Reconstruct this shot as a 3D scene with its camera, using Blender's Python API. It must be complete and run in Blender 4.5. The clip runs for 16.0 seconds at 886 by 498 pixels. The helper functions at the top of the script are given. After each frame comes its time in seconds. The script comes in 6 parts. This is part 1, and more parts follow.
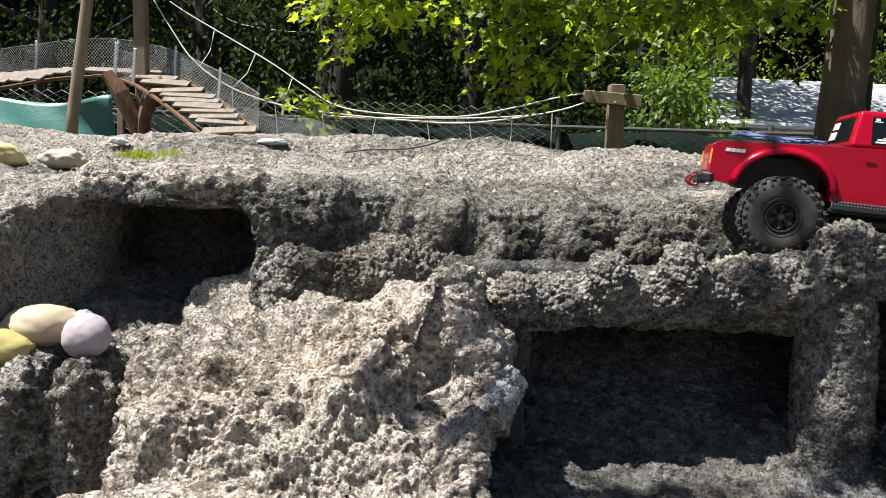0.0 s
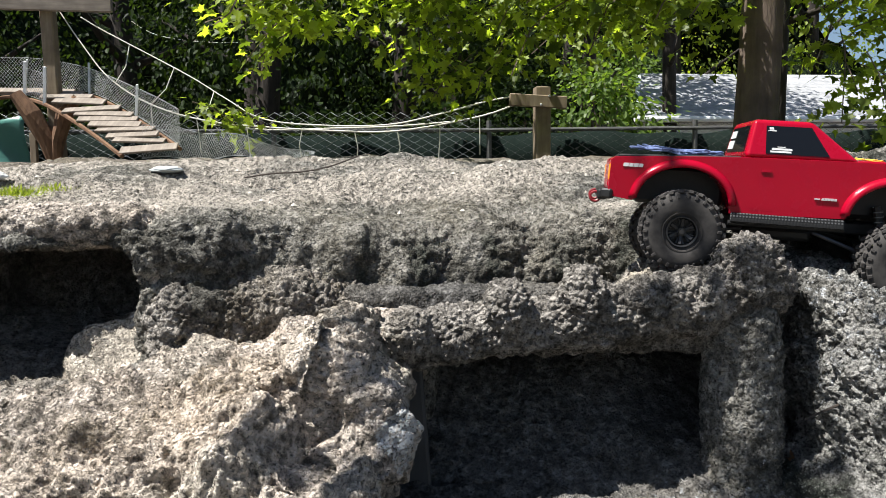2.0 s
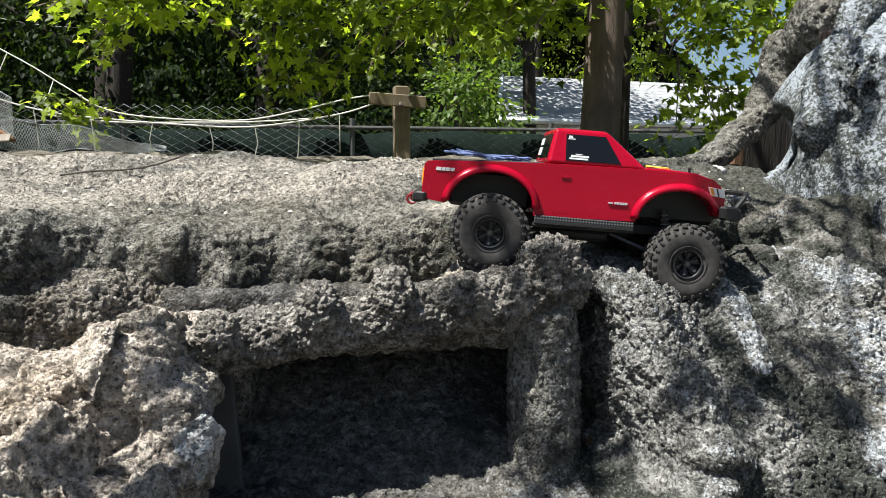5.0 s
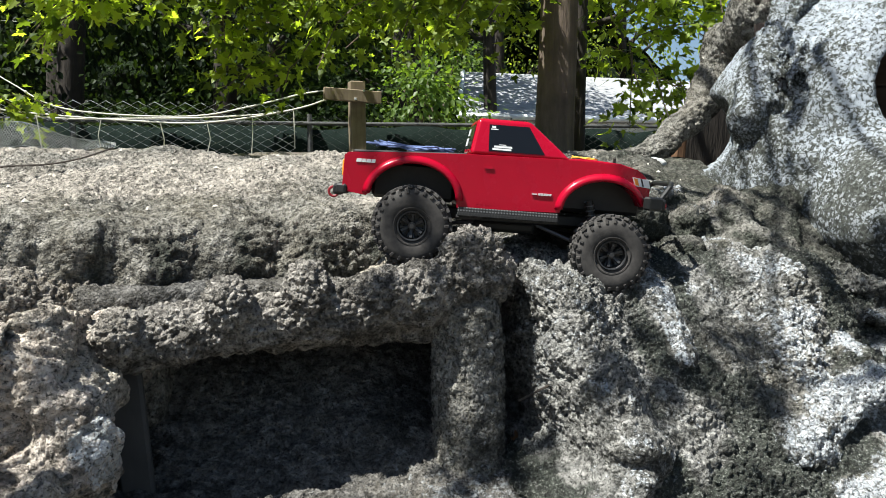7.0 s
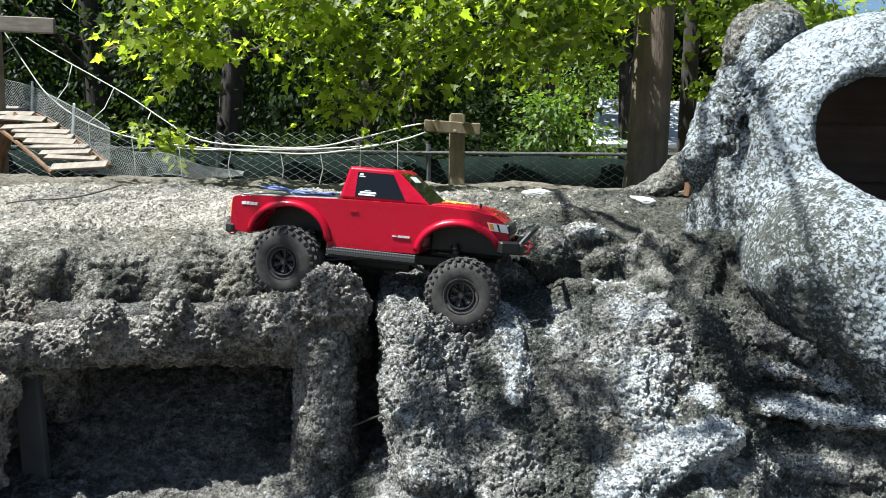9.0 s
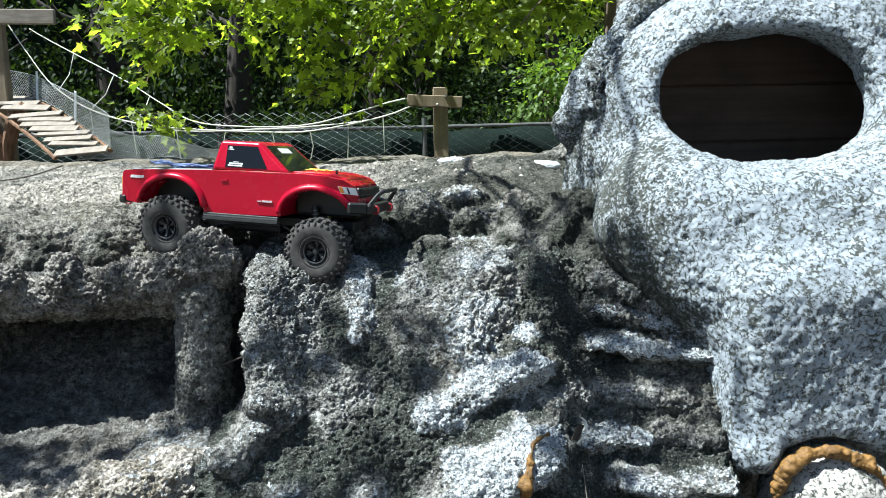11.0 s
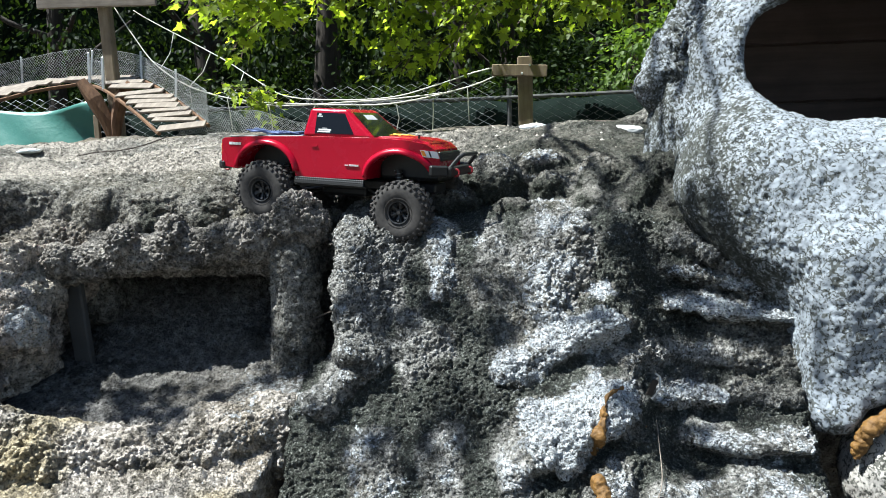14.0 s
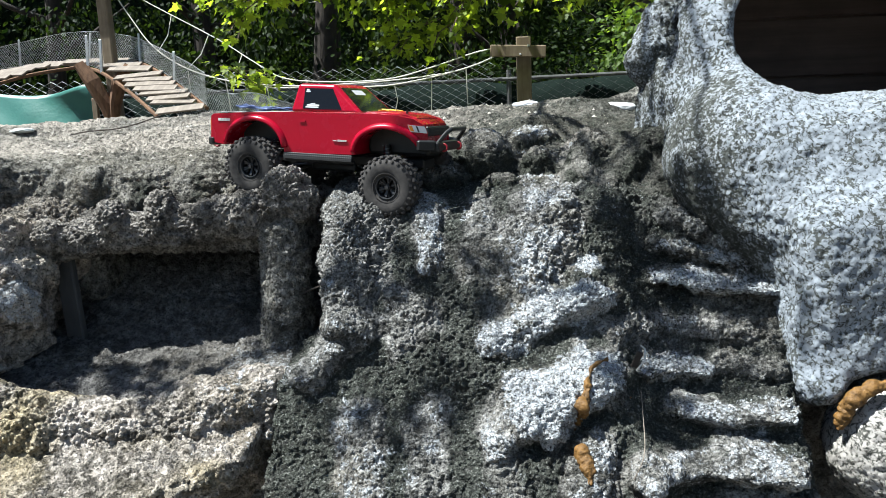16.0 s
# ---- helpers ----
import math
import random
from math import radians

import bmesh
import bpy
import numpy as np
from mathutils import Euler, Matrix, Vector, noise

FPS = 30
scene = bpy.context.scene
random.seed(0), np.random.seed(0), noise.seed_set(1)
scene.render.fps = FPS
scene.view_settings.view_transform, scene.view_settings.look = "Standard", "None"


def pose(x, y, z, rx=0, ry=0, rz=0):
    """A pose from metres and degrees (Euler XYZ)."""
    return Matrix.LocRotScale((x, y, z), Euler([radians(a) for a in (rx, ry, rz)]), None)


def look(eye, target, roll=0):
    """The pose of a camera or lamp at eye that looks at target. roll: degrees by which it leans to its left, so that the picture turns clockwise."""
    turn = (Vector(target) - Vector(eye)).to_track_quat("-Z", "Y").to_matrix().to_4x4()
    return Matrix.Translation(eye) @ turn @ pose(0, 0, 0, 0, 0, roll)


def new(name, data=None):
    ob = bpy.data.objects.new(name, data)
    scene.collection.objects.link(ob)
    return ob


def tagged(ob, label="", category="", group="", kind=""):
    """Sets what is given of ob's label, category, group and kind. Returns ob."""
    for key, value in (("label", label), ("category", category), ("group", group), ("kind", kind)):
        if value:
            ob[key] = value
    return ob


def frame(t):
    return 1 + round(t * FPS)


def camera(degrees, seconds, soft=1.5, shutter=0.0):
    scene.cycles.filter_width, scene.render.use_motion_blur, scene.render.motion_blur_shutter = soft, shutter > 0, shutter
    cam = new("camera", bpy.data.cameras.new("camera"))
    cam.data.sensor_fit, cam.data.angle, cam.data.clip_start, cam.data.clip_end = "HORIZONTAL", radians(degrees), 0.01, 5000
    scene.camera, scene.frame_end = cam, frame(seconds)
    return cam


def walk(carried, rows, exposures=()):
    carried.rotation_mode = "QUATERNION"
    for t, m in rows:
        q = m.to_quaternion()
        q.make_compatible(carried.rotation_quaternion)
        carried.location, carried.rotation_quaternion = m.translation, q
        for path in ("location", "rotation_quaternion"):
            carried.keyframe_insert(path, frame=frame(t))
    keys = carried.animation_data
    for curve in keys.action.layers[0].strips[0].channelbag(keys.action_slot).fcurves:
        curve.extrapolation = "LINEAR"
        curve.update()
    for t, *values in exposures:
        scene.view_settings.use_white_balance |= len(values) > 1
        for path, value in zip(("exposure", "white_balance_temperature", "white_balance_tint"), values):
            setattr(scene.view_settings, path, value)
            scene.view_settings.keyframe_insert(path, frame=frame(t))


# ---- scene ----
cam = camera(62.0, 16.0, soft=0.9)
PATH = [
    (0, (-0.003, 0.064, 1.294), (0.003, 2.056, 1.112), 2.2),
    (0.5, (0.033, 0.085, 1.3), (0.125, 2.074, 1.11), 0.6),
    (1, (0.072, 0.111, 1.326), (0.185, 2.099, 1.143), -0.2),
    (1.5, (0.077, 0.132, 1.335), (0.202, 2.121, 1.161), -0.5),
    (2, (0.086, 0.134, 1.337), (0.242, 2.121, 1.166), -0.5),
    (2.5, (0.113, 0.139, 1.335), (0.317, 2.121, 1.164), -0.4),
    (3, (0.147, 0.141, 1.338), (0.405, 2.117, 1.166), -0.3),
    (3.5, (0.181, 0.133, 1.346), (0.494, 2.101, 1.175), -0.1),
    (4, (0.195, 0.122, 1.346), (0.554, 2.083, 1.175), -0.1),
    (6.3, (0.162, 0.074, 1.347), (0.79, 1.963, 1.15), -0.0),
    (6.5, (0.182, 0.088, 1.348), (0.811, 1.976, 1.149), -0.1),
    (7, (0.267, 0.1, 1.337), (0.848, 2.004, 1.148), -0.3),
    (7.5, (0.346, 0.026, 1.354), (0.832, 1.959, 1.186), -0.1),
    (8, (0.457, -0.056, 1.36), (0.823, 1.905, 1.218), 0.2),
    (8.5, (0.64, -0.059, 1.371), (0.889, 1.922, 1.244), 0.6),
    (9, (0.799, -0.116, 1.373), (0.954, 1.874, 1.251), 0.6),
    (9.5, (0.897, -0.22, 1.372), (0.985, 1.774, 1.247), 0.1),
    (10, (1.018, -0.293, 1.383), (1.088, 1.701, 1.241), -0.6),
    (10.2, (1.057, -0.298, 1.377), (1.131, 1.695, 1.226), -0.9),
    (12.3, (1.222, -0.367, 1.334), (1.266, 1.619, 1.105), -2.2),
    (12.5, (1.225, -0.364, 1.336), (1.246, 1.622, 1.107), -2.2),
    (13, (1.21, -0.371, 1.331), (1.159, 1.614, 1.091), -2.2),
    (13.5, (1.182, -0.381, 1.333), (1.067, 1.6, 1.084), -2.0),
    (14, (1.175, -0.386, 1.328), (1.015, 1.591, 1.072), -1.9),
    (14.5, (1.183, -0.386, 1.32), (1.001, 1.587, 1.046), -1.9),
    (15, (1.196, -0.391, 1.315), (1.009, 1.58, 1.03), -2.0),
    (15.5, (1.202, -0.397, 1.309), (1.024, 1.573, 1.014), -2.1),
    (16, (1.208, -0.392, 1.306), (1.04, 1.579, 1.008), -2.1),
]
EXPOSURES = [(0, 1.30, 6350, 10), (4.0, 1.32, 6300, 8), (6.5, 1.37, 6300, 6), (8.5, 1.60, 6050, 4), (10.0, 1.70, 5850, 2), (12.5, 1.78, 5750, 0), (14.5, 1.50, 5950, 5), (16.0, 1.49, 5950, 5)]
walk(cam, [(t, look(eye, target, roll)) for t, eye, target, roll in PATH], EXPOSURES)

# ---- world and sun ----
world = bpy.data.worlds.new("world")
scene.world = world
world.use_nodes = True
_nt = world.node_tree
_bg = _nt.nodes["Background"]
_sky = _nt.nodes.new("ShaderNodeTexSky")
_sky.sky_type = "NISHITA"
_sky.sun_disc = False
SUN_TO = Vector((-0.43, -0.11, 0.88)).normalized()
_sky.sun_elevation = math.asin(SUN_TO.z)
_sky.sun_rotation = math.atan2(SUN_TO.x, SUN_TO.y)
_nt.links.new(_sky.outputs[0], _bg.inputs[0])
_bg.inputs[1].default_value = 0.043
sun = new("sun", bpy.data.lights.new("sun", "SUN"))
sun.data.energy = 5.0
sun.data.angle = radians(0.55)
sun.data.color = (1.0, 0.96, 0.90)
sun.matrix_world = look((-4, 4, 9), Vector((-4, 4, 9)) - SUN_TO)


# ---- materials ----
def mat(name, base=(0.5, 0.5, 0.5), rough=0.8, metal=0.0, spec=0.5, coat=0.0):
    m = bpy.data.materials.new(name)
    m.use_nodes = True
    b = m.node_tree.nodes["Principled BSDF"]
    b.inputs["Base Color"].default_value = (*base, 1)
    b.inputs["Roughness"].default_value = rough
    b.inputs["Metallic"].default_value = metal
    b.inputs["Specular IOR Level"].default_value = spec
    b.inputs["Coat Weight"].default_value = coat
    return m


class Nodes:
    """Short hand for building a material's node graph."""

    def __init__(self, m):
        self.t = m.node_tree
        self.b = self.t.nodes["Principled BSDF"]
        self.pos = self.t.nodes.new("ShaderNodeNewGeometry").outputs["Position"]
        self.obj = self.t.nodes.new("ShaderNodeTexCoord").outputs["Object"]

    def link(self, a, b):
        self.t.links.new(a, b)

    def noise(self, scale, detail=4, rough=0.6, vec=None, distort=0.0):
        n = self.t.nodes.new("ShaderNodeTexNoise")
        n.inputs["Scale"].default_value = scale
        n.inputs["Detail"].default_value = detail
        n.inputs["Roughness"].default_value = rough
        n.inputs["Distortion"].default_value = distort
        self.link(vec or self.pos, n.inputs["Vector"])
        return n.outputs["Fac"]

    def voronoi(self, scale, vec=None, out="Distance", feature="F1", rand=1.0):
        n = self.t.nodes.new("ShaderNodeTexVoronoi")
        n.feature = feature
        n.inputs["Scale"].default_value = scale
        n.inputs["Randomness"].default_value = rand
        self.link(vec or self.pos, n.inputs["Vector"])
        return n.outputs[out]

    def warp(self, scale, amount):
        n = self.t.nodes.new("ShaderNodeTexNoise")
        n.inputs["Scale"].default_value = scale
        n.inputs["Detail"].default_value = 2
        self.link(self.pos, n.inputs["Vector"])
        a = self.t.nodes.new("ShaderNodeVectorMath")
        a.operation = "SUBTRACT"
        self.link(n.outputs["Color"], a.inputs[0])
        a.inputs[1].default_value = (0.5, 0.5, 0.5)
        s = self.t.nodes.new("ShaderNodeVectorMath")
        s.operation = "SCALE"
        self.link(a.outputs[0], s.inputs[0])
        s.inputs["Scale"].default_value = amount
        p = self.t.nodes.new("ShaderNodeVectorMath")
        self.link(self.pos, p.inputs[0])
        self.link(s.outputs[0], p.inputs[1])
        return p.outputs[0]

    def stretch(self, sx, sy, sz, vec=None):
        n = self.t.nodes.new("ShaderNodeMapping")
        n.inputs["Scale"].default_value = (sx, sy, sz)
        self.link(vec or self.pos, n.inputs["Vector"])
        return n.outputs[0]

    def ramp(self, fac, stops):
        n = self.t.nodes.new("ShaderNodeValToRGB")
        r = n.color_ramp
        while len(r.elements) < len(stops):
            r.elements.new(0.5)
        for e, (p, c) in zip(r.elements, stops):
            e.position = p
            e.color = (*c, 1) if len(c) == 3 else c
        self.link(fac, n.inputs[0])
        return n.outputs[0]

    def span(self, fac, lo, hi, a=0.0, b=1.0):
        n = self.t.nodes.new("ShaderNodeMapRange")
        self.link(fac, n.inputs[0])
        for i, v in enumerate((lo, hi, a, b)):
            n.inputs[i + 1].default_value = v
        return n.outputs[0]

    def math(self, op, a, b):
        n = self.t.nodes.new("ShaderNodeMath")
        n.operation = op
        for i, v in enumerate((a, b)):
            if isinstance(v, (int, float)):
                n.inputs[i].default_value = v
            else:
                self.link(v, n.inputs[i])
        return n.outputs[0]

    def mix(self, fac, a, b, mode="MIX"):
        n = self.t.nodes.new("ShaderNodeMix")
        n.data_type = "RGBA"
        n.blend_type = mode
        for key, v in ((0, fac), (6, a), (7, b)):
            if isinstance(v, (int, float)):
                n.inputs[key].default_value = v
            elif isinstance(v, tuple):
                n.inputs[key].default_value = (*v, 1)
            else:
                self.link(v, n.inputs[key])
        return n.outputs[2]

    def attr(self, key):
        n = self.t.nodes.new("ShaderNodeAttribute")
        n.attribute_name = key
        return n.outputs["Fac"]

    def random(self):
        return self.t.nodes.new("ShaderNodeObjectInfo").outputs["Random"]

    def island(self):
        return self.t.nodes.new("ShaderNodeNewGeometry").outputs["Random Per Island"]

    def color(self, c):
        self.link(c, self.b.inputs["Base Color"])

    def rough(self, r):
        self.link(r, self.b.inputs["Roughness"])

    def bump(self, height, strength, dist, prev=None):
        n = self.t.nodes.new("ShaderNodeBump")
        n.inputs["Strength"].default_value = strength
        n.inputs["Distance"].default_value = dist
        self.link(height, n.inputs["Height"])
        if prev is not None:
            self.link(prev, n.inputs["Normal"])
        self.link(n.outputs[0], self.b.inputs["Normal"])
        return n.outputs[0]


def rock_material(name, pale, mid, dark, moss=(0.030, 0.034, 0.026), paint=(0.60, 0.63, 0.66), sand=(0.46, 0.41, 0.33), rough_scale=1.0, speck=0.32):
    """Crusty cement. The mesh carries how much moss, old white paint and sand each place has; moss and paint also hold
    some painted shade and light.
    """
    m = mat(name, mid, 0.95, spec=0.15)
    n = Nodes(m)
    w = n.warp(28, 0.02)
    patch = n.noise(5.5, 6, 0.64, distort=0.5)
    clump = n.noise(44, 6, 0.72, w)
    fine = n.noise(165, 5, 0.75)
    grain = n.noise(430, 3, 0.7)
    c = n.ramp(n.mix(0.62, patch, clump), [(0.42, tuple(v * 0.7 for v in dark)), (0.505, mid), (0.61, tuple(v * 1.15 for v in pale))])
    tint = n.noise(2.6, 4, 0.6)
    c = n.mix(n.span(tint, 0.45, 0.70, 0.0, 0.30), c, tuple(a * b for a, b in zip(mid, (1.18, 1.02, 0.74))))
    c = n.mix(n.span(n.attr("sand"), 0.25, 0.75), c, n.ramp(n.mix(0.5, clump, fine), [(0.35, tuple(v * 0.55 for v in sand)), (0.55, sand), (0.70, tuple(v * 1.2 for v in sand))]))
    lichen = n.math("ADD", n.attr("moss"), n.math("MULTIPLY", n.math("SUBTRACT", n.mix(0.45, clump, n.noise(15, 5, 0.7)), 0.5), 1.7))
    mossy = n.mix(n.span(fine, 0.38, 0.68), tuple(v * 0.6 for v in moss), tuple(v * 1.9 for v in moss))
    c = n.mix(n.span(lichen, 0.34, 0.66, 0.0, 0.93), c, mossy)
    # small pits: the shade and dirt in them are put into the colour
    holes = n.noise(72, 5, 0.72, n.warp(40, 0.02))
    c = n.mix(n.span(holes, 0.448, 0.395, 0.0, 0.35 + 0.45 * speck), c, tuple(v * 0.5 for v in dark))
    chips = n.math("ADD", n.attr("paint"), n.math("MULTIPLY", n.math("SUBTRACT", n.mix(0.5, n.noise(30, 6, 0.78, w), n.noise(84, 5, 0.78, w)), 0.5), 2.6))
    edge = n.voronoi(78, n.warp(60, 0.012), feature="DISTANCE_TO_EDGE")
    chips = n.math("MULTIPLY", n.span(chips, 0.50, 0.62), n.span(edge, 0.02, 0.09, 0.25, 1.0))
    c = n.mix(chips, c, n.mix(n.span(clump, 0.35, 0.65), tuple(v * 0.74 for v in paint), paint))
    c = n.mix(n.span(fine, 0.54, 0.64, 0.0, 0.55 * speck), c, tuple(min(v * 1.35, 0.8) for v in pale))
    c = n.mix(n.span(fine, 0.44 + 0.055 * speck, 0.36 + 0.055 * speck, 0.0, 0.94), c, tuple(v * 0.45 for v in dark))
    c = n.mix(n.span(grain, 0.56, 0.72, 0.0, 0.35 * speck), c, tuple(v * 0.5 for v in mid))
    n.color(c)
    w2 = n.warp(60, 0.008)
    grains = n.voronoi(88 * rough_scale, w2, feature="SMOOTH_F1")
    small = n.voronoi(190 * rough_scale, w2)
    relief = 0.75 + 0.25 * speck
    b = n.bump(n.math("SUBTRACT", 1.0, grains), 0.9 * relief, 0.007)
    b = n.bump(n.math("SUBTRACT", 1.0, small), relief, 0.007, b)
    b = n.bump(n.span(holes, 0.38, 0.50), 0.9, 0.006, b)
    n.bump(fine, 0.8 * relief, 0.005, b)
    return m


ROCK = rock_material("grey_cement_rock", (0.355, 0.33, 0.297), (0.232, 0.214, 0.190), (0.088, 0.081, 0.071))
ROCK_WARM = rock_material("sandy_cement_rock", (0.62, 0.548, 0.478), (0.45, 0.39, 0.332), (0.16, 0.142, 0.120), paint=(0.60, 0.61, 0.61), sand=(0.54, 0.485, 0.405))
ROCK_MOSSY = rock_material("yellow_stained_rock", (0.55, 0.50, 0.45), (0.37, 0.335, 0.29), (0.13, 0.118, 0.098), sand=(0.47, 0.39, 0.23))
ROCK_DARK = rock_material("weathered_dark_rock", (0.36, 0.35, 0.328), (0.225, 0.220, 0.203), (0.085, 0.084, 0.076), moss=(0.037, 0.042, 0.034), paint=(0.60, 0.63, 0.655), speck=0.65)
ROCK_FACE = rock_material("mossy_grey_rock", (0.30, 0.287, 0.258), (0.185, 0.177, 0.156), (0.075, 0.073, 0.064), sand=(0.42, 0.38, 0.325), speck=0.38)
# darker rock for recesses: part of their shade is in this colour
CAVE = rock_material("shaded_cave_rock", (0.20, 0.192, 0.182), (0.130, 0.125, 0.118), (0.065, 0.064, 0.060), paint=(0.34, 0.35, 0.35))
EARTH = rock_material("dry_earth", (0.25, 0.225, 0.185), (0.18, 0.16, 0.13), (0.09, 0.08, 0.065))


def skull_material(name, lo, hi, under):
    """Thick white paint broken into chips, with dark gaps; greyer with wear, and with painted shade that the mesh
    carries.
    """
    m = mat(name, hi, 0.9, spec=0.2)
    n = Nodes(m)
    body = n.ramp(n.noise(11, 5, 0.65), [(0.3, lo), (0.7, hi)])
    wear_shade = n.math("ADD", n.noise(3.4, 6, 0.7, distort=0.6), n.attr("moss"))
    c = n.mix(n.span(wear_shade, 0.50, 0.95, 0.0, 0.80), body, under)
    w = n.warp(60, 0.022)
    edge = n.voronoi(70, w, feature="DISTANCE_TO_EDGE")
    breaks = n.noise(34, 5, 0.72)
    gap = n.math("SUBTRACT", n.span(breaks, 0.40, 0.66, 0.0, 0.36), edge)
    gap = n.math("ADD", gap, n.span(wear_shade, 0.40, 0.90, -0.05, 0.14))
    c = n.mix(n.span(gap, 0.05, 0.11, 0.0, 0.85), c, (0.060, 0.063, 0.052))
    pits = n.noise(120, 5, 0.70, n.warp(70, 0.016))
    c = n.mix(n.span(n.math("ADD", pits, n.span(wear_shade, 0.35, 0.9, 0.02, -0.07)), 0.468, 0.432, 0.0, 0.93), c, (0.045, 0.047, 0.040))
    c = n.mix(n.span(n.noise(300, 3, 0.75), 0.58, 0.70, 0.0, 0.25), c, (0.20, 0.20, 0.19))
    n.color(c)
    b = n.bump(n.span(pits, 0.42, 0.50), 0.8, 0.003)
    b = n.bump(n.math("SUBTRACT", 1.0, n.voronoi(150, w, feature="SMOOTH_F1")), 0.4, 0.003, b)
    n.bump(n.noise(140, 6, 0.82), 0.8, 0.004, b)
    return m


SKULL = skull_material("white_painted_rock", (0.25, 0.275, 0.30), (0.335, 0.368, 0.403), (0.145, 0.142, 0.126))
STUMP = skull_material("pale_beige_rock", (0.42, 0.395, 0.36), (0.52, 0.49, 0.45), (0.27, 0.245, 0.20))


def grainy(name, a, b, rough=0.8, scale=(60, 60, 4), bump=0.3, dist=0.002, big=6.0, spec=0.4):
    """A streaked or grainy two-tone surface with a little relief, along the object's own axes."""
    m = mat(name, a, rough, spec=spec)
    n = Nodes(m)
    v = n.stretch(*scale, vec=n.obj)
    f = n.noise(1.0, 5, 0.65, vec=v)
    c = n.ramp(f, [(0.3, a), (0.7, b)])
    c = n.mix(n.span(n.noise(big, 4, 0.6, vec=n.obj), 0.4, 0.7, 0, 0.5), c, tuple(x * 0.55 for x in a))
    n.color(c)
    n.bump(f, bump, dist)
    return m


POST_WOOD = grainy("weathered_tan_post_wood", (0.15, 0.112, 0.073), (0.25, 0.198, 0.134), 0.85, (30, 30, 2.5))
DECK_WOOD = grainy("grey_brown_plank_wood", (0.146, 0.12, 0.0944), (0.267, 0.228, 0.189), 0.85, (3, 30, 30))
OLD_WOOD = grainy("rotten_brown_wood", (0.090, 0.045, 0.022), (0.19, 0.105, 0.056), 0.9, (25, 25, 4), 0.8, 0.01)
PANEL_WOOD = grainy("dark_brown_board", (0.07, 0.05, 0.042), (0.13, 0.095, 0.08), 0.8, (2, 30, 30))
BARK = grainy("brown_maple_bark", (0.082, 0.060, 0.046), (0.165, 0.124, 0.095), 0.95, (14, 14, 2.2), 1.0, 0.02)
ROPE = grainy("pale_rope", (0.50, 0.48, 0.42), (0.68, 0.66, 0.58), 0.8, (60, 60, 60))
GALV = grainy("galvanised_wire", (0.46, 0.468, 0.468), (0.62, 0.63, 0.63), 0.5, (40, 40, 40), 0.1)
GALV.node_tree.nodes["Principled BSDF"].inputs["Metallic"].default_value = 0.6
GALV_DULL = grainy("dull_fence_pipe", (0.056, 0.056, 0.054), (0.096, 0.096, 0.092), 0.6, (30, 30, 30), 0.1)
TARP = grainy("dark_green_fence_fabric", (0.007, 0.012, 0.010), (0.013, 0.020, 0.017), 1.0, (30, 30, 30), 0.2, 0.004, spec=0.05)
TARP_TEAL = grainy("teal_green_tarp", (0.045, 0.155, 0.13), (0.095, 0.26, 0.22), 0.40, (6, 6, 6), 0.4, 0.02)
SHINGLE = grainy("grey_roof_shingle", (0.245, 0.252, 0.259), (0.36, 0.36, 0.367), 0.9, (10, 10, 10))
SIDING = grainy("white_siding", (0.72, 0.73, 0.74), (0.80, 0.81, 0.81), 0.6, (2, 2, 30))


def leaf_material(name, a, b, trans=0.5, spec=0.4):
    m = mat(name, a, 0.5, spec=spec)
    n = Nodes(m)
    c = n.ramp(n.island(), [(0.0, a), (0.8, b), (1.0, tuple(x * 1.25 for x in b))])
    n.color(c)
    t = n.t.nodes.new("ShaderNodeBsdfTranslucent")
    bright = n.mix(1.0, c, (2.2, 2.2, 0.8), "MULTIPLY")
    n.link(bright, t.inputs[0])
    mx = n.t.nodes.new("ShaderNodeMixShader")
    mx.inputs[0].default_value = trans
    n.link(n.b.outputs[0], mx.inputs[1])
    n.link(t.outputs[0], mx.inputs[2])
    n.link(mx.outputs[0], n.t.nodes["Material Output"].inputs[0])
    return m


LEAF = leaf_material("maple_leaf", (0.026, 0.048, 0.007), (0.235, 0.30, 0.040), 0.6)
# woods bark and leaves have shade in their colours; LEAF_LIT is the sunlit copy
DARK_BARK = grainy("shaded_dark_wood", (0.018, 0.014, 0.011), (0.045, 0.036, 0.028), 0.95, (14, 14, 2.2), 1.0, 0.02)
LEAF_DARK = leaf_material("shaded_wood_leaf", (0.003, 0.008, 0.0024), (0.019, 0.033, 0.008), 0.35, 0.08)
LEAF_LIT = leaf_material("sunlit_leaf", (0.0462, 0.0858, 0.0132), (0.099, 0.152, 0.0297))


# ---- mesh helpers ----
def mesh_np(name, verts, faces, material=None, smooth=True):
    """A mesh from arrays: faces is one array of triangles or quads."""
    me = bpy.data.meshes.new(name)
    k = faces.shape[1]
    me.vertices.add(len(verts))
    me.vertices.foreach_set("co", np.asarray(verts, np.float32).ravel())
    me.loops.add(faces.size)
    me.loops.foreach_set("vertex_index", np.asarray(faces, np.int32).ravel())
    me.polygons.add(len(faces))
    me.polygons.foreach_set("loop_start", np.arange(0, faces.size, k, dtype=np.int32))
    me.polygons.foreach_set("use_smooth", np.full(len(faces), smooth))
    me.update(calc_edges=True)
    if material:
        me.materials.append(material)
    return me


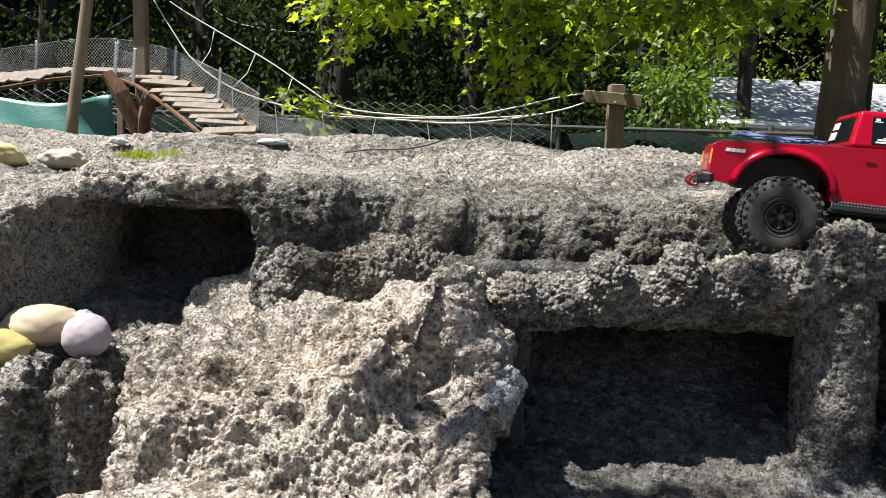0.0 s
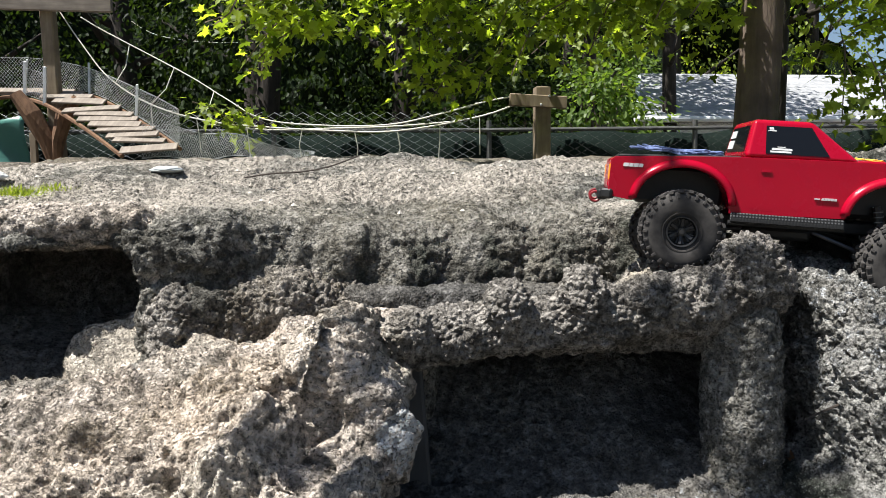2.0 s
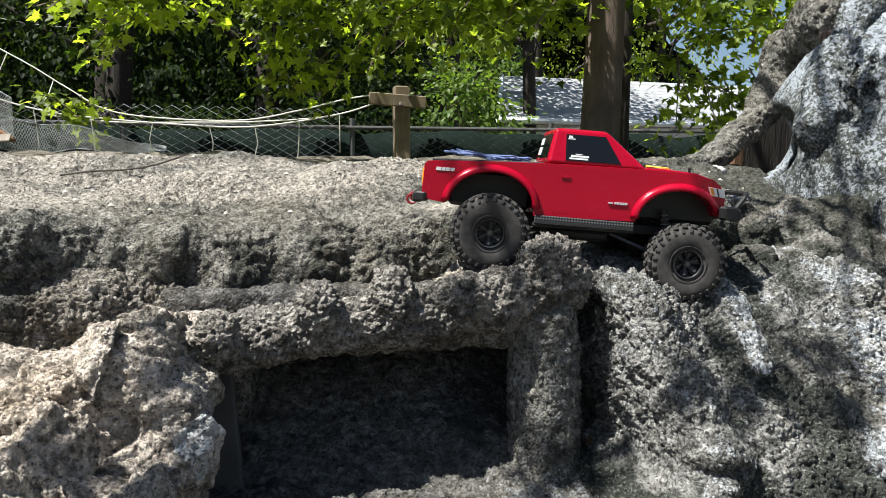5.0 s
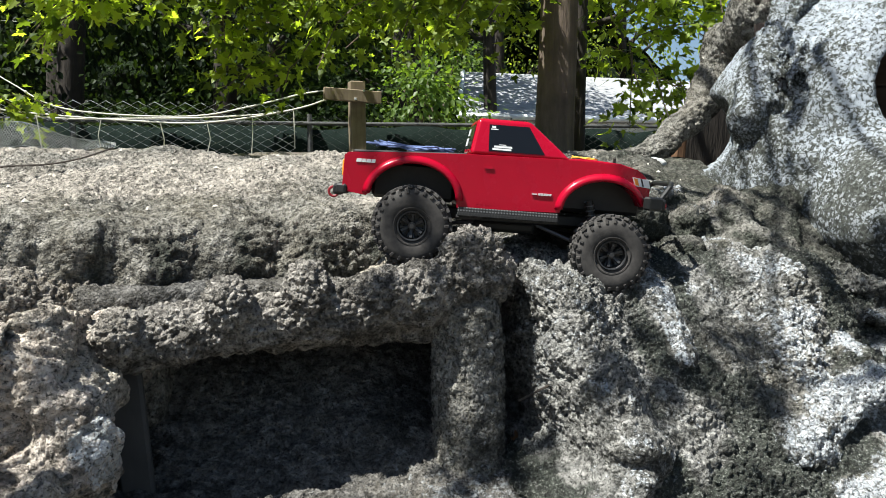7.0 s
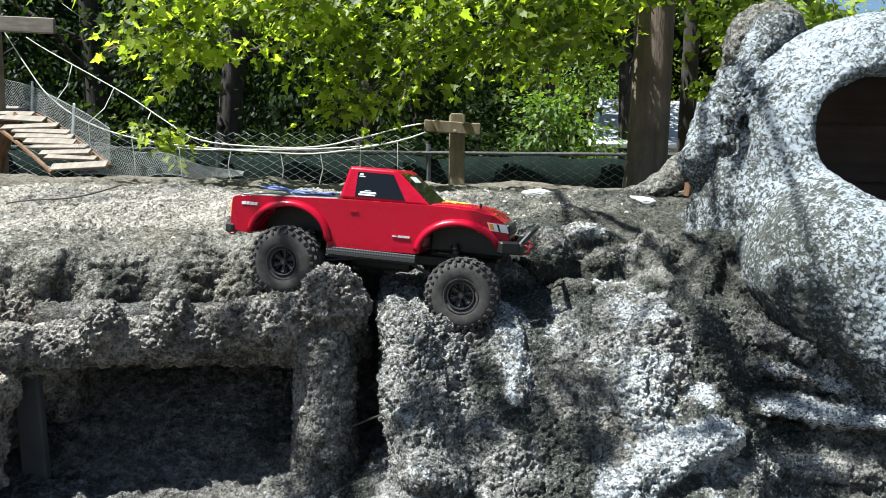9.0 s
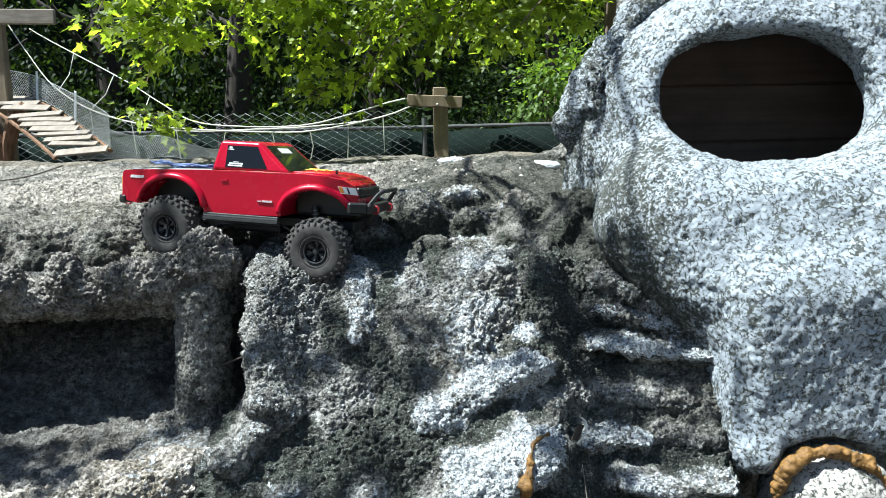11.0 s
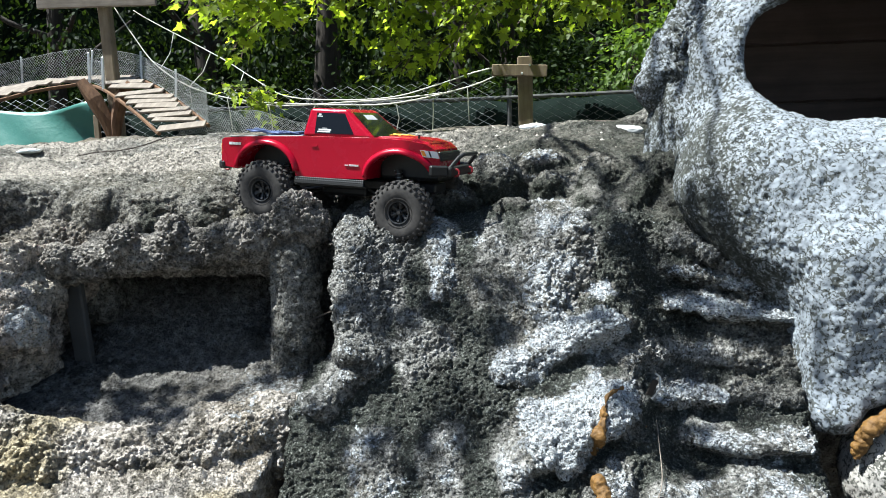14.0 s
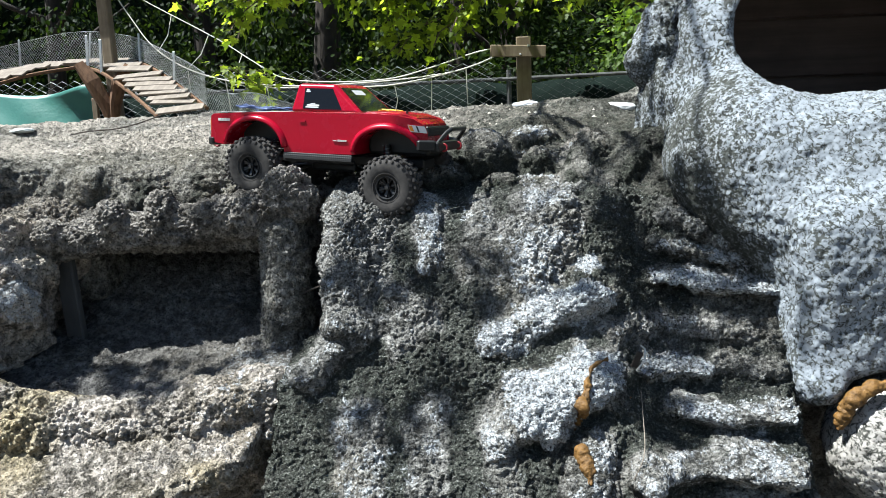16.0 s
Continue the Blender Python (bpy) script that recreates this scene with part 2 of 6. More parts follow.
def part(name, bm, material, parent=None, label="", smooth=False, at=None):
    """Links a bmesh as one mesh object, under a thing or a part if given."""
    me = bpy.data.meshes.new(name)
    bmesh.ops.recalc_face_normals(bm, faces=bm.faces)
    bm.to_mesh(me)
    bm.free()
    if smooth:
        me.polygons.foreach_set("use_smooth", [True] * len(me.polygons))
    if material:
        me.materials.append(material)
    ob = new(name, me)
    if at is not None:
        ob.matrix_basis = at
    if parent:
        ob.parent = parent
    if label:
        ob["label"] = label
    return ob


def link_mesh(name, me, parent=None, label="", at=None):
    ob = new(name, me)
    if at is not None:
        ob.matrix_basis = at
    if parent:
        ob.parent = parent
    if label:
        ob["label"] = label
    return ob


def thing(name, label, category, at=None, group="", kind=""):
    ob = new(name)
    if at is not None:
        ob.matrix_basis = at
    return tagged(ob, label, category, group, kind)


def bm_box(bm, c, size, rot=None, bevel=0.0, seg=1):
    m = Matrix.Translation(c)
    if rot is not None:
        m = m @ rot
    g = bmesh.ops.create_cube(bm, size=1.0, matrix=m @ Matrix.Diagonal((*size, 1)))
    if bevel:
        es = list({e for v in g["verts"] for e in v.link_edges})
        bmesh.ops.bevel(bm, geom=es, offset=bevel, segments=seg, affect="EDGES", profile=0.5)
    return g["verts"]


def box(c, size, rot=None, bevel=0.0, seg=1):
    bm = bmesh.new()
    bm_box(bm, c, size, rot, bevel, seg)
    return bm


def bm_tube(bm, pts, radius, sides=8, closed=False, caps=True):
    """A round tube along points; radius a number or one per point."""
    pts = [Vector(p) for p in pts]
    rad = radius if isinstance(radius, (list, tuple)) else [radius] * len(pts)
    rings = []
    up = None
    for i, p in enumerate(pts):
        a = pts[(i - 1) % len(pts)] if (i or closed) else p
        b = pts[(i + 1) % len(pts)] if (i < len(pts) - 1 or closed) else p
        d = (b - a).normalized()
        if up is None:
            up = d.orthogonal().normalized()
        up = (up - d * up.dot(d)).normalized()
        s = d.cross(up)
        rings.append([bm.verts.new(p + rad[i] * (math.cos(q) * up + math.sin(q) * s)) for q in (2 * math.pi * k / sides for k in range(sides))])
    n = len(rings)
    for i in range(n if closed else n - 1):
        r, q = rings[i], rings[(i + 1) % n]
        for k in range(sides):
            bm.faces.new((r[k], r[(k + 1) % sides], q[(k + 1) % sides], q[k]))
    if caps and not closed:
        bm.faces.new(rings[0][::-1])
        bm.faces.new(rings[-1])


def tube(pts, radius, sides=8, closed=False):
    bm = bmesh.new()
    bm_tube(bm, pts, radius, sides, closed)
    return bm


# ---- vectorised noise and implicit surfaces ----
def _hash(ix, iy, iz, seed):
    h = (ix.astype(np.int64) * 374761393 + iy.astype(np.int64) * 668265263 + iz.astype(np.int64) * 2147483647 + seed * 974634777) & 0xFFFFFFFF
    h = ((h ^ (h >> 13)) * 1274126177) & 0xFFFFFFFF
    h = ((h ^ (h >> 16)) * 2246822519) & 0xFFFFFFFF
    return ((h ^ (h >> 15)) & 0xFFFFFF).astype(np.float32) / 16777215.0


def vnoise(p, seed=0):
    """Value noise in -1..1 at the points p (n, 3)."""
    i = np.floor(p)
    f = (p - i).astype(np.float32)
    u = f * f * f * (f * (f * 6 - 15) + 10)
    i = i.astype(np.int64)
    out = 0
    for dx in (0, 1):
        for dy in (0, 1):
            for dz in (0, 1):
                w = (u[:, 0] if dx else 1 - u[:, 0]) * (u[:, 1] if dy else 1 - u[:, 1]) * (u[:, 2] if dz else 1 - u[:, 2])
                out = out + w * _hash(i[:, 0] + dx, i[:, 1] + dy, i[:, 2] + dz, seed)
    return out * 2 - 1


def fbm(p, octaves=4, seed=0, gain=0.5):
    a, s, out = 1.0, 1.0, 0
    for k in range(octaves):
        out = out + a * vnoise(p * s + 17.3 * k, seed + k)
        a *= gain
        s *= 2.03
    return out


def cells(p, seed=0):
    """Distance to the nearest random cell centre."""
    i = np.floor(p).astype(np.int64)
    best = np.full(len(p), 9.0, np.float32)
    for dx in (-1, 0, 1):
        for dy in (-1, 0, 1):
            for dz in (-1, 0, 1):
                c = i + np.array([dx, dy, dz])
                q = [c[:, k] + _hash(c[:, 0], c[:, 1], c[:, 2], seed + 11 * k) for k in range(3)]
                best = np.minimum(best, sum((p[:, k] - q[k]) ** 2 for k in range(3)))
    return np.sqrt(best)


def smin(a, b, k):
    h = np.maximum(k - np.abs(a - b), 0) / k
    return np.minimum(a, b) - h * h * k * 0.25


def smax(a, b, k):
    return -smin(-a, -b, k)


def d_box(p, lo, hi, r=0.0):
    q = [np.abs(p[k] - (lo[k] + hi[k]) / 2) - ((hi[k] - lo[k]) / 2 - r) for k in range(3)]
    out = np.sqrt(sum(np.maximum(a, 0) ** 2 for a in q))
    return out + np.minimum(np.maximum(np.maximum(q[0], q[1]), q[2]), 0) - r


def d_ell(p, c, r):
    q = np.sqrt(sum(((p[k] - c[k]) / r[k]) ** 2 for k in range(3)))
    return (q - 1) * min(r) * 0.5 + (q - 1) * 0.5 * sum(r) / 3


def d_cap(p, a, b, ra, rb=None):
    rb = ra if rb is None else rb
    ab = [b[k] - a[k] for k in range(3)]
    L = sum(v * v for v in ab)
    h = np.clip(sum((p[k] - a[k]) * ab[k] for k in range(3)) / L, 0, 1)
    return np.sqrt(sum((p[k] - a[k] - ab[k] * h) ** 2 for k in range(3))) - (ra + (rb - ra) * h)


def step(a, b, x):
    t = np.clip((x - a) / (b - a), 0, 1)
    return t * t * (3 - 2 * t)


def implicit(lo, hi, size, fn):
    """Vertices and quads of the surface fn = 0 (negative inside) on a grid."""
    ax = [np.arange(lo[k], hi[k] + size, size, dtype=np.float32) for k in range(3)]
    g = (ax[0][:, None, None], ax[1][None, :, None], ax[2][None, None, :])
    d = np.broadcast_to(fn(g), tuple(len(a) for a in ax)).astype(np.float32)
    d = np.pad(d[1:-1, 1:-1, 1:-1], 1, constant_values=size)
    s = d < 0
    n = d.shape
    acc = np.zeros((n[0] - 1, n[1] - 1, n[2] - 1, 3), np.float32)
    cnt = np.zeros(acc.shape[:3], np.float32)
    crossings = []
    for k in range(3):
        a = [slice(None)] * 3
        b = [slice(None)] * 3
        a[k], b[k] = slice(0, -1), slice(1, None)
        da, db = d[tuple(a)], d[tuple(b)]
        idx = np.argwhere(s[tuple(a)] != s[tuple(b)])
        va, vb = da[tuple(idx.T)], db[tuple(idx.T)]
        pt = idx.astype(np.float32)
        pt[:, k] += va / (va - vb)
        crossings.append((k, idx, va < 0))
        o = [j for j in range(3) if j != k]
        for e in (0, -1):
            for f in (0, -1):
                c = idx.copy()
                c[:, o[0]] += e
                c[:, o[1]] += f
                ok = np.all((c >= 0) & (c < np.array(acc.shape[:3])), axis=1)
                np.add.at(acc, tuple(c[ok].T), pt[ok])
                np.add.at(cnt, tuple(c[ok].T), 1)
    active = cnt > 0
    ids = np.full(cnt.shape, -1, np.int64)
    ids[active] = np.arange(active.sum())
    verts = acc[active] / cnt[active][:, None] * size + np.array(lo, np.float32)
    quads = []
    for k, idx, inside in crossings:
        o = [j for j in range(3) if j != k]
        ok = np.all((idx[:, o] > 0), axis=1) & np.all(idx[:, o] < np.array(n)[o] - 1, axis=1)
        idx, inside = idx[ok], inside[ok]
        q = []
        for e, f in ((-1, -1), (0, -1), (0, 0), (-1, 0)):
            c = idx.copy()
            c[:, o[0]] += e
            c[:, o[1]] += f
            q.append(ids[tuple(c.T)])
        q = np.stack(q, 1)
        flip = inside if k != 1 else ~inside
        q[~flip] = q[~flip][:, ::-1]
        quads.append(q)
    return verts, np.concatenate(quads)


def normals_of(v, q):
    n = np.cross(v[q[:, 2]] - v[q[:, 0]], v[q[:, 3]] - v[q[:, 1]])
    out = np.zeros_like(v)
    for k in range(4):
        np.add.at(out, q[:, k], n)
    return out / np.maximum(np.linalg.norm(out, axis=1, keepdims=True), 1e-9)


def refine(v, q):
    """Splits each quad in four."""
    e = np.concatenate([q[:, [0, 1]], q[:, [1, 2]], q[:, [2, 3]], q[:, [3, 0]]])
    e = np.sort(e, axis=1)
    key, inv = np.unique(e[:, 0] * (len(v) + 1) + e[:, 1], return_inverse=True)
    a, b = key // (len(v) + 1), key % (len(v) + 1)
    n, m, k = len(v), len(key), len(q)
    mid = inv.reshape(4, k) + n
    c = np.arange(k) + n + m
    vv = np.concatenate([v, (v[a] + v[b]) / 2, v[q].mean(1)])
    quads = [np.stack([q[:, i], mid[i], c, mid[(i - 1) % 4]], 1) for i in range(4)]
    return vv.astype(np.float32), np.concatenate(quads)


def crust(v, q, lump=0.012, knob=0.010, grit=0.005, seed=0):
    """Pushes a surface in and out: broad lumps, clusters of rounded nodules with creases between, and grit."""
    n = normals_of(v, q)
    p = v + 0.012 * np.stack([vnoise(v * 30 + 9 * k, 60 + k) for k in range(3)], 1)
    d = 1.1 * lump * fbm(v * 8, 4, seed)
    m = 0.25 + 1.35 * np.clip(0.5 + 0.95 * fbm(v * 4.6, 3, seed + 9), 0, 1)
    c = np.minimum(cells(p * 33, seed + 3), 0.95)
    c2 = np.minimum(cells(p * 70, seed + 5), 0.95)
    c3 = np.minimum(cells(v * 132, seed + 6), 0.95)
    d += m * knob * (0.45 - 1.4 * c ** 2) + (0.2 + 0.7 * m) * grit * 0.95 * (0.45 - 1.5 * c2 ** 2) + (0.45 + 0.5 * m) * grit * 0.85 * (0.45 - 1.5 * c3 ** 2)
    d += grit * 0.6 * fbm(v * 55, 2, seed + 7)
    return v + n * d[:, None].astype(np.float32)


def rock(name, label, lo, hi, size, fn, material, lump=0.012, knob=0.010, grit=0.005, seed=0, parent=None, fine=None, wear=None, pieces=None, close=None):
    """A crusted rock; its buried and far sides stay coarse. fine gives the centres that are split finely,
    wear the moss, paint and sand at each point, pieces the name of the part that each face belongs to,
    close the centres that are split once more."""
    v, q = implicit(lo, hi, size, fn)
    n = np.cross(v[q[:, 2]] - v[q[:, 0]], v[q[:, 3]] - v[q[:, 1]])
    n /= np.maximum(np.linalg.norm(n, axis=1, keepdims=True), 1e-12)
    c = v[q].mean(1)
    near = (n[:, 1] < 0.45) & (n[:, 2] > -0.75)
    for k, (a, b) in enumerate(zip(lo, hi)):
        near &= (c[:, k] > a + 2.2 * size) & (c[:, k] < b - 2.2 * size)
    if fine is not None:
        near &= fine(c)
    v2, q2 = refine(v, q[near])
    coarse = q[~near]
    if close is not None:
        c = v2[q2].mean(1)
        n = np.cross(v2[q2[:, 2]] - v2[q2[:, 0]], v2[q2[:, 3]] - v2[q2[:, 1]])
        n /= np.maximum(np.linalg.norm(n, axis=1, keepdims=True), 1e-12)
        more = close(c) & (n[:, 1] < 0.25) & (n[:, 2] > -0.6)
        v2, q3 = refine(v2, q2[more])
        q2 = np.concatenate([q3, q2[~more]])
    v, q = v2, np.concatenate([q2, coarse])
    smooth_v = v
    v = crust(v, q, lump, knob, grit, seed)
    attrs = wear(smooth_v, normals_of(smooth_v, q)) if wear else {}

    def build(part_name, faces):
        used, index = np.unique(faces, return_inverse=True)
        me = mesh_np(part_name, v[used], index.reshape(-1, 4), material)
        for key, values in attrs.items():
            a = me.attributes.new(key, "FLOAT", "POINT")
            a.data.foreach_set("value", np.ascontiguousarray(np.broadcast_to(values, (len(v),))[used], dtype=np.float32))
        return new(part_name, me)

    if pieces is None:
        ob = build(name, q)
    else:
        names, which = pieces(smooth_v[q].mean(1))
        ob = build(name, q[which < 0])
        for k, part_name in enumerate(names):
            if (which == k).sum() > 40:
                build(part_name, q[which == k]).parent = ob
    if parent is not None:
        ob.parent = parent
        return ob
    return tagged(ob, label, "rock")


# ---- ground ----
def ground_height(x, y):
    """Front yard low, a raised berm behind the rocks, the yard beyond the fence low again."""
    berm = step(1.7, 2.3, y) * (1 - step(7.4, 8.3, y))
    h = 0.02 + berm * (1.30 + 0.05 * np.clip(y - 2.3, 0, 4.5))
    return h


def ground():
    def axis(fine, a, b, far):
        t = np.linspace(a, b, fine)
        out = np.geomspace(1, far, 14) - 1
        return np.concatenate([a - out[:0:-1], t, b + out[1:]])

    xs, ys = axis(150, -7, 7, 900), axis(190, -3, 10, 900)
    gx, gy = np.meshgrid(xs, ys, indexing="ij")
    p = np.stack([gx.ravel(), gy.ravel(), 0 * gx.ravel()], 1)
    near = np.exp(-((p[:, 0] / 12) ** 2) - ((p[:, 1] - 4) / 12) ** 2)
    z = ground_height(p[:, 0], p[:, 1]) + near * (0.05 * fbm(p * 1.3, 3, 4) + 0.03 * fbm(p * 7, 4, 5))
    p[:, 2] = z
    nx, ny = len(xs), len(ys)
    i = np.arange(nx * ny).reshape(nx, ny)
    q = np.stack([i[:-1, :-1].ravel(), i[1:, :-1].ravel(), i[1:, 1:].ravel(), i[:-1, 1:].ravel()], 1)
    ob = new("ground", mesh_np("ground", p, q, EARTH))
    tagged(ob, "dry brown earth of the yard rising to a berm", "ground", kind="structure")


ground()


# ---- the rock course ----
def flutes(x, z, amount, pitch, phase=0.0):
    """Rounded upright columns along x."""
    return amount * (np.abs(np.sin(math.pi * (x / pitch + phase + 0.3 * np.sin(7 * z + 3 * x)))) - 0.6)


def bend(x, xs, ys):
    """A smooth line through a few heights or depths along x."""
    return np.interp(x, xs, ys).astype(np.float32)


def nearest(c, shapes):
    """For each centre, which of the shapes it lies on, or -1."""
    p = (c[:, 0], c[:, 1], c[:, 2])
    d = np.stack([s(p) for s in shapes])
    return np.where(d.min(0) < 0.006, d.argmin(0), -1)


MOUNDS = (
    ((0.95, 1.60, 1.225), (0.085, 0.075, 0.065)), ((1.155, 1.565, 1.245), (0.085, 0.085, 0.072)), ((1.302, 1.545, 1.235), (0.052, 0.055, 0.052)), ((1.05, 1.50, 1.19), (0.07, 0.06, 0.045)),
    ((0.80, 1.64, 1.22), (0.06, 0.05, 0.055)), ((1.20, 1.435, 1.172), (0.052, 0.05, 0.042)), ((1.315, 1.455, 1.172), (0.06, 0.05, 0.036)), ((1.28, 1.68, 1.29), (0.09, 0.07, 0.045)))
ROLLS = (
    ((1.428, 1.60, 1.272), (1.395, 1.47, 1.185), 0.050), ((1.555, 1.56, 1.245), (1.445, 1.425, 1.150), 0.045), ((1.61, 1.53, 1.20), (1.56, 1.44, 1.14), 0.032))


def terrace_sdf(p):
    x, y, z = p
    top = 1.282 + 0.115 * step(1.75, 2.35, y) + 0.010 * np.sin(6.5 * x + 5 * y + 1.0) + 0.008 * np.sin(13 * x - 8 * y) + 0.008 * np.sin(17 * y - 4 * x)
    top = top + 0.012 * step(0.9, 1.4, x)
    for cx, cy, r, h in ((-0.35, 2.0, 0.08, 0.05), (0.10, 2.05, 0.16, 0.035), (0.62, 2.15, 0.2, 0.04), (0.95, 1.95, 0.12, 0.04), (1.25, 1.95, 0.14, 0.035), (-0.62, 2.0, 0.13, 0.03), (-0.2, 2.25, 0.2, 0.04), (1.5, 2.1, 0.15, 0.03)):
        top = top + h * np.exp(-(((x - cx) / r) ** 2) - ((y - cy) / (r * 0.7)) ** 2)
    face = bend(x, (-0.45, -0.25, -0.08, 0.15, 0.40, 0.62, 0.80, 1.0, 1.25, 1.5, 1.8), (1.545, 1.565, 1.65, 1.705, 1.725, 1.70, 1.63, 1.61, 1.58, 1.55, 1.55))
    low = np.clip(1.245 - z, 0, 0.09)
    face = face - 0.30 * low * step(0.75, 0.55, x) - 1.6 * low * step(0.75, 0.95, x) + 0.012 * np.sin(19 * x + 8 * z)
    face = face - flutes(x + 0.04 * np.sin(5.3 * x), z, 0.016, 0.15, 0.2)
    d = smax((z - top) * 0.95, (face - y) * 0.8, 0.075)
    # the fold under the upper roll
    d = smax(d, -d_cap(p, (-0.42, 1.50, 1.165), (-0.02, 1.60, 1.16), 0.014), 0.04)
    # mounds along the back of the slope
    for c, r in MOUNDS:
        d = smin(d, d_ell(p, c, r), 0.022)
    for a, b, r in ROLLS:
        d = smin(d, d_cap(p, a, b, r), 0.018)
    # the floor of the shelf
    floor = np.maximum(z - (1.035 + 0.075 * step(0.3, 0.7, x) + 0.012 * np.sin(8 * x + 5 * y)), 1.40 - y)
    d = smin(d, floor, 0.03)
    # the slanting rock at the far end, beside the cave
    side = np.maximum(z - (1.275 - 0.20 * (1.60 - np.minimum(y, 1.62)) + 0.05 * (x + 0.73)), 1.19 - y)
    side = smax(side, x + 0.735 - 0.12 * (1.2 - z), 0.04) - 0.5 * flutes(y + 0.3 * x, z, 0.03, 0.12)
    d = smin(d, side, 0.02)
    # caves
    d = smax(d, -d_box(p, (-0.75, 1.10, 0.6), (-0.385, 2.05, 1.225), 0.04), 0.025)
    d = smax(d, -d_box(p, (0.17, 0.9, 0.5), (0.76, 1.86, 1.06), 0.03), 0.03)
    d = smax(d, -d_box(p, (0.77, 1.1, 0.5), (0.83, 1.55, 1.12), 0.02), 0.02)
    # the upright crack
    return smax(d, -d_box(p, (0.862, 1.5, 1.17), (0.874, 1.75, 1.32), 0.004), 0.012)


def terrace_wear_light(v, n):
    x, y, z = v[:, 0], v[:, 1], v[:, 2]
    steep = step(0.85, 0.35, n[:, 2])
    run = np.sin(2 * math.pi * (x / 0.15 + 0.12 + 0.25 * vnoise(v * np.array([6, 1, 3]), 4)))
    streak = step(-0.1, 1.0, run + 0.5 * fbm(v * np.array([16, 3, 4]), 3, 6)) * steep * step(1.05, 1.12, z)
    # darker tone in streaks, on steep faces and towards the right end
    moss = 0.05 + 0.34 * streak + 0.50 * step(0.85, 1.15, x) + 0.16 * steep * step(-0.30, 0.05, x)
    sand = step(1.26, 1.30, z) * (1 - steep) * (0.62 - 0.62 * step(0.45, 1.05, x)) + 0.75 * fbm(v * np.array([3, 7, 3]), 3, 5)
    paint = 0.20 * step(0.85, 1.10, x) * (1 - steep)
    # up-facing tops of mounds and rolls are whitened: light put into their colour
    for c in [(m[0], max(m[1])) for m in MOUNDS] + [(e, 1.2 * m[2]) for m in ROLLS for e in m[:2]]:
        k = step(1.0, 0.45, np.sqrt(((v - np.array(c[0])) ** 2).sum(1)) / (1.15 * c[1]) + 0.3 * fbm(v * 16, 2, 9)) * step(0.0, 0.6, n[:, 2])
        moss, paint = moss * (1 - k) + 0.12 * k, np.maximum(paint, 0.50 * k)
    # paler, warmer tone on the slanting rock at the far end
    beside = 0.7 * step(-0.66, -0.74, x) * step(1.85, 1.70, y)
    return {"moss": moss - 0.3 * beside, "sand": sand * step(1.24, 1.29, z) + beside, "paint": paint}


terrace = rock("rock_terrace", "grey rough cement rock terrace with a rolled stained face", (-1.45, 1.10, 0.92), (1.85, 2.60, 1.52), 0.0100, terrace_sdf, ROCK_FACE, 0.012, 0.005, 0.0055, 1, fine=lambda c: (c[:, 0] > -1.1) & (c[:, 1] < 2.28), wear=terrace_wear_light)


def bench_sdf(p):
    d = d_cap(p, (-0.30, 1.585, 1.085), (-0.12, 1.64, 1.085), 0.088, 0.080)
    d = smin(d, d_cap(p, (-0.12, 1.64, 1.085), (0.02, 1.69, 1.075), 0.080, 0.066), 0.03)
    return smin(d, d_box(p, (-0.365, 1.51, 0.9), (-0.16, 1.75, 1.05), 0.05), 0.05)


def even(moss=0.0, paint=0.0, sand=0.0):
    def wear(v, n):
        return {"moss": np.float32(moss), "paint": np.float32(paint), "sand": np.float32(sand)}
    return wear


rock("bench", "", (-0.5, 1.42, 0.92), (0.4, 1.80, 1.22), 0.0105, bench_sdf, ROCK, 0.008, 0.006, 0.007, 5, terrace, wear=even(0.12), close=lambda c: c[:, 0] < 0.1)


def lintel_sdf(p):
    d = d_cap(p, (-0.72, 1.60, 1.262), (-0.40, 1.60, 1.272), 0.042, 0.042)
    d = smin(d, d_box(p, (-0.72, 1.58, 1.235), (-0.37, 1.78, 1.30), 0.03), 0.02)
    return smin(d, d_box(p, (-0.385, 1.555, 1.02), (-0.31, 1.75, 1.27), 0.035), 0.02)


rock("lintel", "", (-0.82, 1.45, 0.98), (-0.25, 1.82, 1.35), 0.0105, lintel_sdf, ROCK_WARM, 0.006, 0.003, 0.0045, 6, terrace, wear=even(-0.2, 0.0, 0.3))


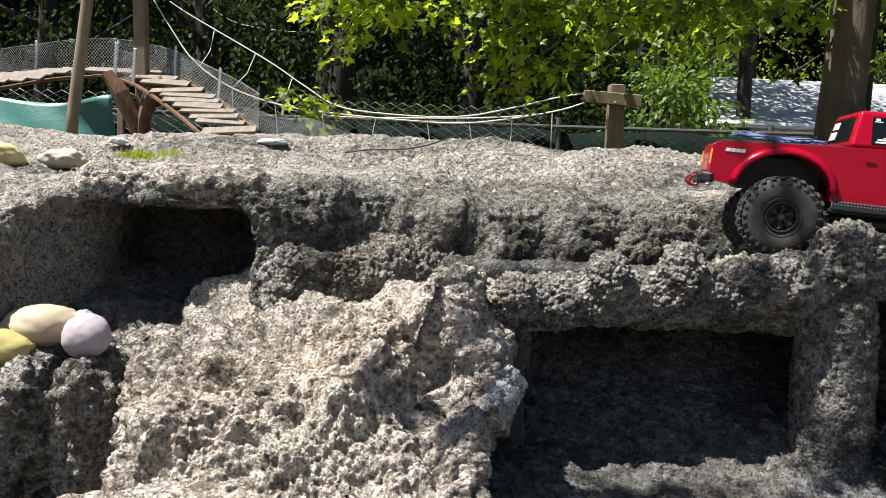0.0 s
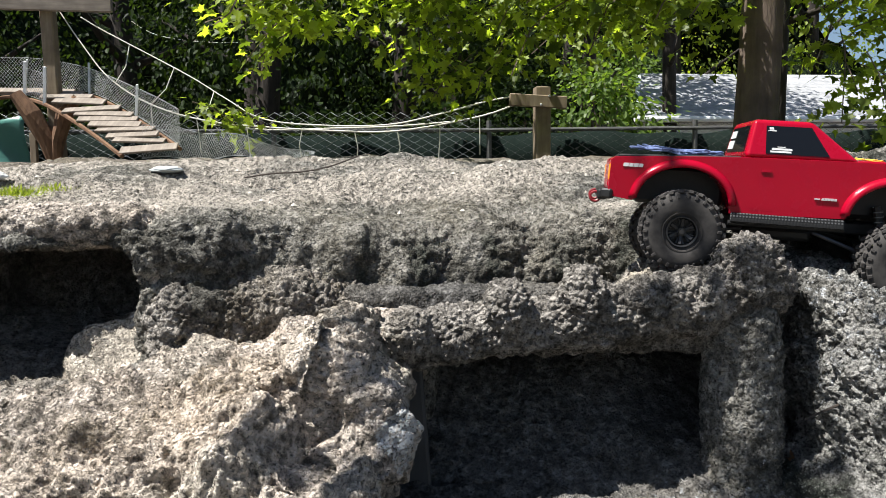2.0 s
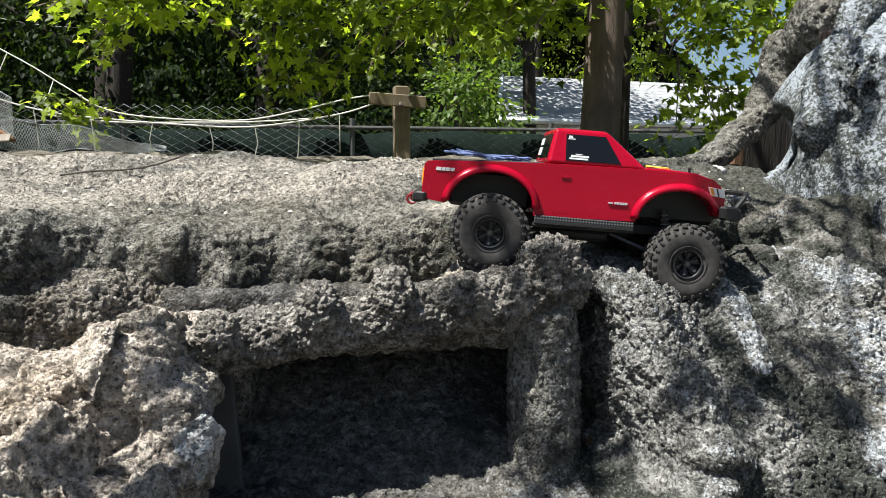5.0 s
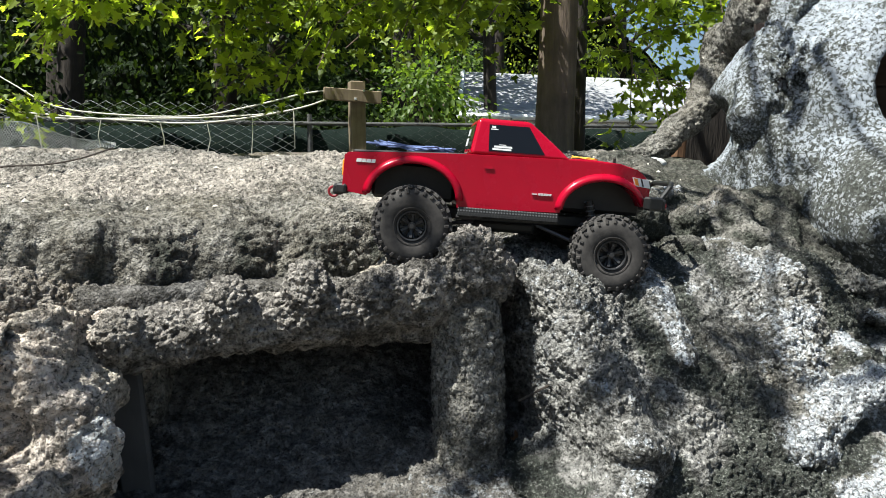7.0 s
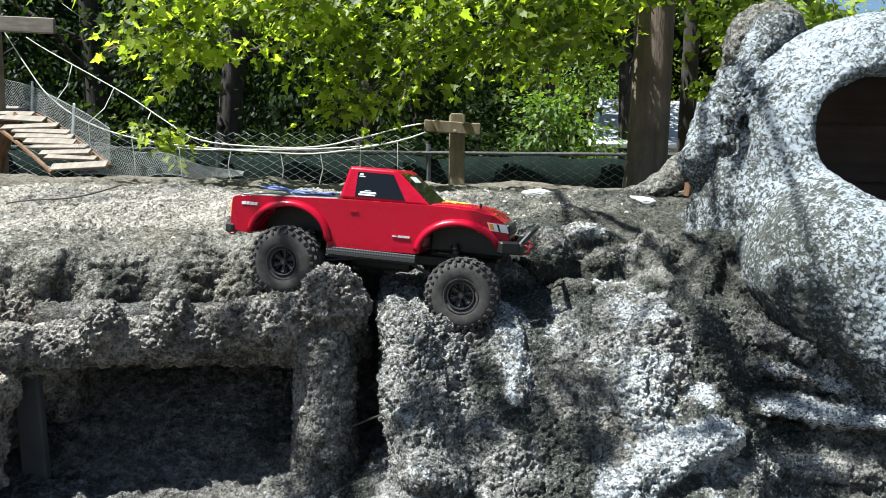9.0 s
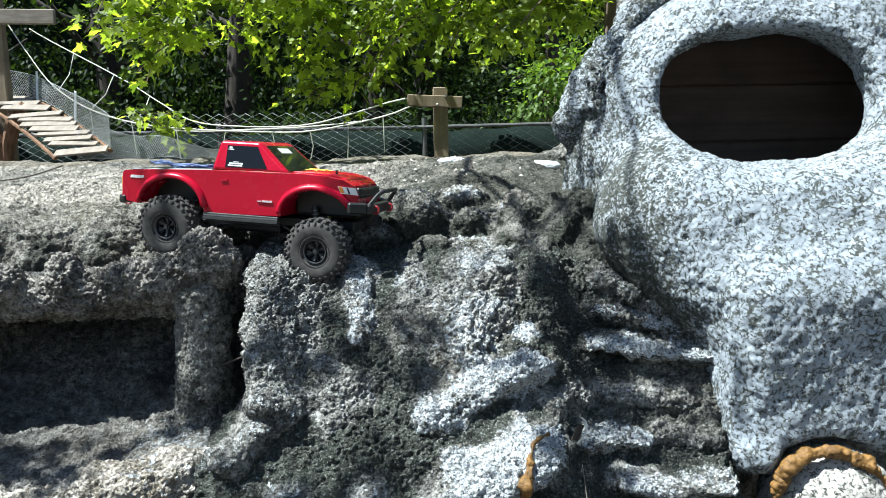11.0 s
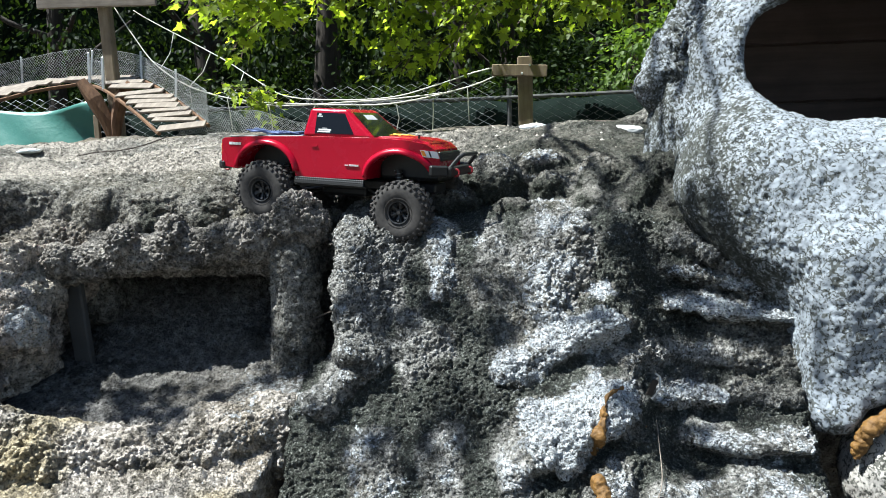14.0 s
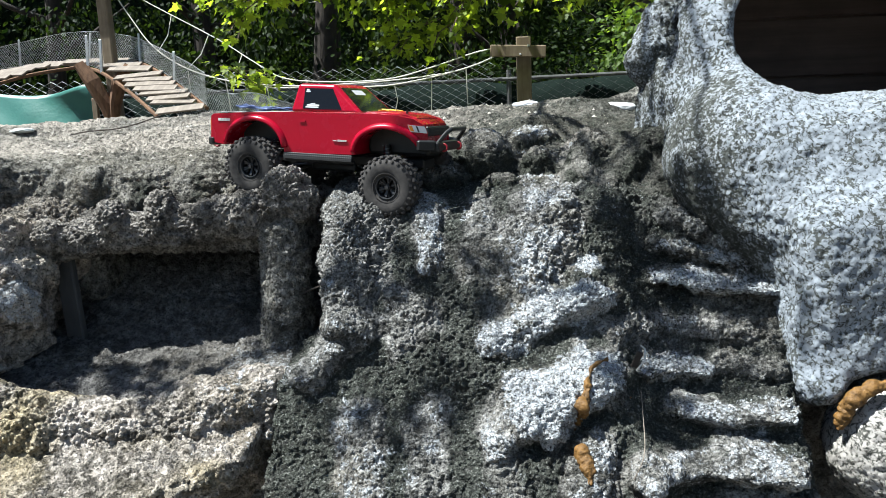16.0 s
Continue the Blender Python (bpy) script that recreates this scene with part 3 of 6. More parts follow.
def left_slope_sdf(p):
    x, y, z = p
    top = 1.045 + 0.68 * (y - 1.225) + 0.010 * np.sin(12 * x + 3) + 0.010 * np.sin(19 * y + 8 * x)
    flat = 1.0 + 0.075 * step(-0.50, 0.0, x) + 0.05 * (y - 1.3)
    top = smin(top, flat + 0 * top, 0.05)
    d = (z - top) * 0.8
    right = x - (0.085 - 0.08 * (1.02 - z) + 0.02 * np.sin(14 * z))
    d = smax(d, right, 0.04)
    d = smax(d, -0.455 - 0.10 * (y - 1.2) - x, 0.05)
    # the knobbly ridge that climbs to the ledge, and its smooth pale chip
    for a, b, ra, rb in (((0.045, 1.10, 0.80), (0.055, 1.16, 0.93), 0.045, 0.045), ((0.055, 1.16, 0.93), (0.035, 1.20, 1.03), 0.046, 0.045), ((0.035, 1.20, 1.03), (0.045, 1.28, 1.10), 0.048, 0.042)):
        d = smin(d, d_cap(p, a, b, ra, rb), 0.025)
    d = smin(d, d_ell(p, (0.075, 1.20, 0.965), (0.042, 0.04, 0.06)), 0.015)
    d = smin(d, d_ell(p, (-0.055, 1.25, 1.06), (0.06, 0.05, 0.04)), 0.03)
    # a deep cleft beside the ridge
    d = smax(d, -d_cap(p, (-0.005, 1.11, 0.985), (-0.05, 1.05, 0.86), 0.010, 0.024), 0.02)
    d = smax(d, -d_cap(p, (-0.05, 1.05, 0.86), (-0.12, 0.98, 0.76), 0.024, 0.03), 0.02)
    d = np.maximum(d, y - 1.62)
    return np.maximum(d, 0.45 - z)


def left_slope_wear(v, n):
    x, y, z = v[:, 0], v[:, 1], v[:, 2]
    chip = step(0.06, 0.035, np.sqrt((x - 0.09) ** 2 + (y - 1.17) ** 2 + (z - 0.965) ** 2))
    return {"moss": -0.12 + 0.15 * fbm(v * 6, 3, 3), "paint": 1.1 * chip, "sand": 0.30 + 0.75 * fbm(v * 5, 3, 12)}


def ridge_pieces(c):
    shapes = (lambda p: np.minimum(d_cap(p, (0.055, 1.16, 0.93), (0.035, 1.20, 1.03), 0.046, 0.045), d_cap(p, (0.035, 1.20, 1.03), (0.045, 1.28, 1.10), 0.048, 0.042)), lambda p: d_ell(p, (0.075, 1.20, 0.965), (0.042, 0.04, 0.06)))
    return ("ridge", "paint_chip"), nearest(c, shapes)


slope_l = rock("rock_slope", "pale sandy cement rock sloping to the front", (-0.62, 0.62, 0.42), (0.2, 1.66, 1.2), 0.0085, left_slope_sdf, ROCK_WARM, 0.046, 0.011, 0.0065, 21, fine=lambda c: c[:, 2] > 0.60, wear=left_slope_wear, pieces=ridge_pieces, close=lambda c: (c[:, 1] < 1.45) & (c[:, 2] > 0.74) & (c[:, 0] > -0.46))


def lobe_sdf(p):
    return smin(d_ell(p, (-0.33, 0.95, 0.80), (0.21, 0.15, 0.085)), d_ell(p, (-0.14, 0.97, 0.77), (0.14, 0.12, 0.08)), 0.04)


rock("lobe", "", (-0.6, 0.7, 0.62), (0.12, 1.15, 0.95), 0.009, lobe_sdf, ROCK_WARM, 0.012, 0.010, 0.006, 22, slope_l, wear=even(-0.1, 0.0, 0.35))


def left_block_sdf(p):
    x, y, z = p
    d = smax(z - (0.985 + 0.10 * (y - 1.25)), (1.15 + 0.20 * (0.95 - z)) - y, 0.06) - flutes(x, z, 0.045, 0.09)
    d = smax(d * 0.8, x + 0.50, 0.04)
    return np.maximum(smax(d, y - 1.33, 0.04), 0.45 - z)


rock("rock_block", "fluted shaded rock block beside the slope", (-1.5, 0.95, 0.42), (-0.42, 1.66, 1.1), 0.010, left_block_sdf, ROCK, 0.014, 0.010, 0.005, 25, fine=lambda c: (c[:, 0] > -0.85) & (c[:, 2] > 0.55), wear=even(0.02))

KNOBS = (((0.122, 1.280, 1.105), (0.043, 0.044, 0.044)), ((0.278, 1.283, 1.145), (0.042, 0.045, 0.048)), ((0.402, 1.288, 1.150), (0.042, 0.046, 0.060)), ((0.540, 1.305, 1.146), (0.064, 0.052, 0.044)), ((0.695, 1.325, 1.198), (0.062, 0.060, 0.058)))


def knob_shape(c, r):
    return lambda p: d_ell(p, c, r)


def ledge_sdf(p):
    x, y, z = p
    line = ((0.045, 1.31, 1.070), (0.20, 1.31, 1.098), (0.42, 1.31, 1.118), (0.60, 1.315, 1.140), (0.715, 1.32, 1.168))
    rad = (0.046, 0.045, 0.050, 0.052, 0.056)
    d = None
    for a, b, ra, rb in zip(line, line[1:], rad, rad[1:]):
        e = d_cap(p, a, b, ra, rb)
        d = e if d is None else smin(d, e, 0.02)
    for c, r in KNOBS:
        d = smin(d, d_ell(p, c, r), 0.007)
    slab = np.maximum(d_box(p, (0.0, 1.33, 1.05), (0.745, 1.84, 1.16), 0.02), z - (1.075 + 0.045 * step(0.35, 0.6, x)))
    slab = smin(slab, d_ell(p, (0.60, 1.42, 1.135), (0.10, 0.09, 0.05)), 0.04)
    slab = smin(slab, d_ell(p, (0.67, 1.60, 1.135), (0.09, 0.08, 0.06)), 0.04)
    return smin(d, slab, 0.02)


def ledge_sand_shade(v, n):
    x, y, z = v[:, 0], v[:, 1], v[:, 2]
    flat = step(0.55, 0.85, n[:, 2]) * step(1.36, 1.42, y)
    # sides off the tops get a darker tone: their shade put into the colour
    return {"moss": 0.20 - 0.3 * step(0.1, 0.8, n[:, 2]), "sand": 0.7 * flat + 0.3 * fbm(v * 6, 2, 8), "paint": np.float32(0)}


ledge = rock("rock_ledge", "knobbly grey rock ledge bridging the hollow", (-0.1, 1.2, 0.95), (0.85, 1.86, 1.30), 0.0070, ledge_sdf, ROCK, 0.004, 0.004, 0.007, 33, wear=ledge_sand_shade, close=lambda c: c[:, 1] < 1.40,
             pieces=lambda c: (("knob",) * len(KNOBS), nearest(c, [knob_shape(a, b) for a, b in KNOBS])))


def pillar_sdf(p):
    x, y, z = p
    d = d_cap(p, (0.688, 1.322, 1.10), (0.678, 1.30, 0.76), 0.062, 0.066)
    d = smin(d, d_ell(p, (0.70, 1.30, 0.80), (0.07, 0.06, 0.05)), 0.03)
    return smax(d, x - 0.752, 0.03)


def pillar_wear(v, n):
    return {"moss": 0.02 + 0.25 * fbm(v * 7, 3, 2), "paint": 0.12 + 0.25 * step(0.9, 0.78, v[:, 2]) + 0.2 * fbm(v * 9, 2, 7), "sand": np.float32(0)}


rock("rock_pillar", "upright grey rock pillar under the ledge", (0.57, 1.18, 0.62), (0.80, 1.42, 1.14), 0.008, pillar_sdf, ROCK_FACE, 0.008, 0.003, 0.0045, 41, wear=pillar_wear, close=lambda c: c[:, 2] > 0.75)


def cave_floor_sdf(p):
    x, y, z = p
    top = 0.765 + 0.25 * (y - 1.05) + 0.50 * np.maximum(y - 1.33, 0) + 2.5 * np.maximum(y - 1.58, 0) + 0.008 * np.sin(15 * x) + 0.03 * step(0.48, 0.66, x) * step(1.45, 1.30, y)
    return np.maximum(np.maximum((z - top) * 0.9, y - 1.84), 1.075 - y)


def cave_floor_tone(v, n):
    x, y, z = v[:, 0], v[:, 1], v[:, 2]
    # more white flecks towards the front and right of the floor
    return {"moss": np.float32(0.0), "paint": -0.1 + 0.55 * step(0.25, 0.60, x) * step(1.42, 1.25, y) + 0.3 * fbm(v * 6, 2, 4), "sand": np.float32(0)}


def cave_back_sdf(p):
    x, y, z = p
    return 1.80 - y + 0.012 * np.sin(11 * x + 6 * z) - 0.02 * step(0.985, 0.965, z)


hollow = rock("rock_hollow", "dark rubble floor and back of the hollow", (0.0, 0.95, 0.5), (0.80, 1.95, 1.12), 0.010, cave_floor_sdf, CAVE, 0.006, 0.004, 0.005, 51, wear=cave_floor_tone)
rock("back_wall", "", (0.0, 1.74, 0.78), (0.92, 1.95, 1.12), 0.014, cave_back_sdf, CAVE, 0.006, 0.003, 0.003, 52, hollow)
# board tone set dark: the hollow's shade is put into its colour
BOARD_GREY = grainy("grey_cement_board", (0.05, 0.05, 0.05), (0.085, 0.084, 0.08), 0.9, (20, 20, 6), 0.5, 0.004, 8)
tagged(part("board", box((0.128, 1.33, 0.90), (0.05, 0.02, 0.30), pose(0, 0, 0, 0, -4, -8), 0.004), BOARD_GREY), "grey cement board lining the hollow's side", "board")


def nook_floor_sdf(p):
    x, y, z = p
    return np.maximum((z - (0.95 + 0.20 * (y - 1.35) + 0.02 * np.sin(14 * x))) * 0.9, y - 2.04)


def nook_back_sdf(p):
    x, y, z = p
    return 1.98 - y - 0.55 * np.maximum(1.16 - z, 0) + 0.02 * np.sin(13 * x + 7 * z)


nook = rock("rock_nook", "dark rubble floor of the cave", (-0.80, 1.25, 0.78), (-0.33, 2.1, 1.24), 0.012, nook_floor_sdf, ROCK, 0.012, 0.010, 0.006, 55)
rock("back_wall", "", (-0.80, 1.80, 0.95), (-0.33, 2.1, 1.26), 0.014, nook_back_sdf, ROCK, 0.012, 0.010, 0.006, 56, nook)


def lip_sdf(p):
    x, y, z = p
    line = ((0.10, 0.96, 0.745), (0.26, 1.00, 0.735), (0.42, 1.02, 0.715), (0.56, 1.04, 0.745), (0.68, 1.06, 0.790), (0.76, 1.07, 0.800))
    rad = (0.075, 0.065, 0.068, 0.070, 0.055, 0.045)
    d = None
    for a, b, ra, rb in zip(line, line[1:], rad, rad[1:]):
        e = d_cap(p, a, b, ra, rb)
        d = e if d is None else smin(d, e, 0.03)
    d = smin(d, d_cap(p, (0.72, 1.06, 0.78), (0.715, 1.04, 0.72), 0.05, 0.035), 0.03)
    d = smin(d, d_ell(p, (0.12, 1.0, 0.80), (0.09, 0.06, 0.05)), 0.03)
    return np.maximum(d, 0.45 - z)


def apron_sdf(p):
    x, y, z = p
    low = smax(z - (0.735 + 0.30 * (y - 0.98)), 0.5 * (x - 0.575 - 1.08 * (y - 0.803) - 1.5 * (z - 0.69)), 0.03)
    low = smax(smax(low, 0.74 - y, 0.05), y - 1.10, 0.05)
    return np.maximum(low, 0.45 - z)


def lip_wear(v, n):
    x, y, z = v[:, 0], v[:, 1], v[:, 2]
    return {"moss": -0.12 + 0.18 * step(0.5, 0.7, x), "paint": 0.05 + 0.18 * step(0.35, 0.60, x) + 0.2 * fbm(v * 8, 2, 3), "sand": 0.62 * step(0.42, 0.22, x) + 0.5 * fbm(v * 6, 2, 6)}


lip = rock("rock_lip", "pale rock rim in front of the hollow", (-0.15, 0.8, 0.6), (0.9, 1.3, 0.92), 0.0085, lip_sdf, ROCK_MOSSY, 0.014, 0.009, 0.0075, 61, wear=lip_wear, close=lambda c: c[:, 2] > 0.6)
rock("apron", "", (-0.15, 0.62, 0.42), (0.7, 1.2, 0.85), 0.009, apron_sdf, ROCK_MOSSY, 0.016, 0.010, 0.0075, 62, lip, wear=lip_wear)


# swellings on the slope: two ends in x and z, radius, height, paint, moss
COLUMNS = (
    (0.850, 1.165, 0.868, 0.945, 0.086, 0.055, 0.42, -0.45), (0.900, 0.925, 0.805, 0.842, 0.048, 0.036, 0.45, -0.20), (1.036, 1.150, 1.041, 1.030, 0.040, 0.024, 0.65, 0.00),
    (1.150, 1.140, 1.128, 1.030, 0.038, 0.020, 0.32, 0.20), (1.312, 1.180, 1.262, 1.020, 0.092, 0.036, 0.62, 0.06), (0.984, 0.965, 0.995, 0.900, 0.075, 0.020, 0.30, 0.15),
    (0.915, 0.770, 0.930, 0.670, 0.065, 0.022, 0.55, 0.02), (1.060, 0.780, 1.050, 0.670, 0.060, 0.018, 0.42, 0.12), (1.190, 0.700, 1.215, 0.640, 0.060, 0.022, 0.30, 0.40))
BULGES = (
    (1.378, 0.985, 1.335, 0.966, 0.064, 0.054, 1.25, -0.45), (1.300, 0.955, 1.195, 0.903, 0.064, 0.036, 0.74, 0.00), (1.400, 0.852, 1.275, 0.792, 0.078, 0.050, 1.05, -0.30),
    (1.255, 0.785, 1.185, 0.750, 0.062, 0.038, 0.60, 0.05), (1.375, 0.730, 1.345, 0.660, 0.055, 0.034, 0.55, 0.20))
RIPPLES = (
    (1.600, 1.108, 1.720, 1.050, 0.046, 0.050, 0.45, 0.25), (1.560, 1.050, 1.785, 1.000, 0.036, 0.038, 0.62, 0.15), (1.548, 0.988, 1.830, 0.955, 0.038, 0.048, 0.85, -0.05),
    (1.420, 0.908, 1.700, 0.884, 0.036, 0.024, 0.42, 0.25), (1.500, 0.830, 1.605, 0.820, 0.036, 0.040, 0.80, 0.00), (1.650, 0.828, 1.760, 0.818, 0.034, 0.026, 0.25, 0.35),
    (1.550, 0.757, 1.745, 0.748, 0.040, 0.046, 0.62, 0.05), (1.465, 0.690, 1.735, 0.672, 0.052, 0.058, 0.60, 0.10), (1.620, 0.610, 1.740, 0.600, 0.05, 0.04, 0.3, 0.3))


def slope_gap(x, z, s):
    """Distance along the slope from a swelling's spine, over its radius."""
    ax, az, bx, bz = s[0], s[1] * 1.35, s[2], s[3] * 1.35
    w = z * 1.35
    ux, uz = bx - ax, bz - az
    h = np.clip(((x - ax) * ux + (w - az) * uz) / (ux * ux + uz * uz), 0, 1)
    wob = 1 + 0.10 * np.sin(37 * x + 23 * w + 9 * s[0]) + 0.07 * np.sin(71 * x - 52 * w)
    return np.sqrt((x - ax - ux * h) ** 2 + (w - az - uz * h) ** 2) / (s[4] * wob)


def right_slope_sdf(p):
    x, y, z = p
    back = 0.115 * step(1.42, 1.55, x)
    top = 1.172 + 0.16 * np.maximum(y - 1.33, 0) + 0.010 * np.sin(11 * x + 4 * y) + 0 * z
    plane = (z - (1.140 + 1.12 * (y - back - 1.315))) * 0.64
    rise = 0 * x * z
    for s in COLUMNS + BULGES + RIPPLES:
        q = slope_gap(x, z, s)
        rise = -smin(-rise, -(1.40 * s[5] * np.maximum(1 - (0.86 * q) ** 2, 0) ** 1.35), 0.02)
    d = smax(z - top, plane - rise, 0.05)
    d = smax(d, (0.790 + 0.10 * (1.15 - z) - 0.10 * step(0.90, 0.82, z)) - x, 0.035)
    d = smax(d, x - (1.785 + 0.09 * step(0.80, 0.95, z)), 0.03)
    return np.maximum(d, 0.42 - z)


def right_slope_wear_shade(v, n):
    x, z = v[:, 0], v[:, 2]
    # hollows between swellings stay dark: moss, with their self-shade put into its colour
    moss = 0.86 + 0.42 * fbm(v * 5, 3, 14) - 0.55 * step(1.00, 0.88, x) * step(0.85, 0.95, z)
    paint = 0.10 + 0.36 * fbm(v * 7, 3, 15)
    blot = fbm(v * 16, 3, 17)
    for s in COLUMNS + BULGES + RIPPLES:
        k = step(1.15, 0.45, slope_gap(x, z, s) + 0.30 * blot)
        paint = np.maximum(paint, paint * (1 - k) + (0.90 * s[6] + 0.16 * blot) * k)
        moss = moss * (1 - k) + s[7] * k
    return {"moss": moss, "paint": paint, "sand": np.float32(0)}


def slope_pieces(c):
    groups = (("column", COLUMNS), ("white_bulge", BULGES), ("ripple", RIPPLES))
    names = [n for n, g in groups for s in g]
    q = np.stack([slope_gap(c[:, 0], c[:, 2], s) for n, g in groups for s in g])
    skin = np.abs(c[:, 2] - 1.14 - 1.12 * (c[:, 1] - 0.115 * step(1.42, 1.55, c[:, 0]) - 1.315)) < 0.16
    return names, np.where((q.min(0) < 0.92) & (c[:, 2] < 1.15) & (c[:, 2] > 0.56) & (c[:, 0] > 0.83) & (c[:, 0] < 1.76) & skin, q.argmin(0), -1)


rock("rock_slope", "dark weathered rock slope with flaking white paint", (0.70, 0.62, 0.40), (1.90, 1.80, 1.32), 0.0085, right_slope_sdf, ROCK_DARK, 0.012, 0.007, 0.006, 71, fine=lambda c: c[:, 2] > 0.52, wear=right_slope_wear_shade, pieces=slope_pieces, close=lambda c: (c[:, 1] < 1.42) & (c[:, 2] > 0.60) & (c[:, 0] < 1.8))


# ---- the skull-shaped rock ----
def skull_sdf(p):
    x, y, z = p
    d = d_ell(p, (2.17, 1.82, 1.30), (0.60, 0.52, 0.60))
    d = smin(d, d_cap(p, (1.765, 1.37, 1.225), (2.25, 1.275, 1.22), 0.180, 0.19), 0.16)
    d = smin(d, d_cap(p, (1.835, 1.315, 1.135), (2.30, 1.22, 1.08), 0.150, 0.155), 0.10)
    # upper jaw, and the small lobe at its corner
    d = smin(d, d_box(p, (1.785, 1.06, 0.775), (2.60, 1.45, 1.15), 0.06), 0.10)
    d = smin(d, d_ell(p, (1.828, 1.095, 0.785), (0.045, 0.05, 0.045)), 0.05)
    # brow
    d = smin(d, d_cap(p, (1.765, 1.605, 1.57), (1.93, 1.57, 1.70), 0.080, 0.085), 0.12)
    d = smin(d, d_cap(p, (1.93, 1.57, 1.70), (2.35, 1.50, 1.72), 0.085, 0.10), 0.06)
    # hollow inside with the eye, nose and mouth openings
    d = smax(d, -d_ell(p, (2.17, 1.84, 1.29), (0.51, 0.43, 0.50)), 0.03)
    ex, ez = x - 2.0 - 0.16 * (y - 1.40), z - 1.527 - 0.06 * (y - 1.40)
    eye = ((np.abs(ex) / 0.243) ** 2.4 + (np.abs(ez) / 0.160) ** 2.4) ** (1 / 2.4)
    d = smax(d, np.minimum((1 - eye) * 0.17, 1.90 - y), 0.035)
    d = smax(d, -d_ell(p, (2.235, 1.10, 1.05), (0.11, 0.28, 0.085)), 0.04)
    d = smax(d, -d_cap(p, (1.975, 0.8, 0.66), (1.975, 1.40, 0.66), 0.155), 0.02)
    d = smax(d, -d_box(p, (1.77, 0.8, 0.45), (1.98, 1.40, 0.745), 0.02), 0.02)
    # pits and the seam beside the folded strip
    d = smax(d, -d_cap(p, (1.668, 1.22, 1.352), (1.69, 1.25, 1.335), 0.010), 0.015)
    d = smax(d, -d_cap(p, (1.84, 1.55, 1.70), (1.865, 1.60, 1.72), 0.014), 0.02)
    d = smax(d, -d_cap(p, (1.632, 1.62, 1.50), (1.66, 1.72, 1.53), 0.026, 0.02), 0.015)
    for dy in (-0.03, 0.02, 0.07):
        d = smax(d, -d_cap(p, (1.645, 1.64 + dy, 1.52), (1.715, 1.68 + dy, 1.645), 0.022, 0.018), 0.012)
        d = smax(d, -d_cap(p, (1.715, 1.68 + dy, 1.645), (1.835, 1.76 + dy, 1.82), 0.018, 0.014), 0.012)
    # the tunnel behind
    d = smax(d, -d_cap(p, (1.44, 1.78, 1.45), (1.95, 2.45, 1.50), 0.125), 0.03)
    return np.maximum(d, -np.maximum(np.maximum(x - 1.64, 1.76 - y), z - 1.50))


def skull_wear_shade(v, n):
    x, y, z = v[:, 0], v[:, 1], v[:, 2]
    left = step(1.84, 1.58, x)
    # down-facing sides get extra grey: their shade is put into the paint
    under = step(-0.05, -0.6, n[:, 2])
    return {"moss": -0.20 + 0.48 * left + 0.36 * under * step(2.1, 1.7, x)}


skull = rock("skull_rock", "white painted hollow rock shaped like a skull", (1.40, 0.80, 0.66), (2.85, 2.45, 2.02), 0.0095, skull_sdf, SKULL, 0.007, 0.0015, 0.003, 81, fine=lambda c: (c[:, 0] < 2.36) & (c[:, 1] < 1.85), wear=skull_wear_shade)


def strip_sdf(p):
    line = ((1.855, 1.86, 1.850), (1.735, 1.79, 1.700), (1.665, 1.75, 1.600), (1.612, 1.725, 1.490))
    rad = (0.052, 0.052, 0.054, 0.050)
    d = None
    for a, b, ra, rb in zip(line, line[1:], rad, rad[1:]):
        e = d_cap(p, a, b, ra, rb)
        d = e if d is None else smin(d, e, 0.02)
    return d


rock("folded_strip", "", (1.5, 1.6, 1.35), (2.02, 2.0, 1.98), 0.0095, strip_sdf, SKULL, 0.016, 0.005, 0.005, 82, skull, wear=lambda v, n: {"moss": np.float32(0.16)})


def root_sdf(p):
    d = d_cap(p, (1.93, 2.05, 1.86), (2.03, 2.35, 1.78), 0.115, 0.095)
    d = smin(d, d_cap(p, (2.03, 2.35, 1.78), (1.965, 2.35, 1.655), 0.095, 0.078), 0.04)
    d = smin(d, d_cap(p, (1.965, 2.35, 1.655), (1.853, 2.35, 1.53), 0.068, 0.055), 0.04)
    d = smin(d, d_cap(p, (1.853, 2.35, 1.53), (1.723, 2.35, 1.425), 0.045, 0.045), 0.04)
    return smin(d, d_cap(p, (1.723, 2.35, 1.425), (1.55, 2.38, 1.37), 0.045, 0.04), 0.04)


rock("rock_root", "grey rock root running down behind the skull", (1.42, 1.92, 1.28), (2.18, 2.5, 1.98), 0.0105, root_sdf, ROCK_FACE, 0.014, 0.006, 0.007, 85, wear=even(0.26, 0.1))
panel = tagged(part("back_panel", box((2.17, 1.935, 1.36), (0.78, 0.012, 0.84), None, 0.002), PANEL_WOOD), "dark brown boards inside the hollow skull", "board")
for i in range(5):
    part("plank", box((2.17, 1.922, 1.02 + 0.17 * i), (0.78, 0.014, 0.164), None, 0.003), PANEL_WOOD, panel)


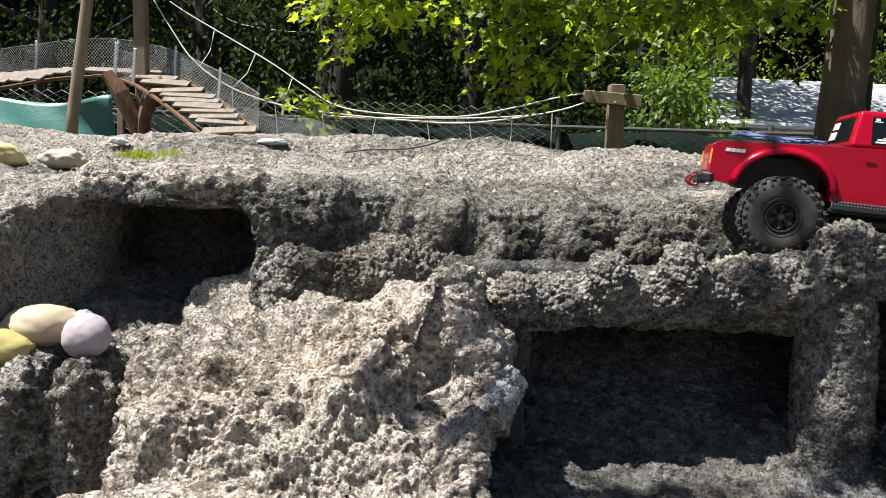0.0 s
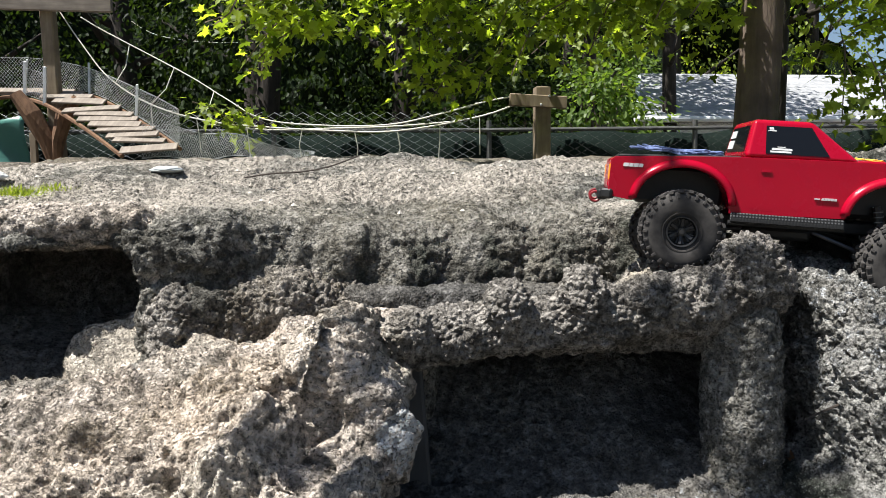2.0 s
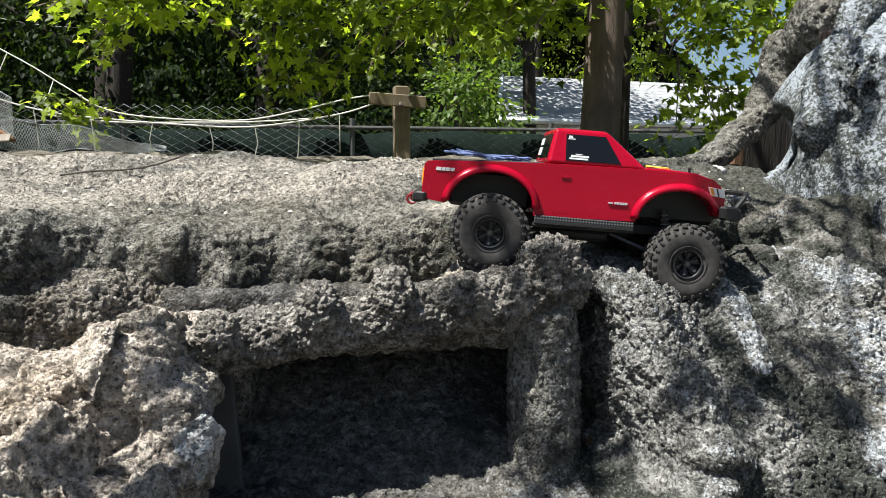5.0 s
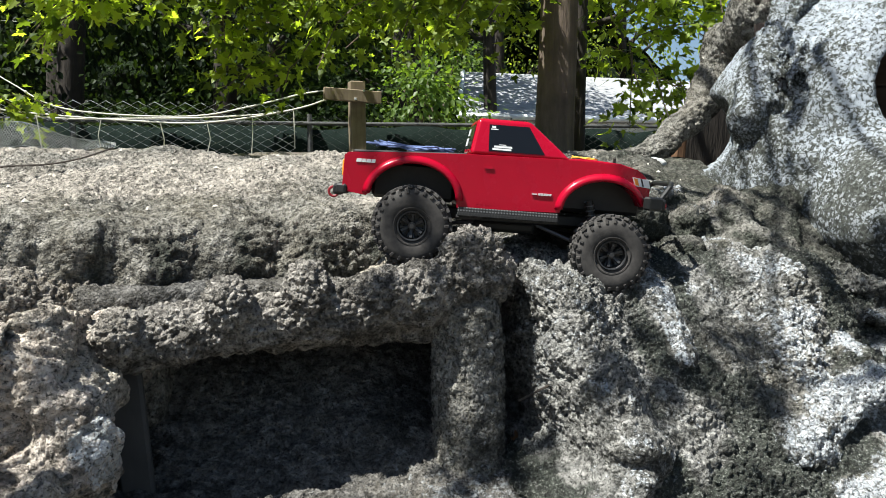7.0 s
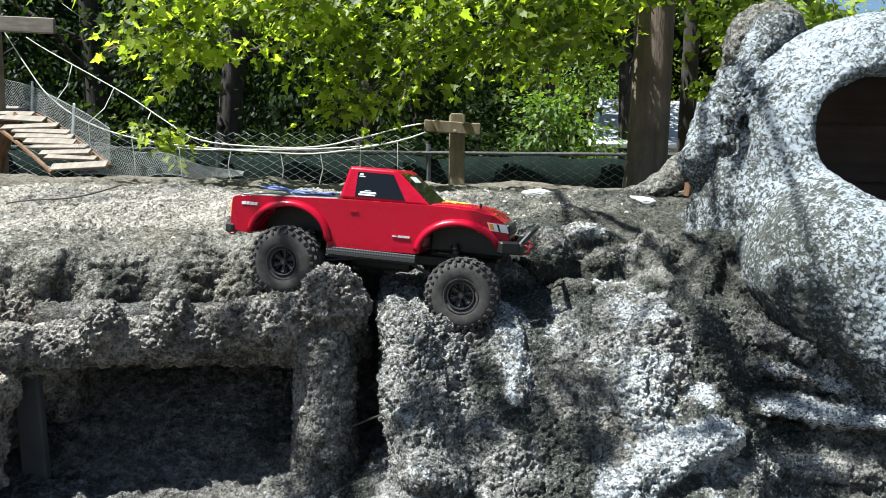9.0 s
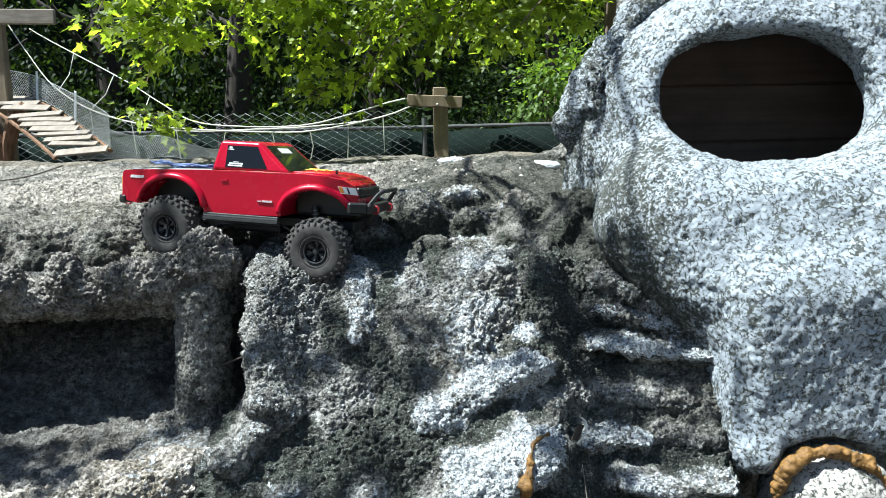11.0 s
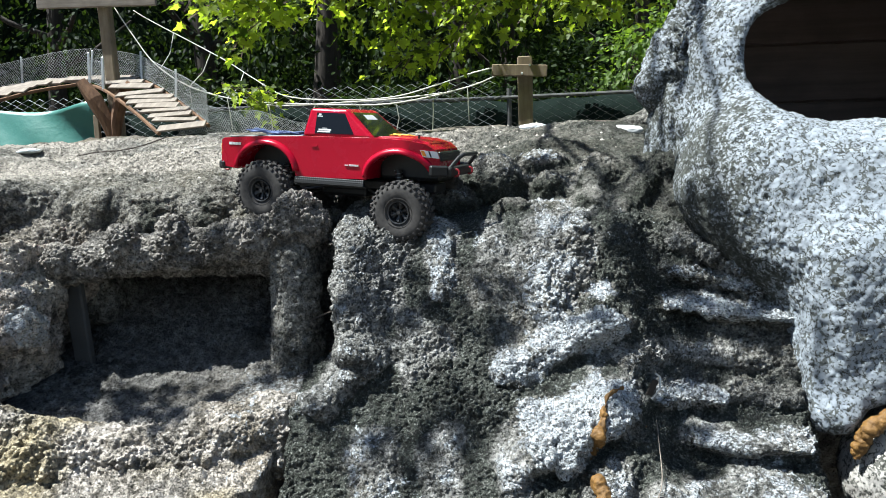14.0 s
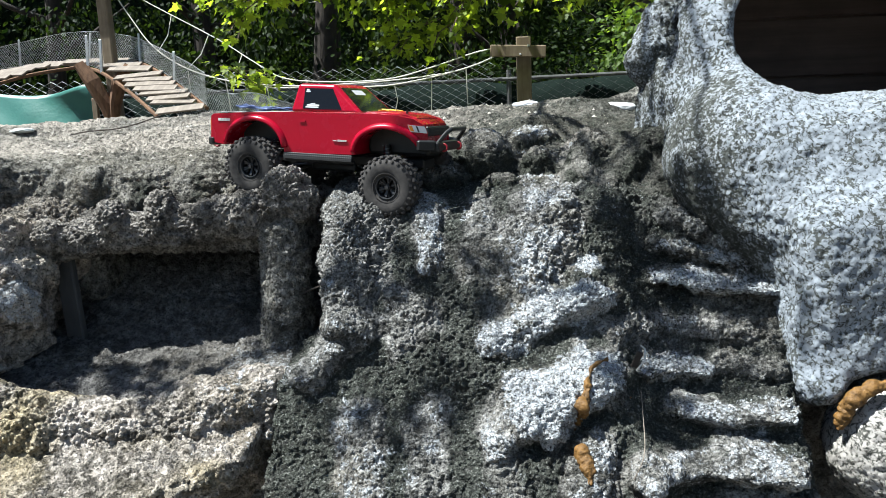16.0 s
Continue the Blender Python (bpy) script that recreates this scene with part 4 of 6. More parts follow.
# near-black wood puts the tunnel's shade into the board's colour
def tunnel_board():
    bm = bmesh.new()
    f = bm.faces.new([bm.verts.new((x, 2.60, z)) for x, z in ((1.90, 1.36), (2.60, 1.36), (2.60, 1.84), (2.25, 1.80), (2.13, 1.66), (2.0, 1.50))])
    g = bmesh.ops.extrude_face_region(bm, geom=[f])
    bmesh.ops.translate(bm, verts=[v for v in g["geom"] if isinstance(v, bmesh.types.BMVert)], vec=(0, 0.02, 0))
    tagged(part("tunnel_board", bm, DARK_BARK), "dark brown wooden board behind the rock tunnel", "board")


tunnel_board()
tagged(part("tunnel_post", box((1.885, 2.45, 1.42), (0.04, 0.04, 0.20), pose(0, 0, 0, 0, 6, 0), 0.004), OLD_WOOD), "brown wooden stake beside the rock tunnel", "post")


# added liner in the mouth; its dark colour stands for the shade inside
def mouth_back_sdf(p):
    return d_box(p, (1.76, 1.33, 0.42), (2.24, 1.44, 0.83), 0.02)


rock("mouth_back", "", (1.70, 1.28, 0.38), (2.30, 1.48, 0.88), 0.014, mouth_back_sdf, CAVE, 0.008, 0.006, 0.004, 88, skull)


def stump_sdf(p):
    return smax(d_ell(p, (1.985, 1.09, 0.665), (0.132, 0.15, 0.135)), 0.975 - p[1], 0.06)


rock("stump_rock", "pale rounded rock plugged into the mouth opening", (1.75, 0.9, 0.5), (2.25, 1.3, 0.86), 0.0095, stump_sdf, STUMP, 0.004, 0.003, 0.003, 91, wear=lambda v, n: {"moss": np.float32(-0.25)})


# ---- the truck ----
def red_paint():
    m = mat("red_body_paint", (0.36, 0.002, 0.015), 0.30, spec=0.18, coat=0.12)
    n = Nodes(m)
    dust = n.span(n.noise(14, 5, 0.65, vec=n.obj), 0.55, 0.85, 0.0, 0.05)
    n.color(n.mix(dust, n.ramp(n.noise(3, 2, 0.5, vec=n.obj), [(0.3, (0.265, 0.001, 0.013)), (0.7, (0.315, 0.0015, 0.017))]), (0.19, 0.035, 0.03)))
    n.rough(n.span(n.noise(25, 4, 0.6, vec=n.obj), 0.3, 0.7, 0.16, 0.34))
    return m


def tread_plate():
    m = mat("black_tread_plate", (0.03, 0.03, 0.03), 0.55, spec=0.25)
    n = Nodes(m)
    d = n.voronoi(190, n.obj, rand=0.0)
    n.color(n.ramp(d, [(0.28, (0.085, 0.085, 0.088)), (0.42, (0.010, 0.010, 0.010))]))
    n.bump(n.math("SUBTRACT", 1.0, d), 0.8, 0.0012)
    return m


RED = red_paint()
TYRE = grainy("dusty_black_rubber", (0.026, 0.024, 0.023), (0.066, 0.060, 0.055), 0.9, (70, 70, 70), 0.4, 0.001, 25)
PLASTIC = grainy("black_plastic", (0.007, 0.007, 0.007), (0.014, 0.014, 0.014), 0.5, (80, 80, 80), 0.1)
RIM = grainy("charcoal_wheel_plastic", (0.020, 0.020, 0.021), (0.040, 0.040, 0.042), 0.4, (80, 80, 80), 0.1)
GLASSY = mat("dark_tinted_window", (0.006, 0.007, 0.009), 0.06, spec=0.25)
PLATE = tread_plate()
DECAL = mat("white_decal", (0.5, 0.5, 0.5), 0.5)
LENS = mat("clear_headlight_lens", (0.65, 0.66, 0.68), 0.08, spec=0.8)
AMBER = mat("amber_lens", (0.75, 0.25, 0.02), 0.25)
STEEL = mat("dull_dark_steel", (0.16, 0.16, 0.165), 0.45, metal=1.0)
HOOK_RED = mat("red_tow_hook", (0.20, 0.006, 0.012), 0.5)
BLUE_CORD = mat("blue_cord", (0.11, 0.15, 0.30), 0.7)
YELLOW_CORD = mat("yellow_cord", (0.75, 0.45, 0.05), 0.7)

S = 0.001117  # one scale millimetre of the model


def mm(*v):
    return Vector(v) * S


def soften(ob, width, seg=3, angle=35):
    b = ob.modifiers.new("bevel", "BEVEL")
    b.width, b.segments, b.limit_method, b.angle_limit = width * S, seg, "ANGLE", radians(angle)
    ob.data.polygons.foreach_set("use_smooth", [True] * len(ob.data.polygons))
    w = ob.modifiers.new("normals", "WEIGHTED_NORMAL")
    w.keep_sharp = True
    return ob


def prism(outline, y0, y1, inset=None):
    """An outline in x, z (millimetres) between two widths; inset narrows it with height."""
    bm = bmesh.new()
    a = [bm.verts.new(mm(x, y0 if inset is None else y0 + inset(z), z)) for x, z in outline]
    b = [bm.verts.new(mm(x, y1 if inset is None else y1 - inset(z), z)) for x, z in outline]
    bm.faces.new(a)
    bm.faces.new(b[::-1])
    for i in range(len(a)):
        j = (i + 1) % len(a)
        bm.faces.new((a[j], a[i], b[i], b[j]))
    return bm


def arch(cx, cz, rx, rz, a0, a1, n):
    return [(cx + rx * math.cos(radians(a0 + (a1 - a0) * i / n)), cz + rz * math.sin(radians(a0 + (a1 - a0) * i / n))) for i in range(n + 1)]


REAR_ARCH, FRONT_ARCH = (-164, 46, 71, 58), (147, 46, 69, 52)


def tumble(z):
    """How far the body side leans in, by height."""
    return 2.0 + 0.0018 * max(z - 80, 0) ** 2 + 0.004 * max(70 - z, 0) ** 2


def taper(x, y):
    """The nose narrows towards its front corners."""
    return y * (1 - 0.30 * (max(x - 172, 0) / 56) ** 1.25)


def shrink(bm, k=0.69):
    for v in bm.verts:
        v.co.x *= k
        v.co.z *= k


def build_wheel():
    bm = bmesh.new()
    seg = 40
    rings = []
    for r, y in [(31, -22), (34, -22.5), (35, -20), (32, -17), (30, -10), (28, -8), (28, 18), (31, 22)]:
        rings.append([bm.verts.new(mm(r * math.cos(2 * math.pi * k / seg), y, r * math.sin(2 * math.pi * k / seg))) for k in range(seg)])
    for a, b in zip(rings, rings[1:]):
        for k in range(seg):
            bm.faces.new((a[k], a[(k + 1) % seg], b[(k + 1) % seg], b[k]))
    bm.faces.new(rings[-1])
    # dished face behind the spokes, six spokes, hub and nut
    bmesh.ops.create_cone(bm, cap_ends=True, segments=seg, radius1=28.5 * S, radius2=28.5 * S, depth=2 * S, matrix=pose(0, -1 * S, 0, 90))
    bmesh.ops.create_cone(bm, cap_ends=True, segments=24, radius1=11 * S, radius2=9 * S, depth=12 * S, matrix=pose(0, -10 * S, 0, 90))
    rim = bpy.data.meshes.new("wheel")
    bmesh.ops.recalc_face_normals(bm, faces=bm.faces)
    shrink(bm)
    bm.to_mesh(rim)
    bm.free()
    rim.materials.append(RIM)
    bm = box(mm(0, -11, 19), mm(9, 7, 22), pose(0, 0, 0, 12), 1.5 * S)
    for s in (-1, 1):
        bm_box(bm, mm(6.0 * s, -9, 22), mm(5, 6, 15), pose(0, 0, 0, 12, 18 * s), 1 * S)
    spoke = bpy.data.meshes.new("spoke")
    shrink(bm)
    bm.to_mesh(spoke)
    bm.free()
    spoke.materials.append(RIM)
    bm = bmesh.new()
    bmesh.ops.create_cone(bm, cap_ends=True, segments=6, radius1=4 * S, radius2=4 * S, depth=6 * S, matrix=pose(0, -17 * S, 0, 90))
    nut = bpy.data.meshes.new("wheel_nut")
    bm.to_mesh(nut)
    bm.free()
    nut.materials.append(RIM)

    bm = bmesh.new()
    seg = 72
    prof = [(23, -17), (25, -20), (34, -23.5), (48, -24), (56, -21.5), (60, -15), (61, -6), (61, 6), (60, 15), (56, 21.5), (48, 24), (34, 23.5), (25, 20), (23, 17)]
    rings = [[bm.verts.new(mm(r * math.cos(2 * math.pi * k / seg), y, r * math.sin(2 * math.pi * k / seg))) for k in range(seg)] for r, y in prof]
    for a, b in zip(rings, rings[1:]):
        for k in range(seg):
            f = bm.faces.new((a[k], a[(k + 1) % seg], b[(k + 1) % seg], b[k]))
            f.smooth = True
    lugs = 26
    for k in range(lugs):
        for s in (-1, 1):
            q = 360 * (k + (0.25 if s > 0 else -0.25)) / lugs
            r = pose(0, 0, 0, 0, q, 0)
            bm_box(bm, r @ mm(0, 15.5 * s, 61), mm(8.2, 11, 5.4), r @ pose(0, 0, 0, 16 * s, 0, 14 * s), 0.8 * S)
            bm_box(bm, r @ mm(3.5, 5.2 * s, 62.2), mm(7.2, 9, 4.5), r @ pose(0, 0, 0, 0, 0, -18 * s), 0.7 * S)
            bm_box(bm, r @ mm(-4.5, 22.8 * s, 55), mm(4.5, 2.4, 7), r @ pose(0, 0, 0, 12 * s), 0.6 * S)
    for r in (29.5, 44.5):
        for s in (-1, 1):
            bm_tube(bm, [mm(r * math.cos(a), 23.2 * s, r * math.sin(a)) for a in (2 * math.pi * k / 48 for k in range(48))], 0.7 * S, 4, True)
    tyre = bpy.data.meshes.new("tyre")
    bmesh.ops.recalc_face_normals(bm, faces=bm.faces)
    bm.to_mesh(tyre)
    bm.free()
    tyre.materials.append(TYRE)
    return rim, tyre, spoke, nut


def flare(parent, geo, a0, a1, side):
    """The raised lip round a wheel arch."""
    cx, cz, rx, rz = geo
    bm = bmesh.new()
    prof = [(0, 95), (-2, 103), (-0.5, 106), (3, 106.5), (7, 104.5), (11, 99), (11, 95)]
    rows = []
    n = 26
    for i in range(n + 1):
        a = radians(a0 + (a1 - a0) * i / n)
        row = []
        for o, y in prof:
            z = cz + (rz + o) * math.sin(a)
            x = cx + (rx + o) * math.cos(a)
            row.append(bm.verts.new(mm(x, side * taper(x, y - tumble(z)), z)))
        rows.append(row)
    for r, q in zip(rows, rows[1:]):
        for k in range(len(prof) - 1):
            bm.faces.new((r[k], r[k + 1], q[k + 1], q[k]))
    bm.faces.new(rows[0])
    bm.faces.new(rows[-1][::-1])
    part("fender_flare", bm, RED, parent, smooth=True)


def face_panel(name, c, material, parent, u0, u1, v0, v1, lift=0.9, slant=(0.0, 0.0), label=""):
    """A plate lying on the quad c (corners a, b, c, d), inset by fractions; slant shifts its top corners."""
    def at(u, v):
        return (c[0] * (1 - u) + c[1] * u) * (1 - v) + (c[3] * (1 - u) + c[2] * u) * v
    n = (c[1] - c[0]).cross(c[3] - c[0]).normalized()
    q = [at(u0, v0), at(u1, v0), at(u1 + slant[1], v1), at(u0 + slant[0], v1)]
    bm = bmesh.new()
    lo = [bm.verts.new((p - n * 0.6) * S) for p in q]
    hi = [bm.verts.new((p + n * lift) * S) for p in q]
    bm.faces.new(hi)
    bm.faces.new(lo[::-1])
    for i in range(4):
        j = (i + 1) % 4
        bm.faces.new((lo[i], lo[j], hi[j], hi[i]))
    return part(name, bm, material, parent, label)


def truck(at):
    t = thing("toy_truck", "red toy pickup truck with dusty black tyres on the rocks", "truck", at)
    ra, fa = REAR_ARCH, FRONT_ARCH
    outline = [(-278, 60), (-277, 108), (-271, 113), (-200, 118), (-120, 122), (-74, 124), (-40, 125), (88, 127), (120, 127), (168, 125), (202, 119), (219, 108), (228, 92), (230, 70), (228, 62)]
    outline += arch(*fa, 14, 180, 16) + [(76, 40)] + [(-92, 36)] + arch(*ra, 0, 176, 16) + [(-240, 46), (-270, 50)]
    bm = prism(outline, -98, 98, tumble)
    for x in (172, 184, 196, 208, 219):
        bmesh.ops.bisect_plane(bm, geom=bm.verts[:] + bm.edges[:] + bm.faces[:], plane_co=mm(x, 0, 0), plane_no=(1, 0, 0))
    for v in bm.verts:
        v.co.y = taper(v.co.x / S, v.co.y)
    body = part("body", bm, RED, t)
    soften(body, 6.0, 3, 28)
    # raised hood and bed rim
    hood = part("hood", prism([(86, 125), (88, 129.5), (125, 130.5), (178, 127.5), (204, 120), (202, 116), (120, 124)], -62, 62), RED, body)
    soften(hood, 3, 2, 25)
    part("bed_cover", box(mm(-172, 0, 118.6), mm(186, 164, 6), pose(0, 0, 0, 0, -2.4), 2 * S), PLASTIC, body, "black bed cover")
    part("tailgate", box(mm(-277.6, 0, 84), mm(3, 150, 40), pose(0, 0, 0, 0, 1), 1.5 * S), RED, body)
    # cab
    lo, hi = 124.5, 184
    B = [Vector(v) for v in ((-77, -91, lo), (91, -91, lo), (91, 91, lo), (-77, 91, lo))]
    T = [Vector(v) for v in ((-66, -74, hi), (20, -74, hi), (20, 74, hi), (-66, 74, hi))]
    bm = bmesh.new()
    b = [bm.verts.new(v * S) for v in B]
    c = [bm.verts.new(v * S) for v in T]
    bm.faces.new(c)
    bm.faces.new(b[::-1])
    for i in range(4):
        j = (i + 1) % 4
        bm.faces.new((b[i], b[j], c[j], c[i]))
    cab = part("cab", bm, RED, t)
    soften(cab, 7, 3, 25)
    near, far = [B[0], B[1], T[1], T[0]], [B[2], B[3], T[3], T[2]]
    wind, back = [B[1], B[2], T[2], T[1]], [B[3], B[0], T[0], T[3]]
    w = face_panel("side_window", near, GLASSY, cab, 0.18, 0.76, 0.12, 0.84, 0.7, (0.02, 0.10))
    face_panel("side_window", far, GLASSY, cab, 0.24, 0.82, 0.12, 0.84, 0.7, (-0.10, -0.02))
    face_panel("windscreen", wind, GLASSY, cab, 0.07, 0.93, 0.08, 0.88, 0.7, (0.02, -0.02))
    face_panel("rear_window", back, GLASSY, cab, 0.10, 0.90, 0.16, 0.84, 0.7)
    # plain bars for lettering
    for u0, u1, v0, v1 in ((0.24, 0.30, 0.74, 0.80), (0.22, 0.33, 0.70, 0.725), (0.24, 0.44, 0.22, 0.27), (0.30, 0.38, 0.29, 0.31), (0.22, 0.42, 0.155, 0.20)):
        face_panel("decal", near, DECAL, cab, u0, u1, v0, v1, 1.1)
    for v0, v1 in ((0.55, 0.75), (0.25, 0.48)):
        face_panel("decal", back, DECAL, cab, 0.12, 0.36, v0, v1, 1.3)
    face_panel("decal", wind, DECAL, cab, 0.34, 0.66, 0.64, 0.80, 1.1)
    for side in (-1, 1):
        def skin(x0, x1, z0, z1, name, material, lift, shift=0.0, label=""):
            q = [Vector((x0, side * (98 - tumble(z0)), z0)), Vector((x1, side * (98 - tumble(z0)), z0)), Vector((x1 + shift, side * (98 - tumble(z1)), z1)), Vector((x0 + shift, side * (98 - tumble(z1)), z1))]
            if side > 0:
                q = [q[1], q[0], q[3], q[2]]
            return face_panel(name, q, material, body, 0, 1, 0, 1, lift, label=label)
        door = skin(-62, 64, 46, 121, "door", RED, 0.7)
        skin(-52, -38, 103, 107, "door_handle", RED, 2.2)
        for x0, x1, z0, z1 in ((-258, -250, 98.5, 104), (-249, -243, 98.5, 104), (-242, -235, 98.5, 104), (-234, -228, 98.5, 104)):
            skin(x0, x1, z0, z1, "decal", DECAL, 0.8, 1.0)
        skin(28, 36, 67, 69, "decal", DECAL, 1.5)
        for k in range(5):
            skin(38 + 4.4 * k, 41.6 + 4.4 * k, 66.4, 70, "decal", DECAL, 1.5, 0.8)
        flare(body, ra, 2, 176, side)
        flare(body, fa, 20, 180, side)
        sl = part("side_step", box(mm(-8, side * 98, 31), mm(164, 5, 15), pose(0, 0, 0, 14 * side), 1.2 * S), PLATE, t, "black tread plate side step")
        part("slider", tube([mm(-92, side * 92, 22), mm(76, side * 92, 24)], 4 * S, 8), PLASTIC, sl)
        corner = [Vector((x, side * taper(x, 98 - tumble(z)), z)) for x, z in ((198, 93), (228, 90), (223, 104), (192, 107))]
        if side > 0:
            corner = [corner[1], corner[0], corner[3], corner[2]]
        lamp = face_panel("headlight", corner, LENS, body, 0, 1, 0, 1, 1.6, label="clear headlight")
        face_panel("indicator", corner, AMBER, lamp, *((0.02, 0.24) if side < 0 else (0.76, 0.98)), 0.1, 0.9, 2.2)
        face_panel("headlight_bezel", corner, PLASTIC, lamp, *((0.46, 0.56) if side < 0 else (0.44, 0.54)), 0.05, 0.95, 2.2)
        part("tail_light", box(mm(-277, side * 90, 88), mm(5, 9, 26), None, 1.5 * S), AMBER, body, "amber and red tail light")
    grille = part("grille", box(mm(227, 0, 94), mm(7, 126, 20), pose(0, 0, 0, 0, -10), 2 * S), PLASTIC, t, "black grille")
    for k in range(3):
        part("grille_bar", box(mm(231, 0, 88 + 6 * k), mm(2, 120, 1.8)), PLASTIC, grille)
    # bumpers
    bumper = part("front_bumper", box(mm(246, 0, 64), mm(22, 150, 20), None, 4 * S, 2), PLASTIC, t, "black front bumper with a hoop")
    part("bumper_hoop", tube([mm(250, -60, 72), mm(266, -54, 94), mm(272, -44, 100), mm(272, 44, 100), mm(266, 54, 94), mm(250, 60, 72)], 4.5 * S, 8), PLASTIC, bumper)
    for s in (-1, 1):
        part("bumper_wing", box(mm(232, 82 * s, 66), mm(38, 14, 22), pose(0, 0, 0, 0, 0, -35 * s), 3 * S), PLASTIC, bumper)
        part("tow_hook", tube([mm(258 + 7 * math.cos(a), 46 * s, 62 + 7 * math.sin(a)) for a in (2 * math.pi * k / 14 for k in range(14))], 2.4 * S, 6, True), HOOK_RED, bumper, "red tow hook")
        part("bumper_mount", tube([mm(170, 34 * s, 42), mm(236, 34 * s, 60)], 5 * S, 8), PLASTIC, bumper)
    rear = part("rear_bumper", box(mm(-286, 0, 52), mm(16, 170, 18), None, 4 * S, 2), PLASTIC, t, "black rear bumper")
    for s in (-1, 1):
        part("tow_hook", tube([mm(-296 + 8 * math.cos(a), 50 * s, 46 + 8 * math.sin(a)) for a in (2 * math.pi * k / 14 for k in range(14))], 2.2 * S, 6, True), HOOK_RED, rear, "red tow hook")
        part("bumper_end", box(mm(-278, 88 * s, 54), mm(20, 14, 16), pose(0, 0, 0, 0, 0, 30 * s), 3 * S), PLASTIC, rear)
    # chassis and running gear
    chassis = part("chassis", box(mm(0, 0, 24), mm(420, 66, 20), None, 3 * S), PLASTIC, t, "black chassis")
    part("skid_plate", box(mm(-6, 0, 6), mm(110, 62, 20), None, 6 * S, 2), PLASTIC, chassis)
    part("inner_bay", box(mm(-10, 0, 60), mm(150, 170, 44), None, 4 * S), PLASTIC, chassis)
    # black boxes added inside the arches to stand for the shade there
    for x in (-164, 154):
        part("inner_fender", box(mm(x, 0, 72), mm(140, 84, 62), None, 6 * S), PLASTIC, chassis)
    rim, tyre, spoke, nut = build_wheel()
    for x, zl, zr in ((-162, -14, 4), (162, 2, -20)):
        axle = part("axle", tube([mm(x, -96, zr), mm(x, 96, zl)], 8 * S, 10), PLASTIC, t)
        bm = bmesh.new()
        bmesh.ops.create_icosphere(bm, subdivisions=2, radius=20 * S, matrix=Matrix.Translation(mm(x, 14, (zl + zr) / 2)))
        part("differential", bm, PLASTIC, axle, smooth=True)
        for s, z in ((-1, zr), (1, zl)):
            sx = 1 if x > 0 else -1
            shock = part("shock_absorber", tube([mm(x - 16 * sx, 58 * s, 14 + z), mm(x - 30 * sx, 54 * s, 62)], 6.5 * S, 10), PLASTIC, t, "black oil filled shock absorber")
            part("shock_shaft", tube([mm(x - 8 * sx, 60 * s, z - 4), mm(x - 20 * sx, 57 * s, 28 + z)], 2.2 * S, 8), STEEL, shock)
            spring = [mm(x - (16 + 14 * k / 60) * sx + 8 * math.cos(k * 0.9), (58 - 4 * k / 60) * s + 8 * math.sin(k * 0.9), 14 + z + (46 - z) * k / 60) for k in range(61)]
            part("spring", tube(spring, 1.1 * S, 5), STEEL, shock)
            part("suspension_link", tube([mm(x - 4 * sx, 40 * s, z - 6), mm(x - 110 * sx, 26 * s, 12)], 3.2 * S, 8), STEEL, t)
            w = link_mesh("wheel", rim, t, "charcoal six-spoke wheel", pose(x * S, s * 99.5 * S, z * S, 0, 25 * s + x * 0.2, 180 if s > 0 else 0))
            link_mesh("tyre", tyre, w, "dusty chunky black tyre")
            link_mesh("wheel_nut", nut, w, "dark wheel nut")
            for k in range(6):
                link_mesh("spoke", spoke, w, at=pose(0, 0, 0, 0, 60 * k, 0))
    part("steering_link", tube([mm(178, -70, -8), mm(178, 70, 6)], 3 * S, 8), STEEL, t)
    part("winch_cord", tube([mm(100, -30, 132), mm(120, -22, 134), mm(140, -26, 133), mm(150, -8, 132), mm(135, 6, 133), mm(112, 0, 134), mm(104, -16, 135), mm(126, -30, 132)], 1.1 * S, 6), YELLOW_CORD, body, "yellow cord lying on the hood")
    bundle = [mm(-170 + 70 * math.sin(0.9 * k) + 8 * math.cos(2.3 * k), -48 + 26 * math.sin(1.7 * k), 126 + 4 * math.sin(2.9 * k) + 0.10 * (k % 7) * 10) for k in range(30)]
    part("cargo_cord", tube(bundle, 1.5 * S, 6), BLUE_CORD, body, "blue cord heaped in the bed")
    part("body_post", tube([mm(172, -40, 122), mm(172, -40, 136)], 2.5 * S, 8), PLASTIC, body)
    return t


truck(pose(0.804, 1.447, 1.239, 1.5, 4.6, -15))


# ---- post, bridge, ropes ----
def cross_post():
    t = thing("cross_post", "weathered tan wooden post with a short cross arm", "post", pose(1.41, 6.3, 1.30))
    part("upright", box((0, 0, 0.42), (0.128, 0.128, 0.86), None, 0.008), POST_WOOD, t)
    part("arm", box((-0.05, -0.09, 0.725), (0.48, 0.045, 0.10), pose(0, 0, 0, 0, 3), 0.006), POST_WOOD, t, "brown cross arm")
    for s in (-0.03, 0.04):
        part("bolt", box((s, -0.117, 0.725 + s), (0.018, 0.012, 0.018), None, 0.003), GALV, t)


cross_post()


